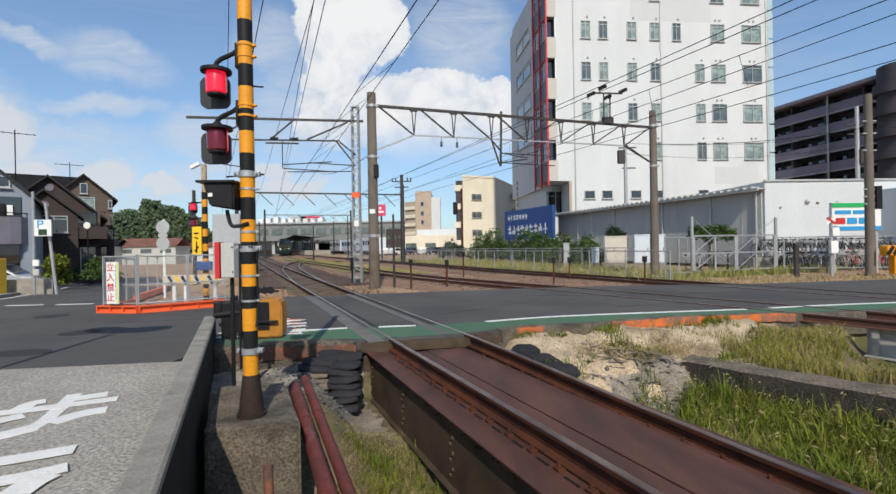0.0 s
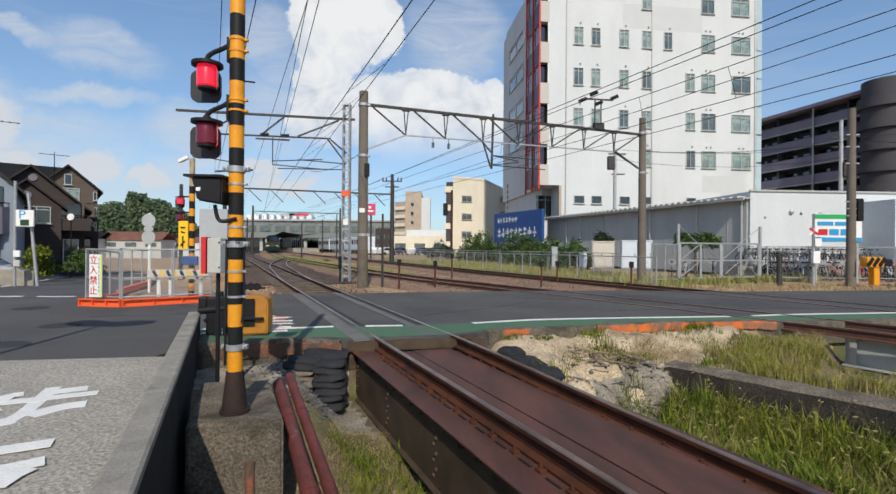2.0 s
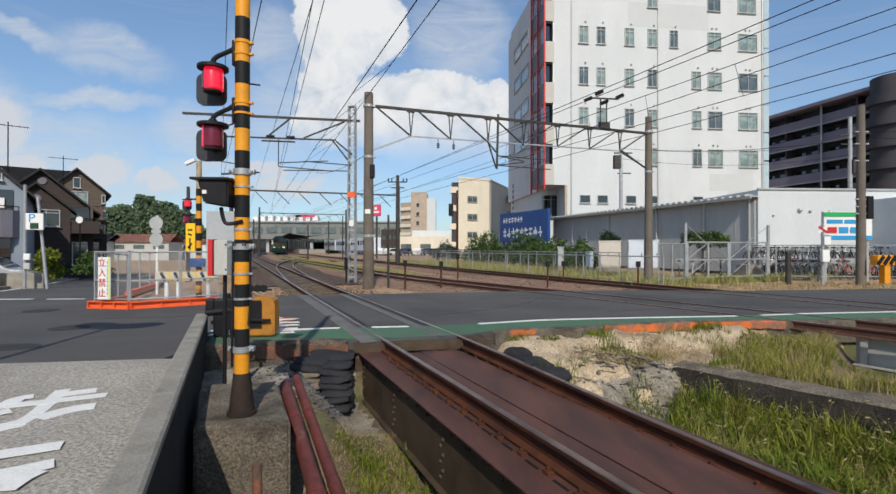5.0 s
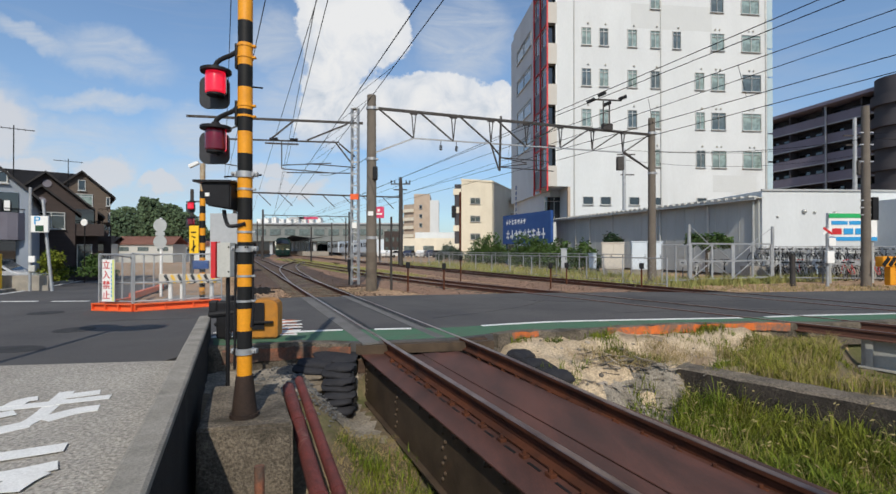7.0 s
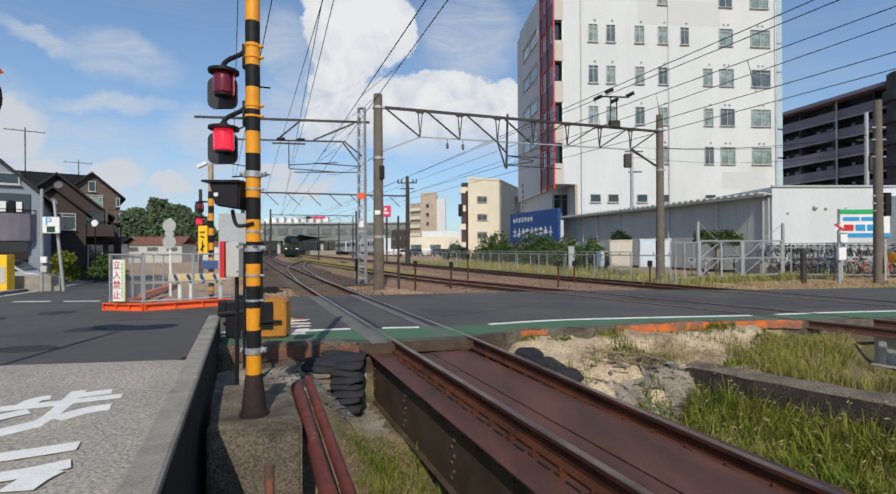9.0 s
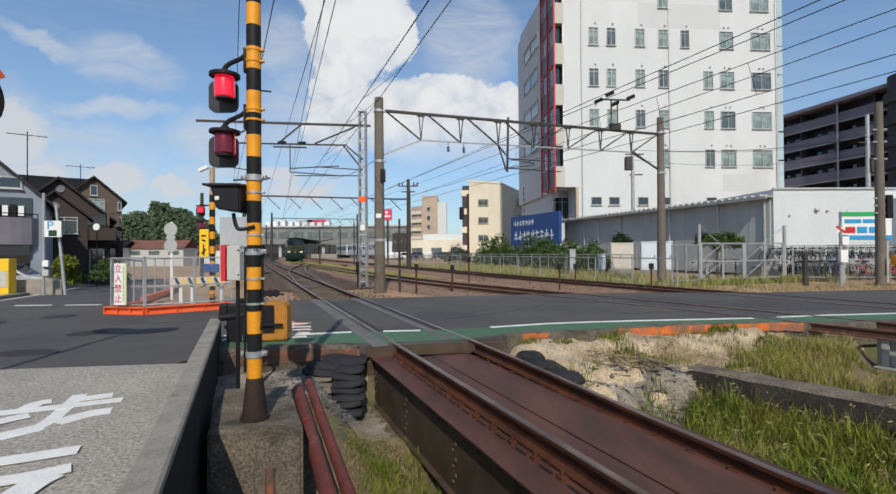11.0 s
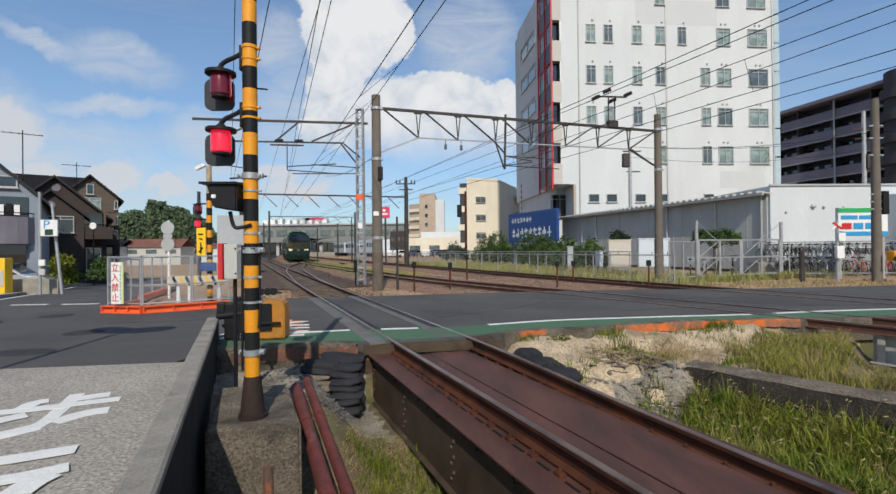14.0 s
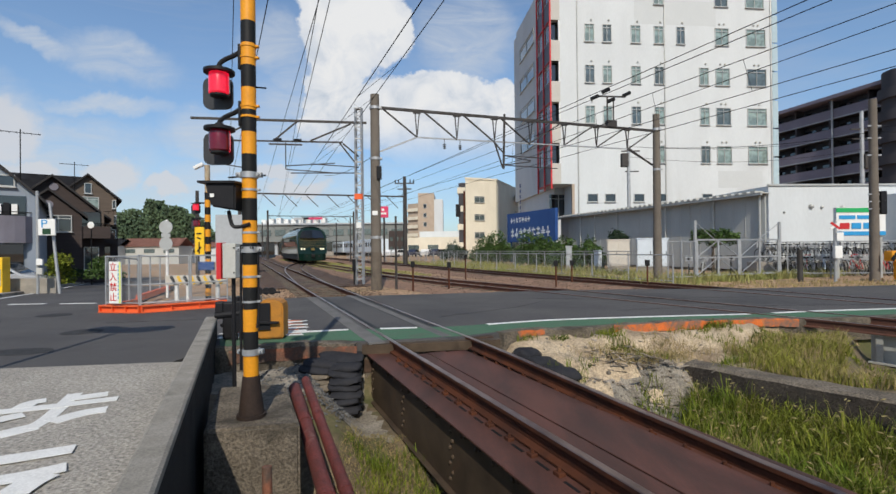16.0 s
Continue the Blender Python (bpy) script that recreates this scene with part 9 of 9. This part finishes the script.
blades("track_weeds", "low green grass between the tracks", [(x, y, -0.15) for x, y, z in spots(14000, 74, lambda x, y: -2.6 < x - (-4.8 - 0.45 * (y - 32)) < 1.6, (-30, 0), (27, 78))], "far_grass", 0.04, 0.14, 0.02, 74)
bm = bmesh.new()
rs = random.Random(77)
for k in range(9000):
    y = 14.8 + 22 * rs.random() ** 1.6
    x = (A_X + (y - A_Y) * A_S if k % 3 else 1.3 - 0.55 * (y - 18) + (4.0 if k % 2 else 0)) + rs.gauss(0, 1.3)
    if FAR_OK(x, y):
        s = rs.uniform(0.02, 0.055)
        c = Vector((x, y, -0.14))
        vs = [bm.verts.new(c + Vector((rs.uniform(-s, s), rs.uniform(-s, s), rs.uniform(0, s)))) for _ in range(4)]
        for f in ((0, 1, 2), (0, 2, 3), (0, 3, 1), (1, 3, 2)):
            bm.faces.new([vs[i] for i in f])
tagged(part("ballast_stones", bm, mat("ballast_stone", (0.18, 0.115, 0.08), (0.10, 0.07, 0.052), 0.95, scale=3.0, grain=30, bump=0, vary=0.3, island=True)), "loose brown ballast stones beside the rails", "ballast", kind="stuff")

# road marks on the side road and kerb stones
for x, y, w in ((-11.2, 13.6, 0.9), (-9.9, 13.65, 0.9), (-12.6, 13.4, 0.9)):
    bm = bmesh.new()
    box(bm, (x, y - 0.9, 0.005), (w, 0.12, 0.006), 4)
    tagged(part("dash", bm, M["white_paint"]), "short white dash on the road", "marking", kind="structure")
ribbon("white_edge_line", [(-14.4, 12.6), (-13.5, 13.0)], -0.07, 0.07, 0.004, M["white_paint"], "white painted edge line on the road")
bm = bmesh.new()
pts = [(-13.55, 13.0), (-14.75, 15.3), (-17.15, 19.6), (-26.15, 34.0), (-35.7, 50.0)]
sweep(bm, [(x, y, -0.04 * (y - 13)) for x, y in pts], [(-0.4, -0.2), (0.0, -0.2), (0.0, 0.10), (-0.4, 0.10)])
bmesh.ops.recalc_face_normals(bm, faces=bm.faces)
tagged(part("kerb", bm, M["concrete"]), "low concrete kerb along the side road", "kerb", kind="structure")
bm = bmesh.new()
sweep(bm, [(x + 0.35, y, -0.04 * (y - 13)) for x, y in pts], [(-0.07, 0.0), (0.07, 0.0), (0.07, 0.006), (-0.07, 0.006)])
bmesh.ops.recalc_face_normals(bm, faces=bm.faces)
tagged(part("white_edge_line", bm, M["white_paint"]), "white painted edge line on the side road", "marking", kind="structure")


# ---- train ----
def train_car(front):
    t = thing("train_car", "dark green streamlined express railcar with gold trim" if front else "dark green express sleeping car", "railcar", 0, 0, 0, 0, "express train")
    L = 20.5
    prof = [(-1.42, 0.95), (-1.45, 1.3), (-1.45, 2.7), (-1.32, 3.25), (-0.95, 3.62), (-0.45, 3.78), (0.45, 3.78), (0.95, 3.62), (1.32, 3.25), (1.45, 2.7), (1.45, 1.3), (1.42, 0.95)]
    # stations along the car: y, scale of the top, scale of the width, drop of the roof
    st = [(0.0, 0.86, 0.98), (0.12, 0.93, 1.0), (0.9, 0.97, 1.0), (1.6, 1.0, 1.0), (L, 1.0, 1.0)] if front else [(0, 1, 1), (L, 1, 1)]
    bm = bmesh.new()
    rings = []
    for y, top, wd in st:
        ring = []
        for x, z in prof:
            zz = z if z < 2.7 else 2.7 + (z - 2.7) * (1 - (1 - top) * 2.2)
            yy = y + (max(0, z - 2.0) * 0.5 if front and y < 1.0 else 0) - (0.25 * (1 - (x / 1.45) ** 2) if front and y < 0.5 else 0)
            ring.append(bm.verts.new((x * wd, yy, zz)))
        rings.append(ring)
    for r0, r1 in zip(rings, rings[1:]):
        for k in range(len(prof)):
            bm.faces.new((r0[k], r0[(k + 1) % len(prof)], r1[(k + 1) % len(prof)], r1[k]))
    bm.faces.new(rings[0])
    bm.faces.new(rings[-1][::-1])
    bmesh.ops.recalc_face_normals(bm, faces=bm.faces)
    body = part("body", bm, M["train_green"], t, "glossy dark green body", smooth=True)
    for s in (-1, 1):
        for k in range(7):
            bm = bmesh.new()
            box(bm, (s * 1.455, 3.2 + k * 2.4, 2.25), (0.02, 1.7, 0.85), 0, 0.0)
            part("side_window", bm, M["glass_dark"], t)
        for z in (1.55, 2.85):
            bm = bmesh.new()
            box(bm, (s * 1.458, L / 2 + 0.8, z), (0.02, L - 2.4, 0.05))
            part("gold_line", bm, M["gold"], t)
        bm = bmesh.new()
        box(bm, (s * 0.05, L / 2, 3.84), (1.6 if s > 0 else 1.2, 5.0, 0.14), 0, 0.03)
        if s > 0:
            part("roof_unit", bm, M["train_black"], t)
        else:
            bm.free()
    bm = bmesh.new()
    box(bm, (0, L / 2 + 0.3, 0.62), (2.5, L - 1.4, 0.6), 0, 0.03)
    part("underframe", bm, M["train_black"], t)
    for y in (3.0, L - 3.0):
        bg = new("bogie")
        bg.parent = t
        bm = bmesh.new()
        box(bm, (0, y, 0.45), (1.9, 2.9, 0.25), 0, 0.03)
        part("frame", bm, M["train_black"], bg)
        for dy in (-1.05, 1.05):
            for s in (-1, 1):
                bm = bmesh.new()
                rod(bm, (s * 0.5, y + dy, 0.43), (s * 0.63, y + dy, 0.43), 0.43, 18)
                part("wheel", bm, M["rust"], bg)
    if front:
        bm = bmesh.new()
        v = [bm.verts.new(c) for c in ((-1.2, 0.27, 2.55), (0, 0.04, 2.55), (1.2, 0.27, 2.55), (1.0, 0.78, 3.3), (0, 0.50, 3.42), (-1.0, 0.78, 3.3))]
        bm.faces.new(v)
        bmesh.ops.solidify(bm, geom=bm.faces[:], thickness=0.04)
        for q in bm.verts:
            q.co.y -= 0.10
        bmesh.ops.recalc_face_normals(bm, faces=bm.faces)
        part("windscreen", bm, M["glass_dark"], t, "raked dark windscreen")
        for k in range(6):
            bm = bmesh.new()
            z = 1.62 + 0.17 * k
            w = 1.3
            pipe_run(bm, [(-w + 2 * w * j / 10, -0.29 + 0.25 * (-1 + 2 * j / 10) ** 2 * 1.0 + max(0, z - 2.0) * 0.5, z) for j in range(11)], 0.013, 6)
            bmesh.ops.recalc_face_normals(bm, faces=bm.faces)
            part("grille_bar", bm, M["gold"], t, "gold grille bar")
        for s in (-1, 1):
            for dx in (0.82, 1.06):
                bm = bmesh.new()
                bmesh.ops.create_uvsphere(bm, u_segments=14, v_segments=8, radius=0.08, matrix=Matrix.Translation((s * dx, -0.06 if dx < 0.9 else 0.0, 1.45)) @ Matrix.Diagonal((1, 0.6, 1, 1)))
                part("headlight", bm, M["headlight"], t, "lit yellow-white headlight")
        bm = bmesh.new()
        prism(bm, [(-1.35, 0.15), (-0.9, -0.3), (0.9, -0.3), (1.35, 0.15), (1.3, 1.2), (-1.3, 1.2)], 0.25, 0.95)
        bmesh.ops.bevel(bm, geom=list(bm.edges), offset=0.05, segments=2, affect="EDGES")
        part("skirt", bm, M["train_green"], t, "dark green front skirt")
        bm = bmesh.new()
        box(bm, (0, -0.42, 0.78), (0.36, 0.4, 0.3), 0, 0.05)
        part("coupler", bm, M["train_black"], t)
        bm = bmesh.new()
        box(bm, (0, -0.29, 1.42), (0.3, 0.04, 0.2))
        part("emblem", bm, M["gold"], t)
        for s in (-1, 1):
            bm = bmesh.new()
            rod(bm, (s * 0.6, -0.33, 0.72), (s * 0.6, -0.36, 0.72), 0.09, 12)
            part("buffer_light", bm, M["train_black"], t)
    return t


LOCO, CAR2 = train_car(True), train_car(False)
CAR3 = copy_thing(CAR2, pose(0, 0, 0))


def rail_pose(y_front, back):
    """Where a car stands whose nose would be at y_front along the main line, shifted back along it."""
    line = [p for p in TRACK_B if p.y > 5] + [Vector((-61, 175, 0)), Vector((-85, 240, 0))]

    def on_line(dist):
        left = dist
        start = min(range(len(line) - 1), key=lambda i: 0 if line[i].y <= y_front < line[i + 1].y else 1)
        p = line[start].lerp(line[start + 1], (y_front - line[start].y) / (line[start + 1].y - line[start].y))
        i = start
        while True:
            seg = (line[i + 1] - p).length
            if left <= seg or i + 2 >= len(line):
                return p + (line[i + 1] - p).normalized() * left
            left -= seg
            p = line[i + 1]
            i += 1

    a, b = on_line(back + 3.0), on_line(back + 17.5)
    d = (b - a).normalized()
    n = a - d * 3.0
    return pose(n.x, n.y, 0.02, 0, 0, math.degrees(math.atan2(d.y, d.x)) - 90)


TRAIN_Y = [(0, 107.0), (2, 105.6), (3.5, 103.6), (5, 100.8), (7, 95.4), (8, 91.8), (9, 87.4), (10, 82.4), (11.5, 74.2), (13, 65.8), (14, 60.3), (15, 54.8), (16, 49.3)]


def train_y(t):
    for (t0, y0), (t1, y1) in zip(TRAIN_Y, TRAIN_Y[1:]):
        if t <= t1:
            return y0 + (y1 - y0) * (t - t0) / (t1 - t0)
    return TRAIN_Y[-1][1]


def motions():
    for ob, back in ((LOCO, 0.0), (CAR2, 21.0), (CAR3, 42.0)):
        walk(ob, [(0.5 * k, rail_pose(train_y(0.5 * k), back)) for k in range(33)])
    # the two lamps of each signal take turns, about 0.62 s each
    for drum, upper in BLINKERS:
        rows, turned = [], 0.0 if upper else 180.0
        rows.append((0.0, pose(0, 0, 0, 0, 0, turned)))
        for k in range(26):
            tk = 0.05 + 0.6167 * k
            if tk > 15.9:
                break
            for dt, a in ((-0.0333, 0), (0.0, 60), (0.0333, 120), (0.0667, 180)):
                if tk + dt > rows[-1][0] + 0.02:
                    rows.append((tk + dt, pose(0, 0, 0, 0, 0, turned + a)))
            turned += 180.0
        rows.append((16.0, pose(0, 0, 0, 0, 0, turned)))
        walk(drum, rows)


motions()
